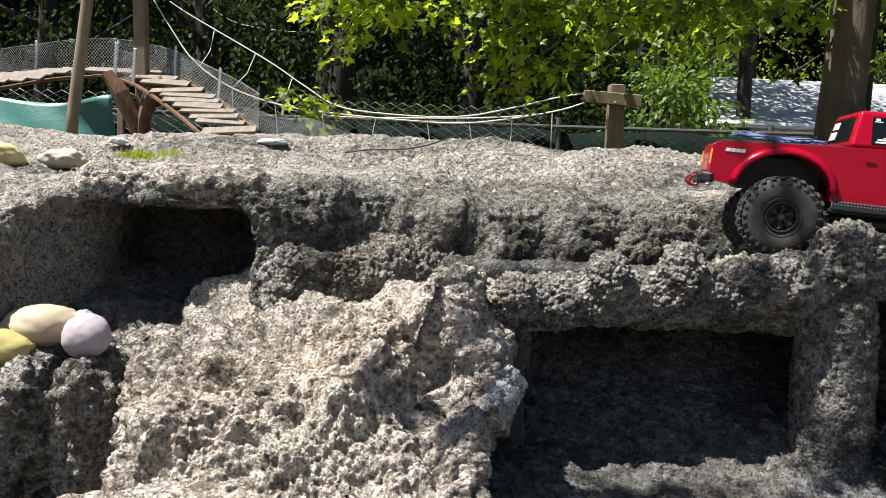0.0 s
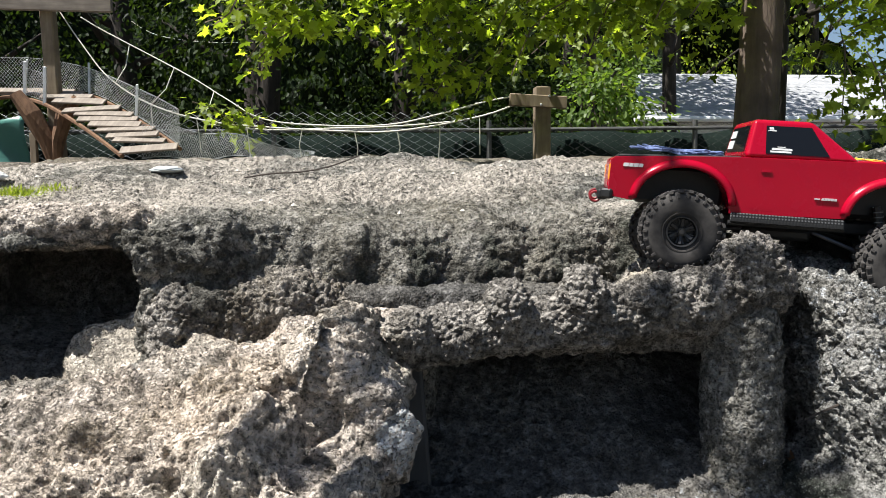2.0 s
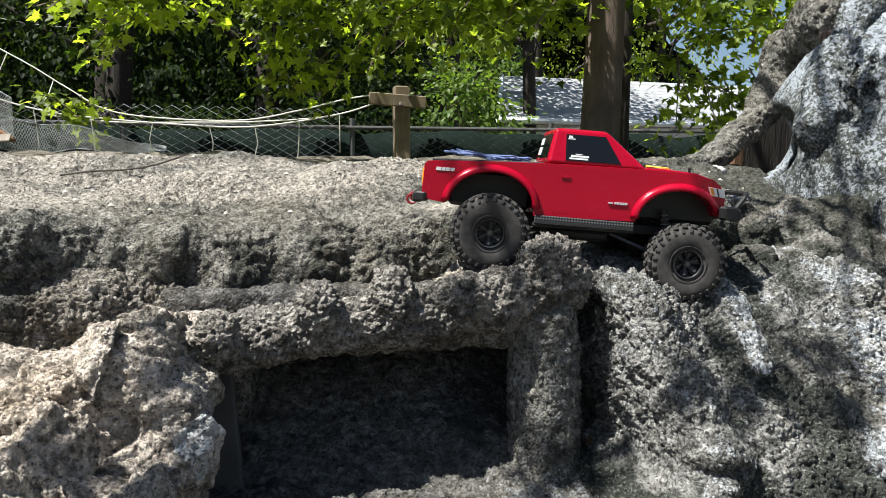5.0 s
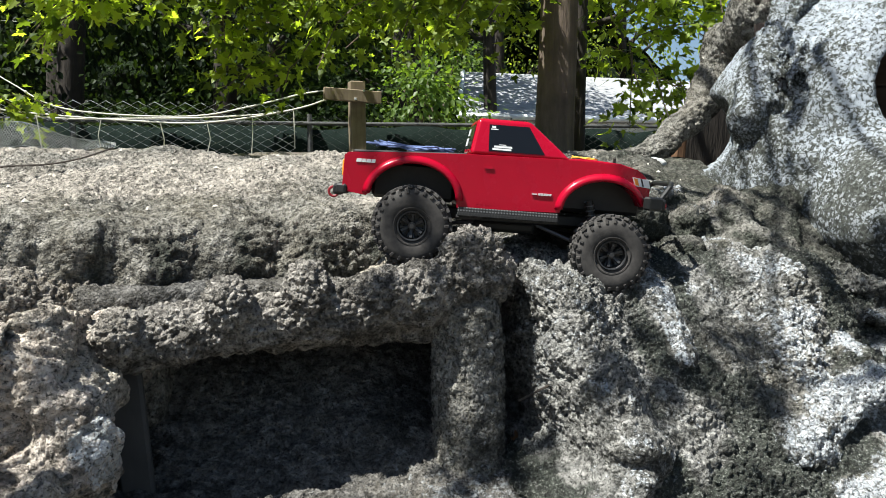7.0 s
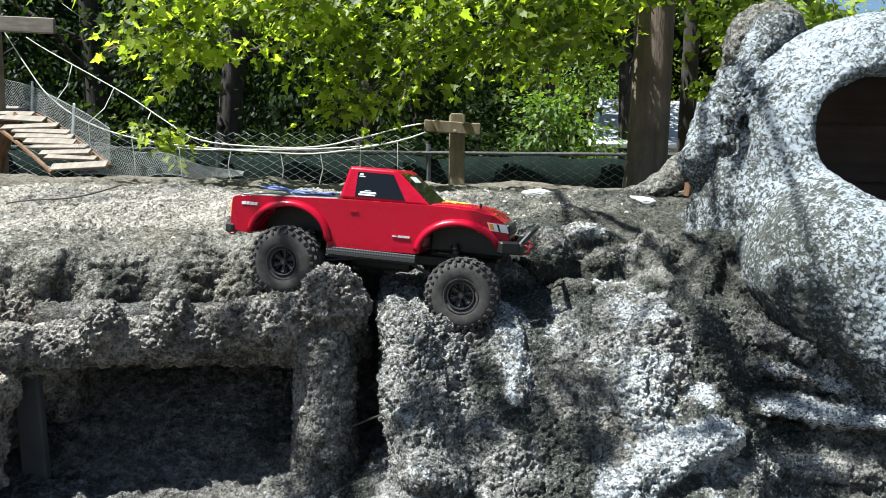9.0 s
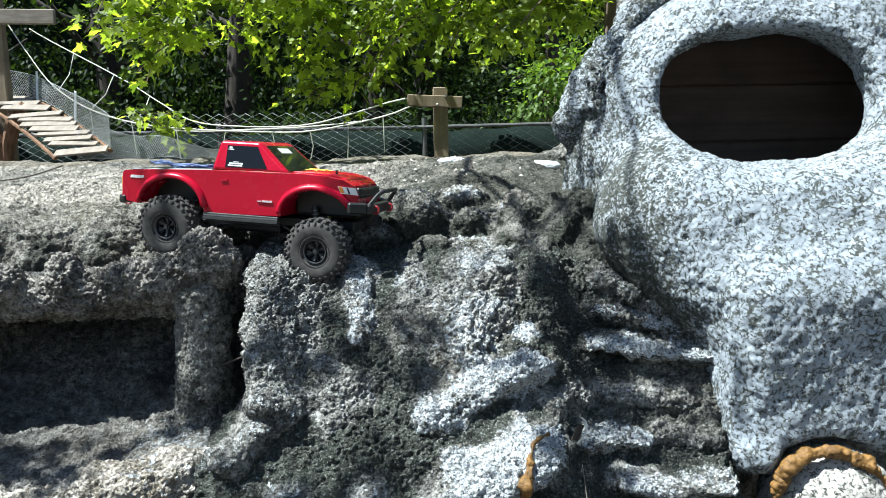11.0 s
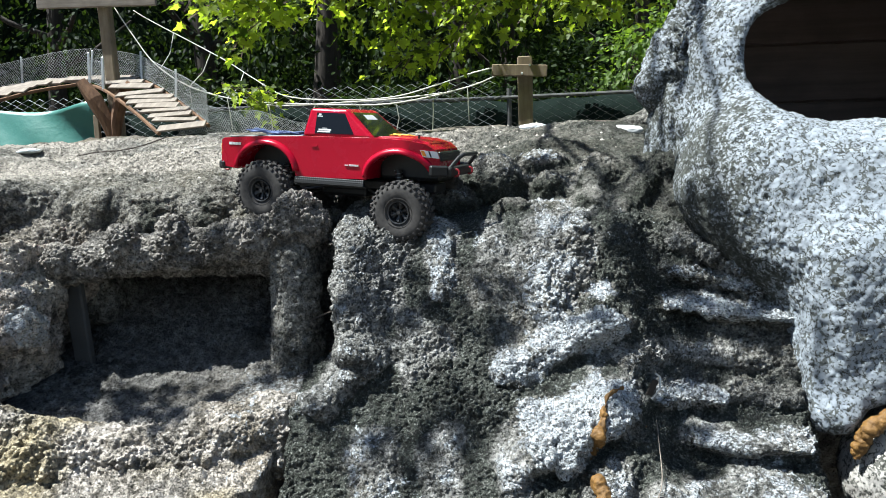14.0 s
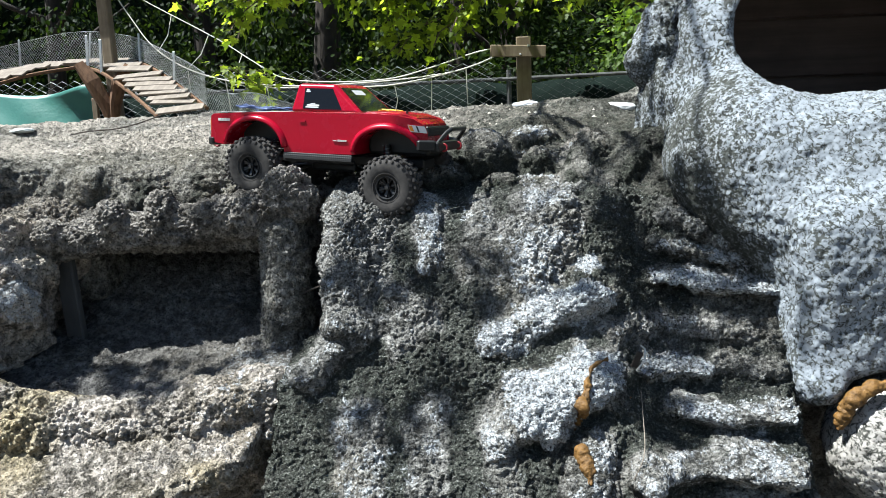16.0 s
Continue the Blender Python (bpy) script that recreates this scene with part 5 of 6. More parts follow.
def curve_points(pts, n):
    """A smooth line through the points."""
    P = [Vector(p) for p in pts]
    out = []
    for i in range(len(P) - 1):
        a, b, c, d = P[max(i - 1, 0)], P[i], P[i + 1], P[min(i + 2, len(P) - 1)]
        for k in range(n):
            u = k / n
            out.append(0.5 * (2 * b + (c - a) * u + (2 * a - 5 * b + 4 * c - d) * u * u + (3 * b - a - 3 * c + d) * u ** 3))
    return out + [P[-1]]


ROPE_A = curve_points([(-3.05, 7.7, 3.10), (-2.79, 7.62, 2.72), (-2.52, 7.53, 2.39), (-2.11, 7.41, 2.13), (-1.56, 7.24, 1.96), (-0.97, 7.06, 1.885), (-0.34, 6.85, 1.835), (0.13, 6.68, 1.815), (0.57, 6.52, 1.86), (0.95, 6.37, 1.93), (1.17, 6.25, 2.0)], 6)
ROPE_B = curve_points([(-2.9, 7.9, 3.04), (-2.65, 7.85, 2.89), (-1.82, 7.6, 2.44), (-1.42, 7.45, 2.19), (-1.04, 7.3, 1.98), (-0.46, 7.05, 1.90), (0.13, 6.8, 1.885), (0.58, 6.6, 1.96), (0.95, 6.42, 2.045), (1.2, 6.32, 2.08)], 6)
ROPE_C = curve_points([(-1.56, 7.26, 1.93), (-0.97, 7.08, 1.865), (-0.34, 6.87, 1.86), (0.13, 6.7, 1.86), (0.58, 6.55, 1.88), (0.8, 6.45, 1.90)], 6)
ROPE_D = curve_points([(-3.4, 7.79, 3.08), (-2.86, 7.64, 2.70), (-2.5, 7.53, 2.37), (-1.9, 7.4, 2.03), (-0.9, 7.1, 1.85), (0.2, 6.75, 1.80)], 6)


def ropes():
    t = thing("rope_bridge", "pale sagging ropes strung from the tower to the post", "rope")
    for line, r in ((ROPE_A, 0.0068), (ROPE_B, 0.0062), (ROPE_C, 0.006), (ROPE_D, 0.0055)):
        part("rope", tube(line, r, 6), ROPE, t, smooth=True)
    rng = random.Random(5)
    for i in range(18, 58, 5):
        p = ROPE_A[i]
        top = p + Vector((0, 0, 0.0))
        part("dropper", tube([top, top + Vector((rng.uniform(-0.03, 0.03), 0, -0.14)), top + Vector((rng.uniform(-0.03, 0.03), 0.02, -0.32))], 0.0045, 5), ROPE, t)
    knot = box((0, 0, 0), (0.03, 0.022, 0.026), None, 0.008, 2)
    me = part("knot", knot, ROPE, t).data
    t.children[-1].matrix_basis = Matrix.Translation(ROPE_A[16])
    for line, i in ((ROPE_A, 25), (ROPE_B, 20), (ROPE_B, 27), (ROPE_A, 34)):
        link_mesh("knot", me, t, at=Matrix.Translation(line[i]) @ pose(0, 0, 0, 20 * i, 0, 13 * i))
    for i in (13, 18, 23):
        b = min(ROPE_B, key=lambda p: abs(p.x - ROPE_A[i].x - 0.12))
        part("tie", tube([ROPE_A[i], ROPE_A[i].lerp(b, 0.5) + Vector((0.03, 0, -0.03)), b], 0.0045, 5), ROPE, t)


ropes()


def net_mesh(name, rows, across, wire, material, parent, label=""):
    """A diamond wire net between two lines of points (bottom, top)."""
    bm = bmesh.new()
    lo, hi = rows
    n = len(lo) - 1
    for i in range(-across, n + 1):
        for sgn in (1, -1):
            pts = []
            for k in range(across + 1):
                j = i + k if sgn > 0 else i + across - k
                if 0 <= j <= n:
                    pts.append(lo[j].lerp(hi[j], k / across) + Vector((0, 0.004 * sgn, 0)))
            if len(pts) > 1:
                bm_tube(bm, pts, wire, 3, caps=False)
    for line in (lo, hi):
        bm_tube(bm, line, wire * 1.6, 4, caps=False)
    return part(name, bm, material, parent, label)


def plank_bridge():
    t = thing("plank_bridge", "small humped plank bridge with a wire net side", "bridge")
    rng = random.Random(11)
    # the way over the bridge, in the middle of its deck, which leans to the front
    way = curve_points([(-4.77, 6.9, 1.905), (-4.65, 7.2, 2.03), (-4.50, 7.5, 2.13), (-4.27, 7.75, 2.235), (-3.95, 7.95, 2.305), (-3.52, 7.95, 2.325), (-3.16, 7.8, 2.285), (-2.80, 7.5, 2.17), (-2.32, 7.1, 1.92), (-1.92, 6.75, 1.68)], 5)
    half = 0.23
    far, near = [], []
    last = 0
    side = Vector((1, 0, 0.01)).normalized()
    lean = Vector((0, math.cos(radians(26)), math.sin(radians(26))))
    m = Matrix((lean, -side, lean.cross(-side))).transposed().to_4x4()
    for i, p in enumerate(way):
        edge = side * (half * max(-1, min(1, (p.x + 3.55) / 0.4)))
        far.append(p + edge + Vector((0, 0.06, 0.03)))
        near.append(p - edge + Vector((0, -0.06, -0.03)))
        last += (p - way[max(i - 1, 0)]).length if i else 0.2
        if last > 0.128:
            last = 0
            part("plank", box((0, 0, 0), (rng.uniform(0.095, 0.125), 2 * half * rng.uniform(0.92, 1.15), 0.020), None, 0.003), DECK_WOOD, t,
                 at=Matrix.Translation(p + side * rng.uniform(-0.03, 0.03)) @ m @ pose(0, 0, 0, rng.uniform(-3, 3), rng.uniform(-5, 5), rng.uniform(-4, 4)))
    for e in (far, near):
        part("stringer", tube([p - Vector((0, 0, 0.035)) for p in e], 0.02, 6), OLD_WOOD, t)
    fine = []
    for a, b in zip(far, far[1:]):
        fine += [a, a.lerp(b, 0.25), a.lerp(b, 0.5), a.lerp(b, 0.75)]
    fine.append(far[-1])
    top = [p + Vector((0, 0, 0.27 + 0.04 * math.sin(3 * p.x))) for p in fine]
    net_mesh("wire_net", (fine, top), 8, 0.0015, GALV, t, "fine galvanised wire net")
    for i in range(4, len(far), 7):
        part("net_stake", box(far[i] + Vector((0, 0, 0.13)), (0.022, 0.016, 0.32), pose(0, 0, 0, rng.uniform(-4, 4), rng.uniform(-6, 6)), 0.003), GALV, t)
    i = min(range(len(near)), key=lambda k: abs(near[k].x + 3.42))
    j = min(range(len(near)), key=lambda k: abs(near[k].x + 3.10))
    for k in (i, j):
        part("net_stake", box(near[k] + Vector((0, 0, 0.14)), (0.03, 0.02, 0.36), pose(0, 0, 0, 2, 4), 0.003), GALV, t)
    lo = [near[i].lerp(near[j], k / 8) for k in range(9)]
    net_mesh("wire_net", (lo, [p + Vector((0, 0, 0.26)) for p in lo]), 6, 0.0015, GALV, t)
    # loose net trailing off the foot
    n = 70
    lo = [Vector((-2.05 + 1.5 * k / n, 6.9 + 0.1 * math.sin(k / 9), 1.60 + 0.02 * math.sin(k / 5))) for k in range(n + 1)]
    hi = [p + Vector((0, 0.05, 0.30 - 0.26 * (k / n) ** 1.5)) for k, p in enumerate(lo)]
    net_mesh("wire_net", (lo, hi), 6, 0.0015, GALV, t)


plank_bridge()


def tower():
    t = thing("tower_post", "tall tan wooden tower post with a split brown bracket", "post", pose(-3.12, 7.72, 1.25))
    part("upright", box((0, 0, 1.2), (0.12, 0.12, 2.5), pose(0, 0, 0, 0, -1.5), 0.012), POST_WOOD, t)
    part("cross_beam", box((-0.05, -0.10, 1.86), (1.35, 0.05, 0.15), pose(0, 0, 0, 0, 1), 0.008), DECK_WOOD, t)
    bm = bmesh.new()
    for sx, z0 in ((-0.30, 1.0), (0.27, 0.96)):
        bm_tube(bm, [(0.02, -0.12, 0.28), (0.02 + sx * 0.15, -0.12, 0.55), (sx * 0.55, -0.13, 0.80), (sx, -0.14, z0)], [0.050, 0.062, 0.078, 0.045], 10)
    for v in bm.verts:
        v.co += Vector((0.03, 0.03, 0.03)) * noise.noise(v.co * 9)
    part("bracket", bm, OLD_WOOD, t, "split reddish brown wooden bracket")
    part("stub", box((-0.16, -0.12, 0.38), (0.06, 0.05, 0.5), None, 0.006), POST_WOOD, t)


tower()
tagged(part("leaning_pole", tube([(-1.36, 2.75, 1.30), (-1.345, 2.75, 1.48), (-1.28, 2.75, 1.96), (-1.19, 2.75, 2.8)], [0.021, 0.021, 0.020, 0.019], 12), POST_WOOD, smooth=True), "bare leaning grey wooden pole", "pole")


def sheet(name, c, w, h, sag, material, label, category):
    bm = bmesh.new()
    nx, nz = 40, 10
    rng = random.Random(2)
    g = []
    for i in range(nx + 1):
        col = []
        for k in range(nz + 1):
            u, v = i / nx, k / nz
            x = c[0] + w * (u - 0.5)
            z = c[2] + h * (v - 0.5) - sag * math.sin(math.pi * u) * v + 0.03 * math.sin(7 * u)
            y = c[1] + 0.05 * math.sin(9 * u + 3 * v) + 0.04 * math.sin(4 * v + 14 * u) - 0.12 * (1 - v) * math.sin(math.pi * u)
            col.append(bm.verts.new((x, y, z)))
        g.append(col)
    for i in range(nx):
        for k in range(nz):
            bm.faces.new((g[i][k], g[i + 1][k], g[i + 1][k + 1], g[i][k + 1]))
    ob = part(name, bm, material, smooth=True)
    s = ob.modifiers.new("thickness", "SOLIDIFY")
    s.thickness = 0.004
    return tagged(ob, label, category)


sheet("tarp", (-4.65, 8.25, 1.82), 2.05, 0.52, 0.07, TARP_TEAL, "creased teal green tarp hung along the fence", "tarp")


# ---- chain link fence ----
def fence():
    t = thing("chain_link_fence", "galvanised chain link fence backed with dark green fabric", "fence")
    pitch, z0, z1 = 0.078, 0.15, 2.17
    rows = int((z1 - z0) / (pitch * 0.55))
    hz = (z1 - z0) / rows
    for x0, x1, lift, wire, material, label in ((-9.0, 1.2, 0.0, 0.0040, GALV, "bright diamond wire mesh"), (1.2, 13.0, -0.12, 0.0028, GALV_DULL, "dull diamond wire mesh")):
        bm = bmesh.new()
        for i in range(int((x1 - x0) / pitch)):
            x = x0 + i * pitch
            pts = []
            for k in range(rows - 15, rows + 1):
                odd = (k + i) % 2
                pts.append((x + (pitch if odd else 0.0) + 0.008 * math.sin(i * 1.7 + k), 8.60 + (0.006 if odd else -0.006), z0 + k * hz + lift))
            bm_tube(bm, pts, wire, 3, caps=False)
        part("wire_mesh", bm, material, t, label)
    part("top_rail", tube([(-9, 8.64, 1.96), (1, 8.64, 1.97), (13, 8.64, 2.06)], 0.022, 8), GALV_DULL, t)
    for i in range(9):
        part("fence_post", tube([(-8.5 + 2.45 * i, 8.66, 0.0), (-8.5 + 2.45 * i, 8.66, 2.08)], 0.03, 10), GALV_DULL, t)
    bm = bmesh.new()
    g = []
    for i in range(221):
        x = -9 + 0.1 * i
        top = 1.93 + 0.006 * max(x, 0) + 0.02 * math.sin(3.1 * x) + 0.015 * math.sin(7.7 * x)
        g.append([bm.verts.new((x, 8.70 + 0.02 * math.sin(5 * x + k), 0.1 + (top - 0.1) * k / 6)) for k in range(7)])
    for a, b in zip(g, g[1:]):
        for k in range(6):
            bm.faces.new((a[k], b[k], b[k + 1], a[k + 1]))
    f = part("fabric", bm, TARP, t, "dark green privacy fabric", smooth=True)
    s = f.modifiers.new("thickness", "SOLIDIFY")
    s.thickness = 0.003


fence()


# ---- shed beyond the fence ----
def shed():
    t = thing("shed", "white sided shed with a pale grey shingle roof", "shed")
    e0, e1 = Vector((4.2, 12.0, 2.42)), Vector((11.0, 12.6, 2.45))
    r0, r1 = Vector((5.0, 14.1, 3.44)), Vector((11.9, 14.7, 3.50))
    nrow = 12
    rng = random.Random(3)
    bm = bmesh.new()
    slab = [bm.verts.new(v + o) for o in (Vector((0, 0, -0.03)), Vector((0, 0.02, -0.09))) for v in (e0, e1, r1, r0)]
    for f in ((0, 1, 2, 3), (7, 6, 5, 4), (0, 4, 5, 1), (1, 5, 6, 2), (2, 6, 7, 3), (3, 7, 4, 0)):
        bm.faces.new([slab[i] for i in f])
    roof = part("roof", bm, SHINGLE, t, "pale grey shingle roof")
    for k in range(nrow):
        bm = bmesh.new()
        a, b = k / nrow, (k + 1) / nrow
        lo0, lo1 = e0.lerp(r0, a), e1.lerp(r1, a)
        hi0, hi1 = e0.lerp(r0, b), e1.lerp(r1, b)
        up = Vector((0, -0.001, 0.0015))
        vs = [bm.verts.new(v) for v in (lo0 + up, lo1 + up, hi1 + up * 0.2, hi0 + up * 0.2, lo0, lo1, hi1 - up, hi0 - up)]
        for f in ((0, 1, 2, 3), (4, 7, 6, 5), (0, 4, 5, 1), (1, 5, 6, 2), (3, 2, 6, 7), (0, 3, 7, 4)):
            bm.faces.new([vs[i] for i in f])
        part("shingle_course", bm, SHINGLE, roof)
    part("gutter", tube([e0 + Vector((-0.05, -0.06, -0.03)), e1 + Vector((0, -0.06, -0.03))], 0.05, 8), SIDING, t)
    bm = bmesh.new()
    w = [e0 + Vector((0.12, 0.25, -0.05)), e1 + Vector((0, 0.25, -0.05)), r1 + Vector((0, 2.1, -1.05)), r0 + Vector((0.9, 2.1, -1.05))]
    vs = [bm.verts.new(v) for v in w] + [bm.verts.new((v.x, v.y, 0.0)) for v in w]
    for i in range(4):
        j = (i + 1) % 4
        bm.faces.new((vs[i], vs[j], vs[4 + j], vs[4 + i]))
    part("wall", bm, SIDING, t, "white siding wall")
    bm = bmesh.new()
    back = r0 + Vector((0.8, 2.1, -1.02))
    vs = [bm.verts.new(v) for v in (e0 + Vector((0.1, 0.2, -0.04)), back, r0 + Vector((0.02, 0, -0.06)))]
    bm.faces.new(vs)
    g = part("gable", bm, SIDING, t, "white gable end")
    g.modifiers.new("thickness", "SOLIDIFY").thickness = 0.05
    part("rake_board", tube([e0 + Vector((-0.03, -0.03, 0)), r0 + Vector((-0.03, 0, 0))], 0.045, 6), SIDING, t)


shed()


# ---- trees ----
def leaf_outline():
    """Half outlines mirrored into a five-lobed leaf: points and a fan of triangles."""
    right = [(0.09, 0.08), (0.40, -0.06), (0.30, 0.13), (0.60, 0.36), (0.33, 0.38), (0.30, 0.50), (0.14, 0.50), (0.17, 0.70)]
    pts = [(0, 0)] + right + [(0, 1.0)] + [(-x, y) for x, y in right[::-1]]
    c = len(pts)
    pts.append((0, 0.35))
    tri = [(c, i, (i + 1) % c) for i in range(c)]
    return np.array([(x, y, 0.10 * abs(x)) for x, y in pts], np.float32), np.array(tri, np.int32)


SIMPLE = (np.array([(0, 0, 0), (0.30, 0.30, 0.06), (0.24, 0.70, 0.05), (0, 1, 0), (-0.24, 0.70, 0.05), (-0.30, 0.30, 0.06)], np.float32), np.array([(0, 1, 2), (0, 2, 3), (0, 3, 4), (0, 4, 5)], np.int32))
LOBED = leaf_outline()


def leaves(name, place, heading, size, shape, material, seed=0, droop=0.5):
    """Many leaves in one mesh: a place, a heading and a size each."""
    rng = np.random.RandomState(seed)
    n = len(place)
    y = heading + rng.normal(0, 0.35, (n, 3)) - np.array([0, 0, droop])
    y /= np.linalg.norm(y, axis=1, keepdims=True)
    up = rng.normal(0, 0.45, (n, 3)) + np.array([0, -0.15, 1.0])
    x = np.cross(y, up)
    x /= np.maximum(np.linalg.norm(x, axis=1, keepdims=True), 1e-6)
    z = np.cross(x, y)
    base, tri = shape
    v = place[:, None, :] + size[:, None, None] * (base[None, :, 0:1] * x[:, None] + base[None, :, 1:2] * y[:, None] + base[None, :, 2:3] * z[:, None])
    f = tri[None] + (np.arange(n) * len(base))[:, None, None]
    return mesh_np(name, v.reshape(-1, 3), f.reshape(-1, 3), material, smooth=False)


def sprays(rng, starts, outward, twig=0.55, per=26, spread=0.14):
    """Leafy twigs: each start gives a drooping twig with leaves along it. Returns places, headings and twig lines."""
    pl, hd, lines = [], [], []
    for s, o in zip(starts, outward):
        d = o + rng.normal(0, 0.35, 3)
        d /= np.linalg.norm(d)
        p = s.copy()
        line = [p.copy()]
        L = twig * rng.uniform(0.6, 1.3)
        for k in range(4):
            p = p + d * L / 4
            d = d + np.array([0, 0, -0.16]) + rng.normal(0, 0.12, 3)
            d /= np.linalg.norm(d)
            line.append(p.copy())
        lines.append(line)
        for k in range(per):
            u = rng.uniform(0.1, 1) * 3.999
            i = int(u)
            q = line[i] + (line[i + 1] - line[i]) * (u - i)
            off = rng.normal(0, 1, 3) * np.array([spread, spread, spread * 0.55])
            pl.append(q + off)
            hd.append(off / spread * 0.5 + d * 0.6)
    return np.array(pl), np.array(hd), lines


# where unseen leafy ends of the high branches, added for their shade, darken the rocks: a line, and how many twigs hang
# along it
SHADED = (
    (((0.93, 1.10, 0.98), (1.03, 1.14, 0.975), (1.17, 1.15, 0.975)), 7), (((1.475, 1.27, 1.11), (1.505, 1.35, 1.165)), 5),
    (((1.47, 1.09, 0.89), (1.53, 1.13, 0.91), (1.64, 1.20, 0.925), (1.77, 1.20, 0.925)), 9),
    (((1.48, 1.05, 0.84), (1.49, 0.97, 0.78)), 3), (((1.56, 1.09, 0.80), (1.74, 1.12, 0.80)), 3), (((1.18, 1.60, 1.27), (1.48, 1.56, 1.27)), 4),
    (((1.62, 1.62, 1.40), (1.66, 1.66, 1.60)), 3), (((0.93, 0.98, 0.77), (1.14, 0.95, 0.74)), 4), (((0.20, 1.20, 0.80), (0.62, 1.17, 0.80)), 10), (((0.16, 1.09, 0.78), (0.66, 1.08, 0.79)), 10), (((0.70, 1.26, 1.07), (0.695, 1.24, 0.88)), 7))


def main_maple():
    t = thing("maple_tree", "maple tree with a brown trunk and hanging sunlit leaves", "tree", pose(0, 0, 0))
    bm = bmesh.new()
    trunk = [(2.69, 5.25, 0.9), (2.70, 5.25, 1.35), (2.72, 5.25, 1.7), (2.74, 5.25, 2.2), (2.76, 5.25, 2.7), (2.80, 5.25, 3.4), (2.86, 5.25, 4.4), (2.9, 5.2, 6.0)]
    bm_tube(bm, trunk, [0.26, 0.175, 0.150, 0.142, 0.137, 0.13, 0.11, 0.07], 20)
    for v in bm.verts:
        a = math.atan2(v.co.y - 5.25, v.co.x - 2.74)
        k = 1 + 0.05 * math.sin(5 * a + 2 * v.co.z) + 0.04 * noise.noise((3 * math.cos(a), 3 * math.sin(a), v.co.z * 2))
        v.co.x = 2.74 + (v.co.x - 2.74) * k
    part("trunk", bm, BARK, t, "brown ridged trunk", smooth=True)
    rng = np.random.RandomState(8)
    starts, out = [], []
    limbs = []
    # limbs reaching out from the trunk
    for az, z0, L, rise in ((200, 2.9, 3.6, 0.10), (182, 3.2, 3.2, 0.22), (165, 3.0, 2.6, 0.25), (225, 3.3, 2.6, 0.22), (250, 3.5, 2.2, 0.28), (290, 3.3, 2.4, 0.30), (330, 3.1, 2.2, 0.25), (20, 3.2, 2.4, 0.3), (70, 3.4, 2.0, 0.3), (120, 3.3, 2.4, 0.3), (213, 3.9, 3.0, 0.2), (192, 4.1, 3.6, 0.2), (236, 4.3, 2.6, 0.22), (275, 4.3, 2.4, 0.25)):
        a = radians(az)
        p = np.array([2.8, 5.25, z0])
        d = np.array([math.cos(a), math.sin(a), rise + 0.35])
        d /= np.linalg.norm(d)
        line = [p.copy()]
        for k in range(7):
            p = p + d * L / 7
            d = d + np.array([0, 0, -0.075]) + rng.normal(0, 0.06, 3)
            d /= np.linalg.norm(d)
            line.append(p.copy())
        limbs.append((line, [0.06 * (1 - 0.12 * k) for k in range(8)]))
        for k in range(int(11 * L)):
            u = rng.uniform(0.18, 1) * 6.999
            i = int(u)
            q = line[i] + (line[i + 1] - line[i]) * (u - i)
            o = np.array([d[0] * 0.5, d[1] * 0.5, -0.1]) + rng.normal(0, 0.6, 3)
            starts.append(q + rng.normal(0, 0.12, 3))
            out.append(o)
    # low sprays that hang in front of the woods
    for k in range(430):
        x = rng.uniform(-1.5, 4.2)
        low = 2.44 + 0.28 * abs(math.sin(1.35 * x + 0.5)) + 0.35 * (x < -0.9)
        y = rng.uniform(4.4, 6.4)
        zz = low + (y - 5) * 0.16 + abs(rng.normal(0, 0.5))
        if noise.noise((1.25 * x, 0.5 * y, 1.9 * zz)) < -0.10:
            continue
        starts.append(np.array([x, y, zz + 0.12]))
        out.append(np.array([-0.5, -0.3, -0.15]))
    for k in range(110):
        x = rng.uniform(-0.7, 2.5)
        zz = 2.30 + 0.18 * abs(math.sin(2.1 * x + 0.8)) + abs(rng.normal(0, 0.26))
        starts.append(np.array([x, rng.uniform(4.5, 5.6), zz + 0.1]))
        out.append(np.array([-0.5, -0.3, -0.1]))
    for c in ((0.95, 5.6, 2.35), (0.75, 5.6, 2.30), (0.55, 5.5, 2.42), (1.05, 5.8, 2.45), (-0.15, 5.0, 2.42)):
        for k in range(3):
            starts.append(np.array(c) + rng.normal(0, 0.06, 3))
            out.append(np.array([-0.4, -0.2, -0.25]))
    for c in ((3.55, 5.0, 1.98), (3.75, 5.1, 2.05), (3.3, 4.9, 2.15), (3.95, 5.0, 2.15)):
        for k in range(3):
            starts.append(np.array(c) + rng.normal(0, 0.08, 3))
            out.append(np.array([0.3, -0.2, -0.35]))
    for k in range(34):
        starts.append(np.array([rng.uniform(3.3, 4.5), rng.uniform(4.8, 5.7), 2.25 + abs(rng.normal(0, 0.38))]))
        out.append(np.array([0.3, -0.2, -0.2]))
    # unseen high branches added over the rocks to dapple them
    over, over_out = [], []
    for k, (line, n) in enumerate(SHADED):
        high = 3.45 + 0.10 * (k % 3)
        line = [Vector(p) + SUN_TO * (high - p[2]) / SUN_TO.z for p in line]
        end = line[len(line) // 2] + Vector((0.0, 0.10, 0.15))
        if k % 4 == 0:
            hub = end + Vector((0.15, 0.75, 0.55))
            limbs.append((curve_points([(2.86, 5.25, 4.3), (2.0, 4.2, 4.9), tuple(hub + Vector((0.3, 1.0, 0.2))), tuple(hub)], 4), [0.042 - 0.0022 * i for i in range(13)]))
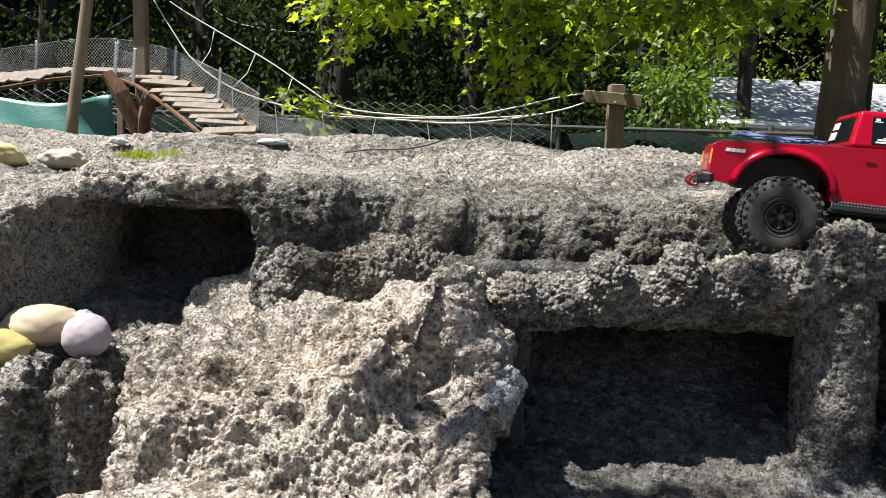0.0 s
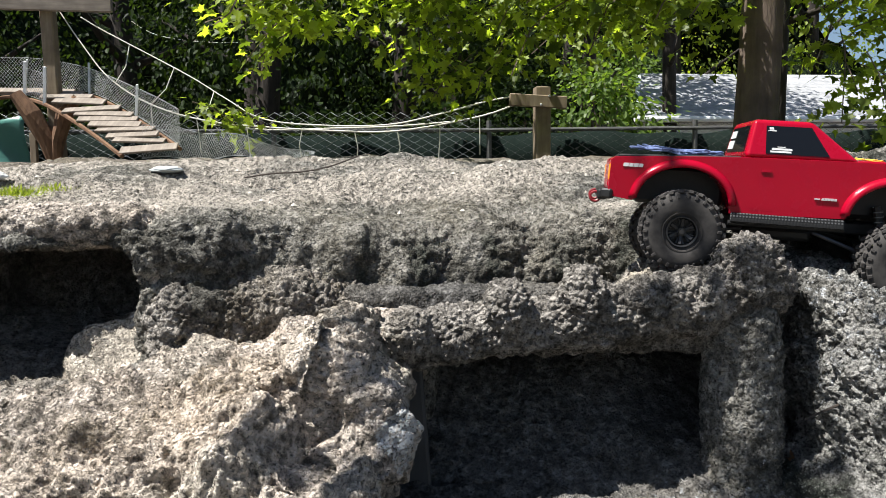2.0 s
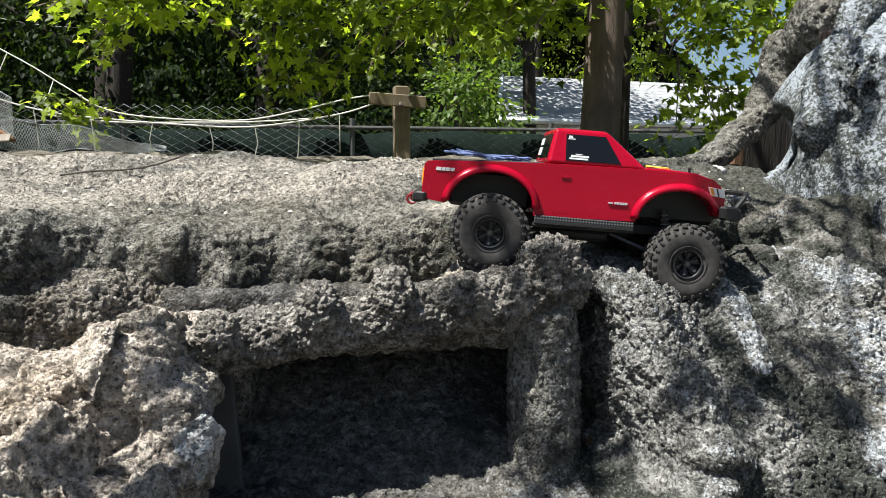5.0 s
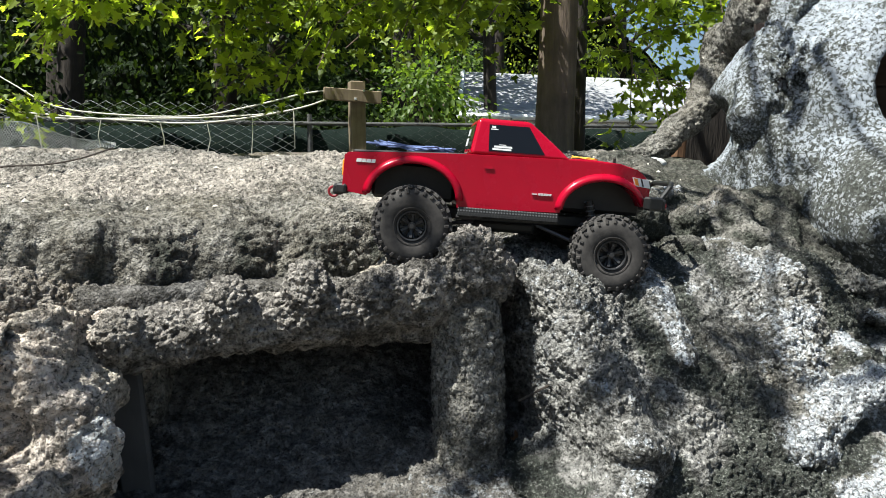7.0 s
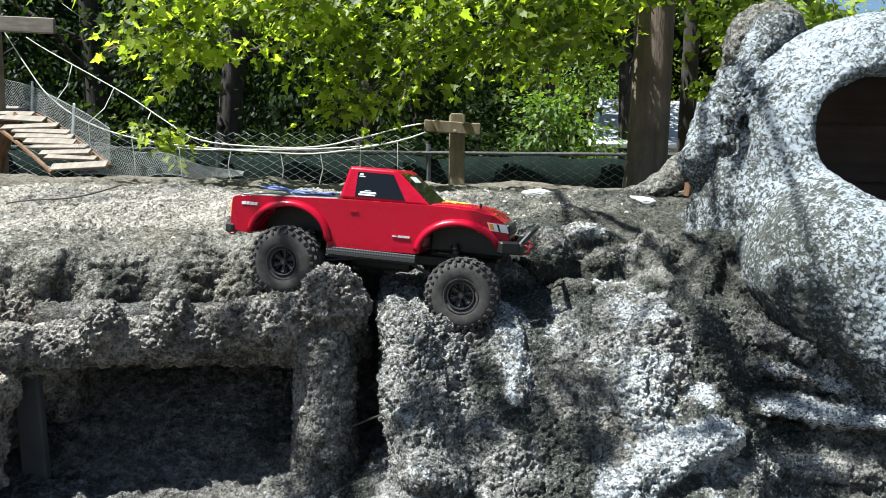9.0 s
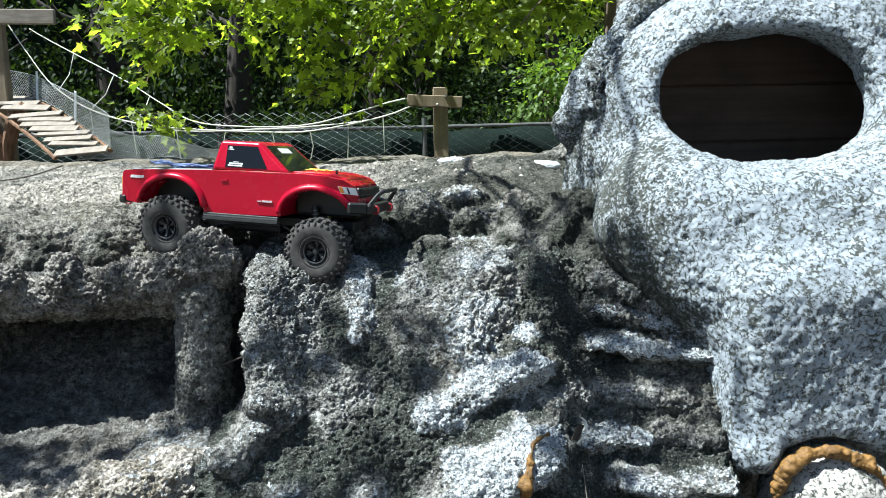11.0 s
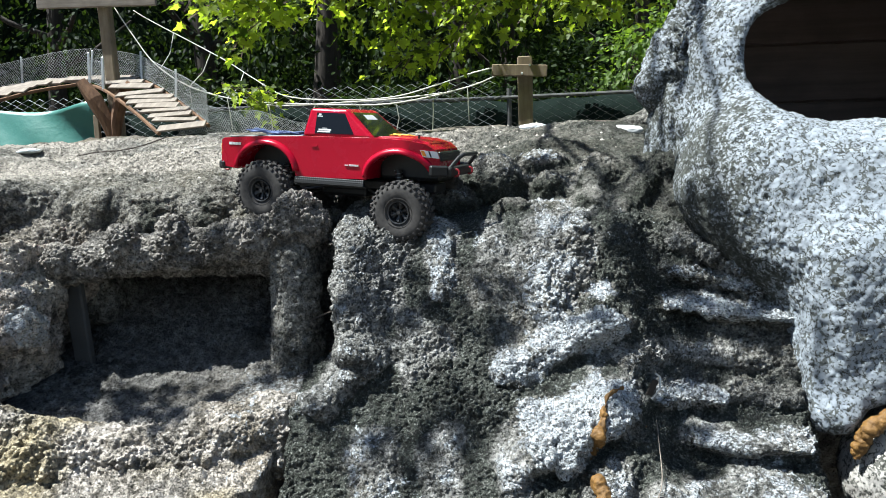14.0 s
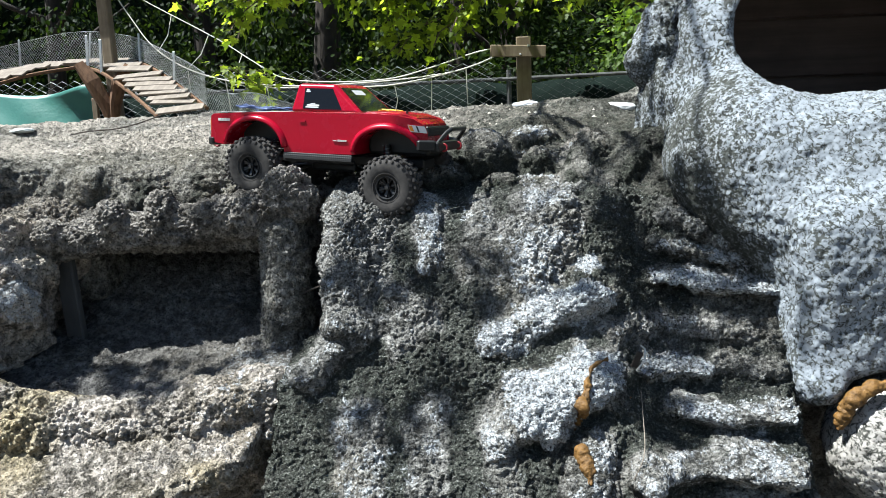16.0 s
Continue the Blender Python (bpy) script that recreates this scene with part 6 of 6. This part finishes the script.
        limbs.append((curve_points([tuple(hub), tuple(hub.lerp(end, 0.5) + Vector((0.04, 0.05, 0.08))), tuple(end)], 4), [0.014 - 0.001 * i for i in range(9)]))
        along = curve_points(line, 8)
        for i in range(n):
            p = along[int((i + rng.uniform(0, 1)) / n * (len(along) - 1))]
            over.append(np.array(p) + rng.normal(0, 1, 3) * np.array([0.012, 0.010, 0.08]))
            over_out.append(rng.normal(0, 1, 3) * np.array([1, 0.6, 0.3]))
    # a low twig that hangs before the ropes
    for k in range(5):
        starts.append(np.array((-1.62 + 0.09 * k, 7.1, 2.08 - 0.04 * k)) + rng.normal(0, 0.04, 3))
        out.append(np.array([0.2, -0.1, -0.35]))
    keep = [i for i, s in enumerate(starts) if not (s[1] < 3.6 and s[2] < 2.7) and not (s[1] > 3.9 and s[2] > 3.15 and i % 7)]
    starts, out = [starts[i] for i in keep], [out[i] for i in keep]
    pl, hd, lines = sprays(rng, starts, out, 0.55, 25, 0.085)
    pl2, hd2, lines2 = sprays(rng, over, over_out, 0.06, 6, 0.022)
    pl, hd, lines = np.concatenate([pl, pl2]), np.concatenate([hd, hd2]), lines + lines2
    size = rng.uniform(0.055, 0.105, len(pl))
    size[-len(pl2):] *= 0.72
    part_mesh = leaves("crown", pl, hd, size, LOBED, LEAF, 3, 0.25)
    link_mesh("crown", part_mesh, t, "green lobed maple leaves, yellow-green where the sun shines through")
    for line, r in limbs:
        part("limb", tube(line, r, 7), BARK, t, smooth=True)
    bm = bmesh.new()
    for line in lines[::2]:
        bm_tube(bm, line, 0.005, 3, caps=False)
    tagged(part("twig_spray", bm, BARK, t), kind="stuff")


main_maple()


def back_tree(x, y, h, r, crown_r, seed, material, n=90, low=2.2, lean=0.0, label="dark leafy tree in the woods"):
    t = thing("woodland_tree", label, "tree", group="woods behind the fence")
    rng = np.random.RandomState(seed)
    bm = bmesh.new()
    bm_tube(bm, [(x, y, 0), (x + lean * 0.3, y, h * 0.3), (x + lean, y, h * 0.75), (x + lean * 1.3, y, h)], [r * 1.3, r, r * 0.7, r * 0.2], 10)
    limb = []
    for k in range(6):
        a = rng.uniform(0, 6.28)
        z = rng.uniform(0.35, 0.8) * h
        p0 = Vector((x + lean * z / h, y, z))
        p1 = p0 + Vector((math.cos(a), math.sin(a), 0.55)) * crown_r * 0.6
        bm_tube(bm, [p0, p0.lerp(p1, 0.5) + Vector((0, 0, -0.1)), p1], [r * 0.45, r * 0.3, r * 0.12], 6)
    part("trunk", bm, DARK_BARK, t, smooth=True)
    starts, out = [], []
    for k in range(n):
        d = rng.normal(0, 1, 3)
        d /= np.linalg.norm(d)
        q = np.array([x + lean, y, low + (h - low) * 0.5]) + d * np.array([crown_r, crown_r, (h - low) * 0.5]) * rng.uniform(0.55, 1.0)
        starts.append(q)
        out.append(d + np.array([0, 0, -0.3]))
    pl, hd, lines = sprays(rng, starts, out, 0.9, 42, 0.24)
    link_mesh("crown", leaves("crown", pl, hd, rng.uniform(0.07, 0.13, len(pl)), SIMPLE, material, seed), t)


# last two are added, crowns at or above the view's edge, to shade the roof
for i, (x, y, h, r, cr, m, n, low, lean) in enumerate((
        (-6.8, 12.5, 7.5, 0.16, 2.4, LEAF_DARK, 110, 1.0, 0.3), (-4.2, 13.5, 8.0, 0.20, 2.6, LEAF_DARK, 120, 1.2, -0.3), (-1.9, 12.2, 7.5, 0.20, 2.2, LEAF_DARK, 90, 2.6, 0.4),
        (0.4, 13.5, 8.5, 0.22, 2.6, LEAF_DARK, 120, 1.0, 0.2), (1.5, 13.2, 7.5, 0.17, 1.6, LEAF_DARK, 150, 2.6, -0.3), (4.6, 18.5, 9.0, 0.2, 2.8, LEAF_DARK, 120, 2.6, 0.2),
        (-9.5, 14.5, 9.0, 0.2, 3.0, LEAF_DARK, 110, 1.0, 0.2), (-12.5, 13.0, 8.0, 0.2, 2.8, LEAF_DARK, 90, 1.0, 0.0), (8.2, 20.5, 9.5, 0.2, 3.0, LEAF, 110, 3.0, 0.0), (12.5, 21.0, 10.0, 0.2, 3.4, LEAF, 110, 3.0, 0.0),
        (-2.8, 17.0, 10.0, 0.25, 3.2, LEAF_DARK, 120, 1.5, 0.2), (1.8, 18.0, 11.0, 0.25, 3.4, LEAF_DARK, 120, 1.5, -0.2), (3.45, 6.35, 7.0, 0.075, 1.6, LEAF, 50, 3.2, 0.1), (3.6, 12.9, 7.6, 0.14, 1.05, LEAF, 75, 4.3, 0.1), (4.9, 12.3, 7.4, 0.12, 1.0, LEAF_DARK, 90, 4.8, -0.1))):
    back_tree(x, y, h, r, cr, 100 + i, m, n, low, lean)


def bush(x, y, z, r, seed, material, n, label):
    t = thing("bush", label, "bush", group="bushes along the fence")
    rng = np.random.RandomState(seed)
    d = rng.normal(0, 1, (n, 3))
    d /= np.linalg.norm(d, axis=1, keepdims=True)
    d[:, 2] = np.abs(d[:, 2]) * 1.2 - 0.3
    pl, hd, lines = sprays(rng, list(np.array([x, y, z]) + d * r * rng.uniform(0.5, 1, (n, 1))), list(d), 0.4, 26, 0.14)
    link_mesh("foliage", leaves("foliage", pl, hd, rng.uniform(0.07, 0.13, len(pl)), SIMPLE, material, seed), t)
    bm = bmesh.new()
    for k in range(7):
        bm_tube(bm, [(x + rng.uniform(-0.1, 0.1), y, 0.0), (x + rng.uniform(-0.3, 0.3) * r, y, z * 0.6), tuple(np.array([x, y, z]) + d[k] * r * 0.8)], [0.03, 0.02, 0.01], 6)
    part("stems", bm, BARK, t)


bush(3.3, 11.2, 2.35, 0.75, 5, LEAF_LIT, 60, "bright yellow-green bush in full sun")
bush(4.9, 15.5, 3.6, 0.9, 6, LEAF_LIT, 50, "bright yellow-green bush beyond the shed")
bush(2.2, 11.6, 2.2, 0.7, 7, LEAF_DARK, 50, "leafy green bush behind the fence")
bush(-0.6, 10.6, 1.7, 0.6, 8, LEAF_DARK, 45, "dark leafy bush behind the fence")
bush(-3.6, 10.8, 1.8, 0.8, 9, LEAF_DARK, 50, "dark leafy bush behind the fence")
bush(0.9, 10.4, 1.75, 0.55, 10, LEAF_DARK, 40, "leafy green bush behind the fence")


def woods_backdrop():
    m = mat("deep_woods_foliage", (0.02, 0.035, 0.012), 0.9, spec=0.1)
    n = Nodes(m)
    # near-black stops paint the shaded gaps between leaf clumps
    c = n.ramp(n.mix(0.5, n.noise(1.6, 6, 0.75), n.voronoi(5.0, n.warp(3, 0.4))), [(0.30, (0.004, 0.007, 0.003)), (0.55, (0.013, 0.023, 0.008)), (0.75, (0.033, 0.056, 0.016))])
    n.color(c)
    n.bump(n.noise(4, 5, 0.7), 1.0, 0.4)
    nx, nz = 160, 60
    u, v = np.meshgrid(np.linspace(-0.98, 0.62, nx), np.linspace(0, 1, nz), indexing="ij")
    R = 24.0
    p = np.stack([R * np.sin(u * 1.5), R * np.cos(u * 1.5), 11.0 * v], -1).reshape(-1, 3)
    k = fbm(p * 0.45, 5, 3)
    rad = 1 + 0.07 * k
    p[:, 0] *= rad
    p[:, 1] *= rad
    low = np.exp(-(((u.ravel() * 1.5 - 0.66) / 0.16) ** 2))
    p[:, 2] *= 1 - 0.72 * low
    p[:, 2] *= 1 + 0.18 * fbm(np.stack([p[:, 0] * 0.4, p[:, 1] * 0.4, 0 * p[:, 0]], 1), 3, 8)
    i = np.arange(nx * nz).reshape(nx, nz)
    q = np.stack([i[:-1, :-1].ravel(), i[1:, :-1].ravel(), i[1:, 1:].ravel(), i[:-1, 1:].ravel()], 1)
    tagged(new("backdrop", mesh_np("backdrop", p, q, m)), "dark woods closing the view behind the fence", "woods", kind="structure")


woods_backdrop()


# ---- small things on and round the rocks ----
FOAM = grainy("orange_expanding_foam", (0.085, 0.042, 0.009), (0.22, 0.112, 0.024), 0.6, (90, 90, 90), 0.8, 0.006, 22)
DRY_LEAF = leaf_material("dead_leaf", (0.07, 0.035, 0.014), (0.16, 0.085, 0.04), 0.15)
TWIG = grainy("dark_twig", (0.03, 0.025, 0.02), (0.07, 0.055, 0.045), 0.9, (40, 40, 40))
GRASS = leaf_material("short_grass", (0.10, 0.14, 0.02), (0.24, 0.29, 0.05), 0.4)


def foam_sdf(line, r):
    def fn(p):
        d = None
        for (a, ra), (b, rb) in zip(zip(line, r), zip(line[1:], r[1:])):
            c = d_cap(p, a, b, ra, rb)
            d = c if d is None else smin(d, c, 0.01)
        return d
    return fn


def foam(name, line, r, seed):
    lo = tuple(min(p[k] for p in line) - max(r) - 0.02 for k in range(3))
    hi = tuple(max(p[k] for p in line) + max(r) + 0.02 for k in range(3))
    v, q = implicit(lo, hi, 0.004, foam_sdf(line, r))
    v, q = refine(v, q)
    v = crust(v, q, 0.007, 0.005, 0.003, seed)
    return new(name, mesh_np(name, v, q, FOAM))


ring = tagged(foam("foam_seal", [(1.850, 1.035, 0.72), (1.866, 1.03, 0.775), (1.905, 1.03, 0.805), (1.96, 1.025, 0.81), (2.02, 1.01, 0.785), (2.068, 1.0, 0.73), (2.09, 0.99, 0.66), (2.095, 0.99, 0.58)], (0.008, 0.009, 0.010, 0.008, 0.008, 0.010, 0.012, 0.011), 300), "orange expanding foam sealing the mouth rock", "foam")
for k, (x, z0, z1) in enumerate(((2.045, 0.73, 0.58), (2.02, 0.70, 0.57))):
    ob = foam("foam_drip", [(x, 0.985, z0), (x + 0.006, 0.98, (z0 + z1) / 2), (x + 0.002, 0.985, z1)], (0.012, 0.009, 0.012), 310 + k)
    ob.parent = ring
def on_slope(x, z, lift):
    """A point standing proud of the painted slope."""
    rise = 0.0
    for k in COLUMNS + BULGES + RIPPLES:
        rise = max(rise, 1.40 * k[5] * max(1 - (0.86 * float(slope_gap(x, z, k))) ** 2, 0) ** 1.35)
    y = 1.315 + 0.115 * float(step(1.42, 1.55, x)) + (z - rise / 0.64 - 1.14) / 1.12
    return (x, y - lift * 0.746, z + lift * 0.666)


def foam_run(name, label, line, r, seed):
    tagged(foam(name, [on_slope(x, z, 0.008) for x, z in line], [0.8 * a for a in r], seed), label, "foam")


foam_run("foam_streak", "brown orange foam streak running over the white bulge", ((1.392, 0.872), (1.366, 0.862), (1.355, 0.836), (1.341, 0.806), (1.345, 0.785), (1.336, 0.762), (1.331, 0.745)), (0.008, 0.006, 0.010, 0.013, 0.010, 0.013, 0.005), 320)
foam_run("foam_drop", "small orange foam drip on the rock", ((1.440, 0.79), (1.437, 0.765), (1.440, 0.745)), (0.009, 0.007, 0.010), 321)
foam_run("foam_drop", "small orange foam drip on the rock", ((1.340, 0.725), (1.346, 0.705), (1.346, 0.69)), (0.012, 0.008, 0.009), 322)


def stone(name, c, r, cols, label, seed, rot=(0, 0, 0), rough=1.0):
    m = grainy(name + "_surface", cols[0], cols[1], 0.7, (14, 14, 14), 0.3, 0.003, 9)
    bm = bmesh.new()
    bmesh.ops.create_icosphere(bm, subdivisions=4, radius=1.0)
    for v in bm.verts:
        k = 1 + rough * (0.22 * noise.noise(v.co * 1.3 + Vector((seed, 0, 0))) + 0.10 * noise.noise(v.co * 4 + Vector((0, seed, 0))) + 0.05 * noise.noise(v.co * 9 + Vector((0, 0, seed))))
        v.co = Vector((v.co.x * r[0], v.co.y * r[1], v.co.z * r[2])) * k
    ob = part(name, bm, m, smooth=True, at=pose(*c, *rot))
    return tagged(ob, label, "stone", group="loose stones on the course")


stone("yellow_stone", (-0.700, 1.215, 1.005), (0.052, 0.045, 0.030), ((0.396, 0.317, 0.089), (0.515, 0.426, 0.178)), "smooth pale yellow stone on the rock shelf", 1, (0, 8, 10), 0.5)
stone("tan_stone", (-0.665, 1.275, 1.03), (0.062, 0.05, 0.036), ((0.377, 0.297, 0.188), (0.515, 0.416, 0.297)), "smooth tan stone beside the yellow one", 2, (0, -4, 20), 0.5)
stone("mauve_stone", (-0.573, 1.245, 1.022), (0.038, 0.038, 0.036), ((0.336, 0.286, 0.307), (0.456, 0.396, 0.416)), "rounded mauve grey stone", 3, (0, 0, 0), 0.35)
stone("dark_pebble", (-0.60, 1.29, 1.035), (0.022, 0.02, 0.02), ((0.217, 0.209, 0.237), (0.336, 0.327, 0.357)), "small dark grey pebble", 4)
stone("tan_stone", (-0.945, 1.90, 1.315), (0.052, 0.04, 0.024), ((0.416, 0.336, 0.247), (0.555, 0.465, 0.357)), "flat tan stone on the terrace top", 5)
stone("yellow_stone", (-1.10, 1.90, 1.315), (0.05, 0.05, 0.036), ((0.544, 0.435, 0.178), (0.693, 0.575, 0.297)), "yellowish stone on the terrace top", 6)
# next two: stone shapes that stand for flat patches of white paint
stone("pale_stone", (-0.905, 2.12, 1.372), (0.028, 0.02, 0.010), ((0.476, 0.476, 0.465), (0.594, 0.594, 0.584)), "small chalk white paint patch", 7)
stone("pale_stone", (-0.48, 2.12, 1.385), (0.042, 0.03, 0.009), ((0.416, 0.456, 0.446), (0.555, 0.584, 0.575)), "flat chalk white patch", 8)
stone("pale_stone", (1.60, 2.20, 1.385), (0.06, 0.04, 0.02), ((0.544, 0.575, 0.555), (0.700, 0.700, 0.700)), "flat pale stone by the tunnel", 9)
stone("pale_stone", (1.30, 2.30, 1.412), (0.05, 0.03, 0.014), ((0.654, 0.673, 0.693), (0.700, 0.700, 0.700)), "flat chalk white patch", 10)


def grit():
    """Gravel and crumbs lying on the flat tops."""
    rng = np.random.RandomState(40)
    n = 700
    base = np.array([(1, 0, 0), (-1, 0, 0), (0, 1, 0), (0, -1, 0), (0, 0, 1), (0, 0, -0.6)], np.float32)
    tri = np.array([(0, 2, 4), (2, 1, 4), (1, 3, 4), (3, 0, 4), (2, 0, 5), (1, 2, 5), (3, 1, 5), (0, 3, 5)])
    x = rng.uniform(-1.0, 1.55, n)
    y = rng.uniform(1.78, 2.55, n)
    dep = bpy.context.evaluated_depsgraph_get()
    vs, keep = [], 0
    for a, b in zip(x, y):
        hit, where, normal, *_ = scene.ray_cast(dep, Vector((a, b, 1.62)), Vector((0, 0, -1)), distance=0.6)
        if hit and normal.z > 0.6:
            s = 0.0025 + 0.006 * rng.rand() ** 2.5
            vs.append(np.array(where) + base * s * rng.uniform(0.6, 1.3, (6, 3)))
            keep += 1
    v = np.concatenate(vs)
    f = (tri[None] + 6 * np.arange(keep)[:, None, None]).reshape(-1, 3)
    m = mat("gravel", (0.26, 0.24, 0.21), 0.9)
    k = Nodes(m)
    k.color(k.ramp(k.island(), [(0.0, (0.16, 0.14, 0.12)), (0.6, (0.42, 0.38, 0.32)), (1.0, (0.50, 0.47, 0.41))]))
    tagged(new("gravel", mesh_np("gravel", v, f, m, smooth=False)), "loose grey and tan grit on the rock tops", "gravel", kind="stuff")


grit()


def tuft(name, c, spread, n, size, material, seed, label):
    rng = np.random.RandomState(seed)
    pl = np.array(c) + rng.normal(0, 1, (n, 3)) * np.array([spread, spread * 0.6, 0.003])
    hd = rng.normal(0, 0.5, (n, 3)) + np.array([0, 0, 1.4])
    blade = (np.array([(-0.06, 0, 0), (0.06, 0, 0), (0.03, 0.6, 0.02), (0, 1, 0.05), (-0.03, 0.6, 0.02)], np.float32), np.array([(0, 1, 2), (0, 2, 4), (4, 2, 3)], np.int32))
    tagged(new(name, leaves(name, pl, hd, rng.uniform(0.6, 1.2, n) * size, blade, material, seed, 0.0)), label, "grass", kind="stuff")


tuft("grass_tuft", (-0.765, 1.93, 1.325), 0.030, 260, 0.022, GRASS, 50, "short yellow-green grass tuft on the terrace")
tuft("moss_patch", (-0.69, 1.97, 1.335), 0.030, 200, 0.016, GRASS, 51, "yellow-green moss patch on the terrace")


def dead_leaves():
    rng = np.random.RandomState(60)
    n = 60
    pl = np.stack([rng.uniform(0.77, 0.86, n), rng.uniform(1.10, 1.35, n), rng.uniform(0.74, 0.86, n)], 1)
    tagged(new("leaf_litter", leaves("leaf_litter", pl, rng.normal(0, 1, (n, 3)), rng.uniform(0.03, 0.06, n), LOBED, DRY_LEAF, 61, 0.2)), "brown dead leaves caught in the cleft", "leaf litter", kind="stuff")


dead_leaves()
tagged(part("twig", tube(curve_points([(-0.27, 2.06, 1.362), (-0.20, 2.06, 1.372), (-0.12, 2.08, 1.377), (-0.05, 2.10, 1.392), (0.02, 2.14, 1.42)], 4), 0.0022, 5), TWIG), "thin dark twig lying on the terrace", "twig")
tagged(part("twig", tube(curve_points([(0.74, 1.22, 0.965), (0.79, 1.22, 0.985), (0.83, 1.24, 0.99)], 4), 0.002, 5), TWIG), "thin dry twig in the cleft", "twig")
tagged(part("dry_stem", tube(curve_points([on_slope(1.425, 0.69, 0.012), on_slope(1.447, 0.72, 0.025), on_slope(1.462, 0.75, 0.03), on_slope(1.468, 0.79, 0.012)], 5), 0.0009, 5), DECK_WOOD), "dry pale grass stem on the rock", "stem")


def anchor():
    t = thing("metal_anchor", "rusty metal strap anchor sticking out of the rock", "anchor", Matrix.Translation(on_slope(1.463, 0.85, 0.012)) @ pose(0, 0, 0, 0, 20, 15))
    part("strap", box((0, 0, 0), (0.014, 0.004, 0.034), pose(0, 0, 0, 12, 0, 0), 0.001), TWIG, t)
    part("wire_end", tube([(0.004, -0.006, -0.02), (0.010, -0.012, 0.004), (0.004, -0.008, 0.026), (-0.006, -0.006, 0.03)], 0.002, 6), GALV, t)


anchor()
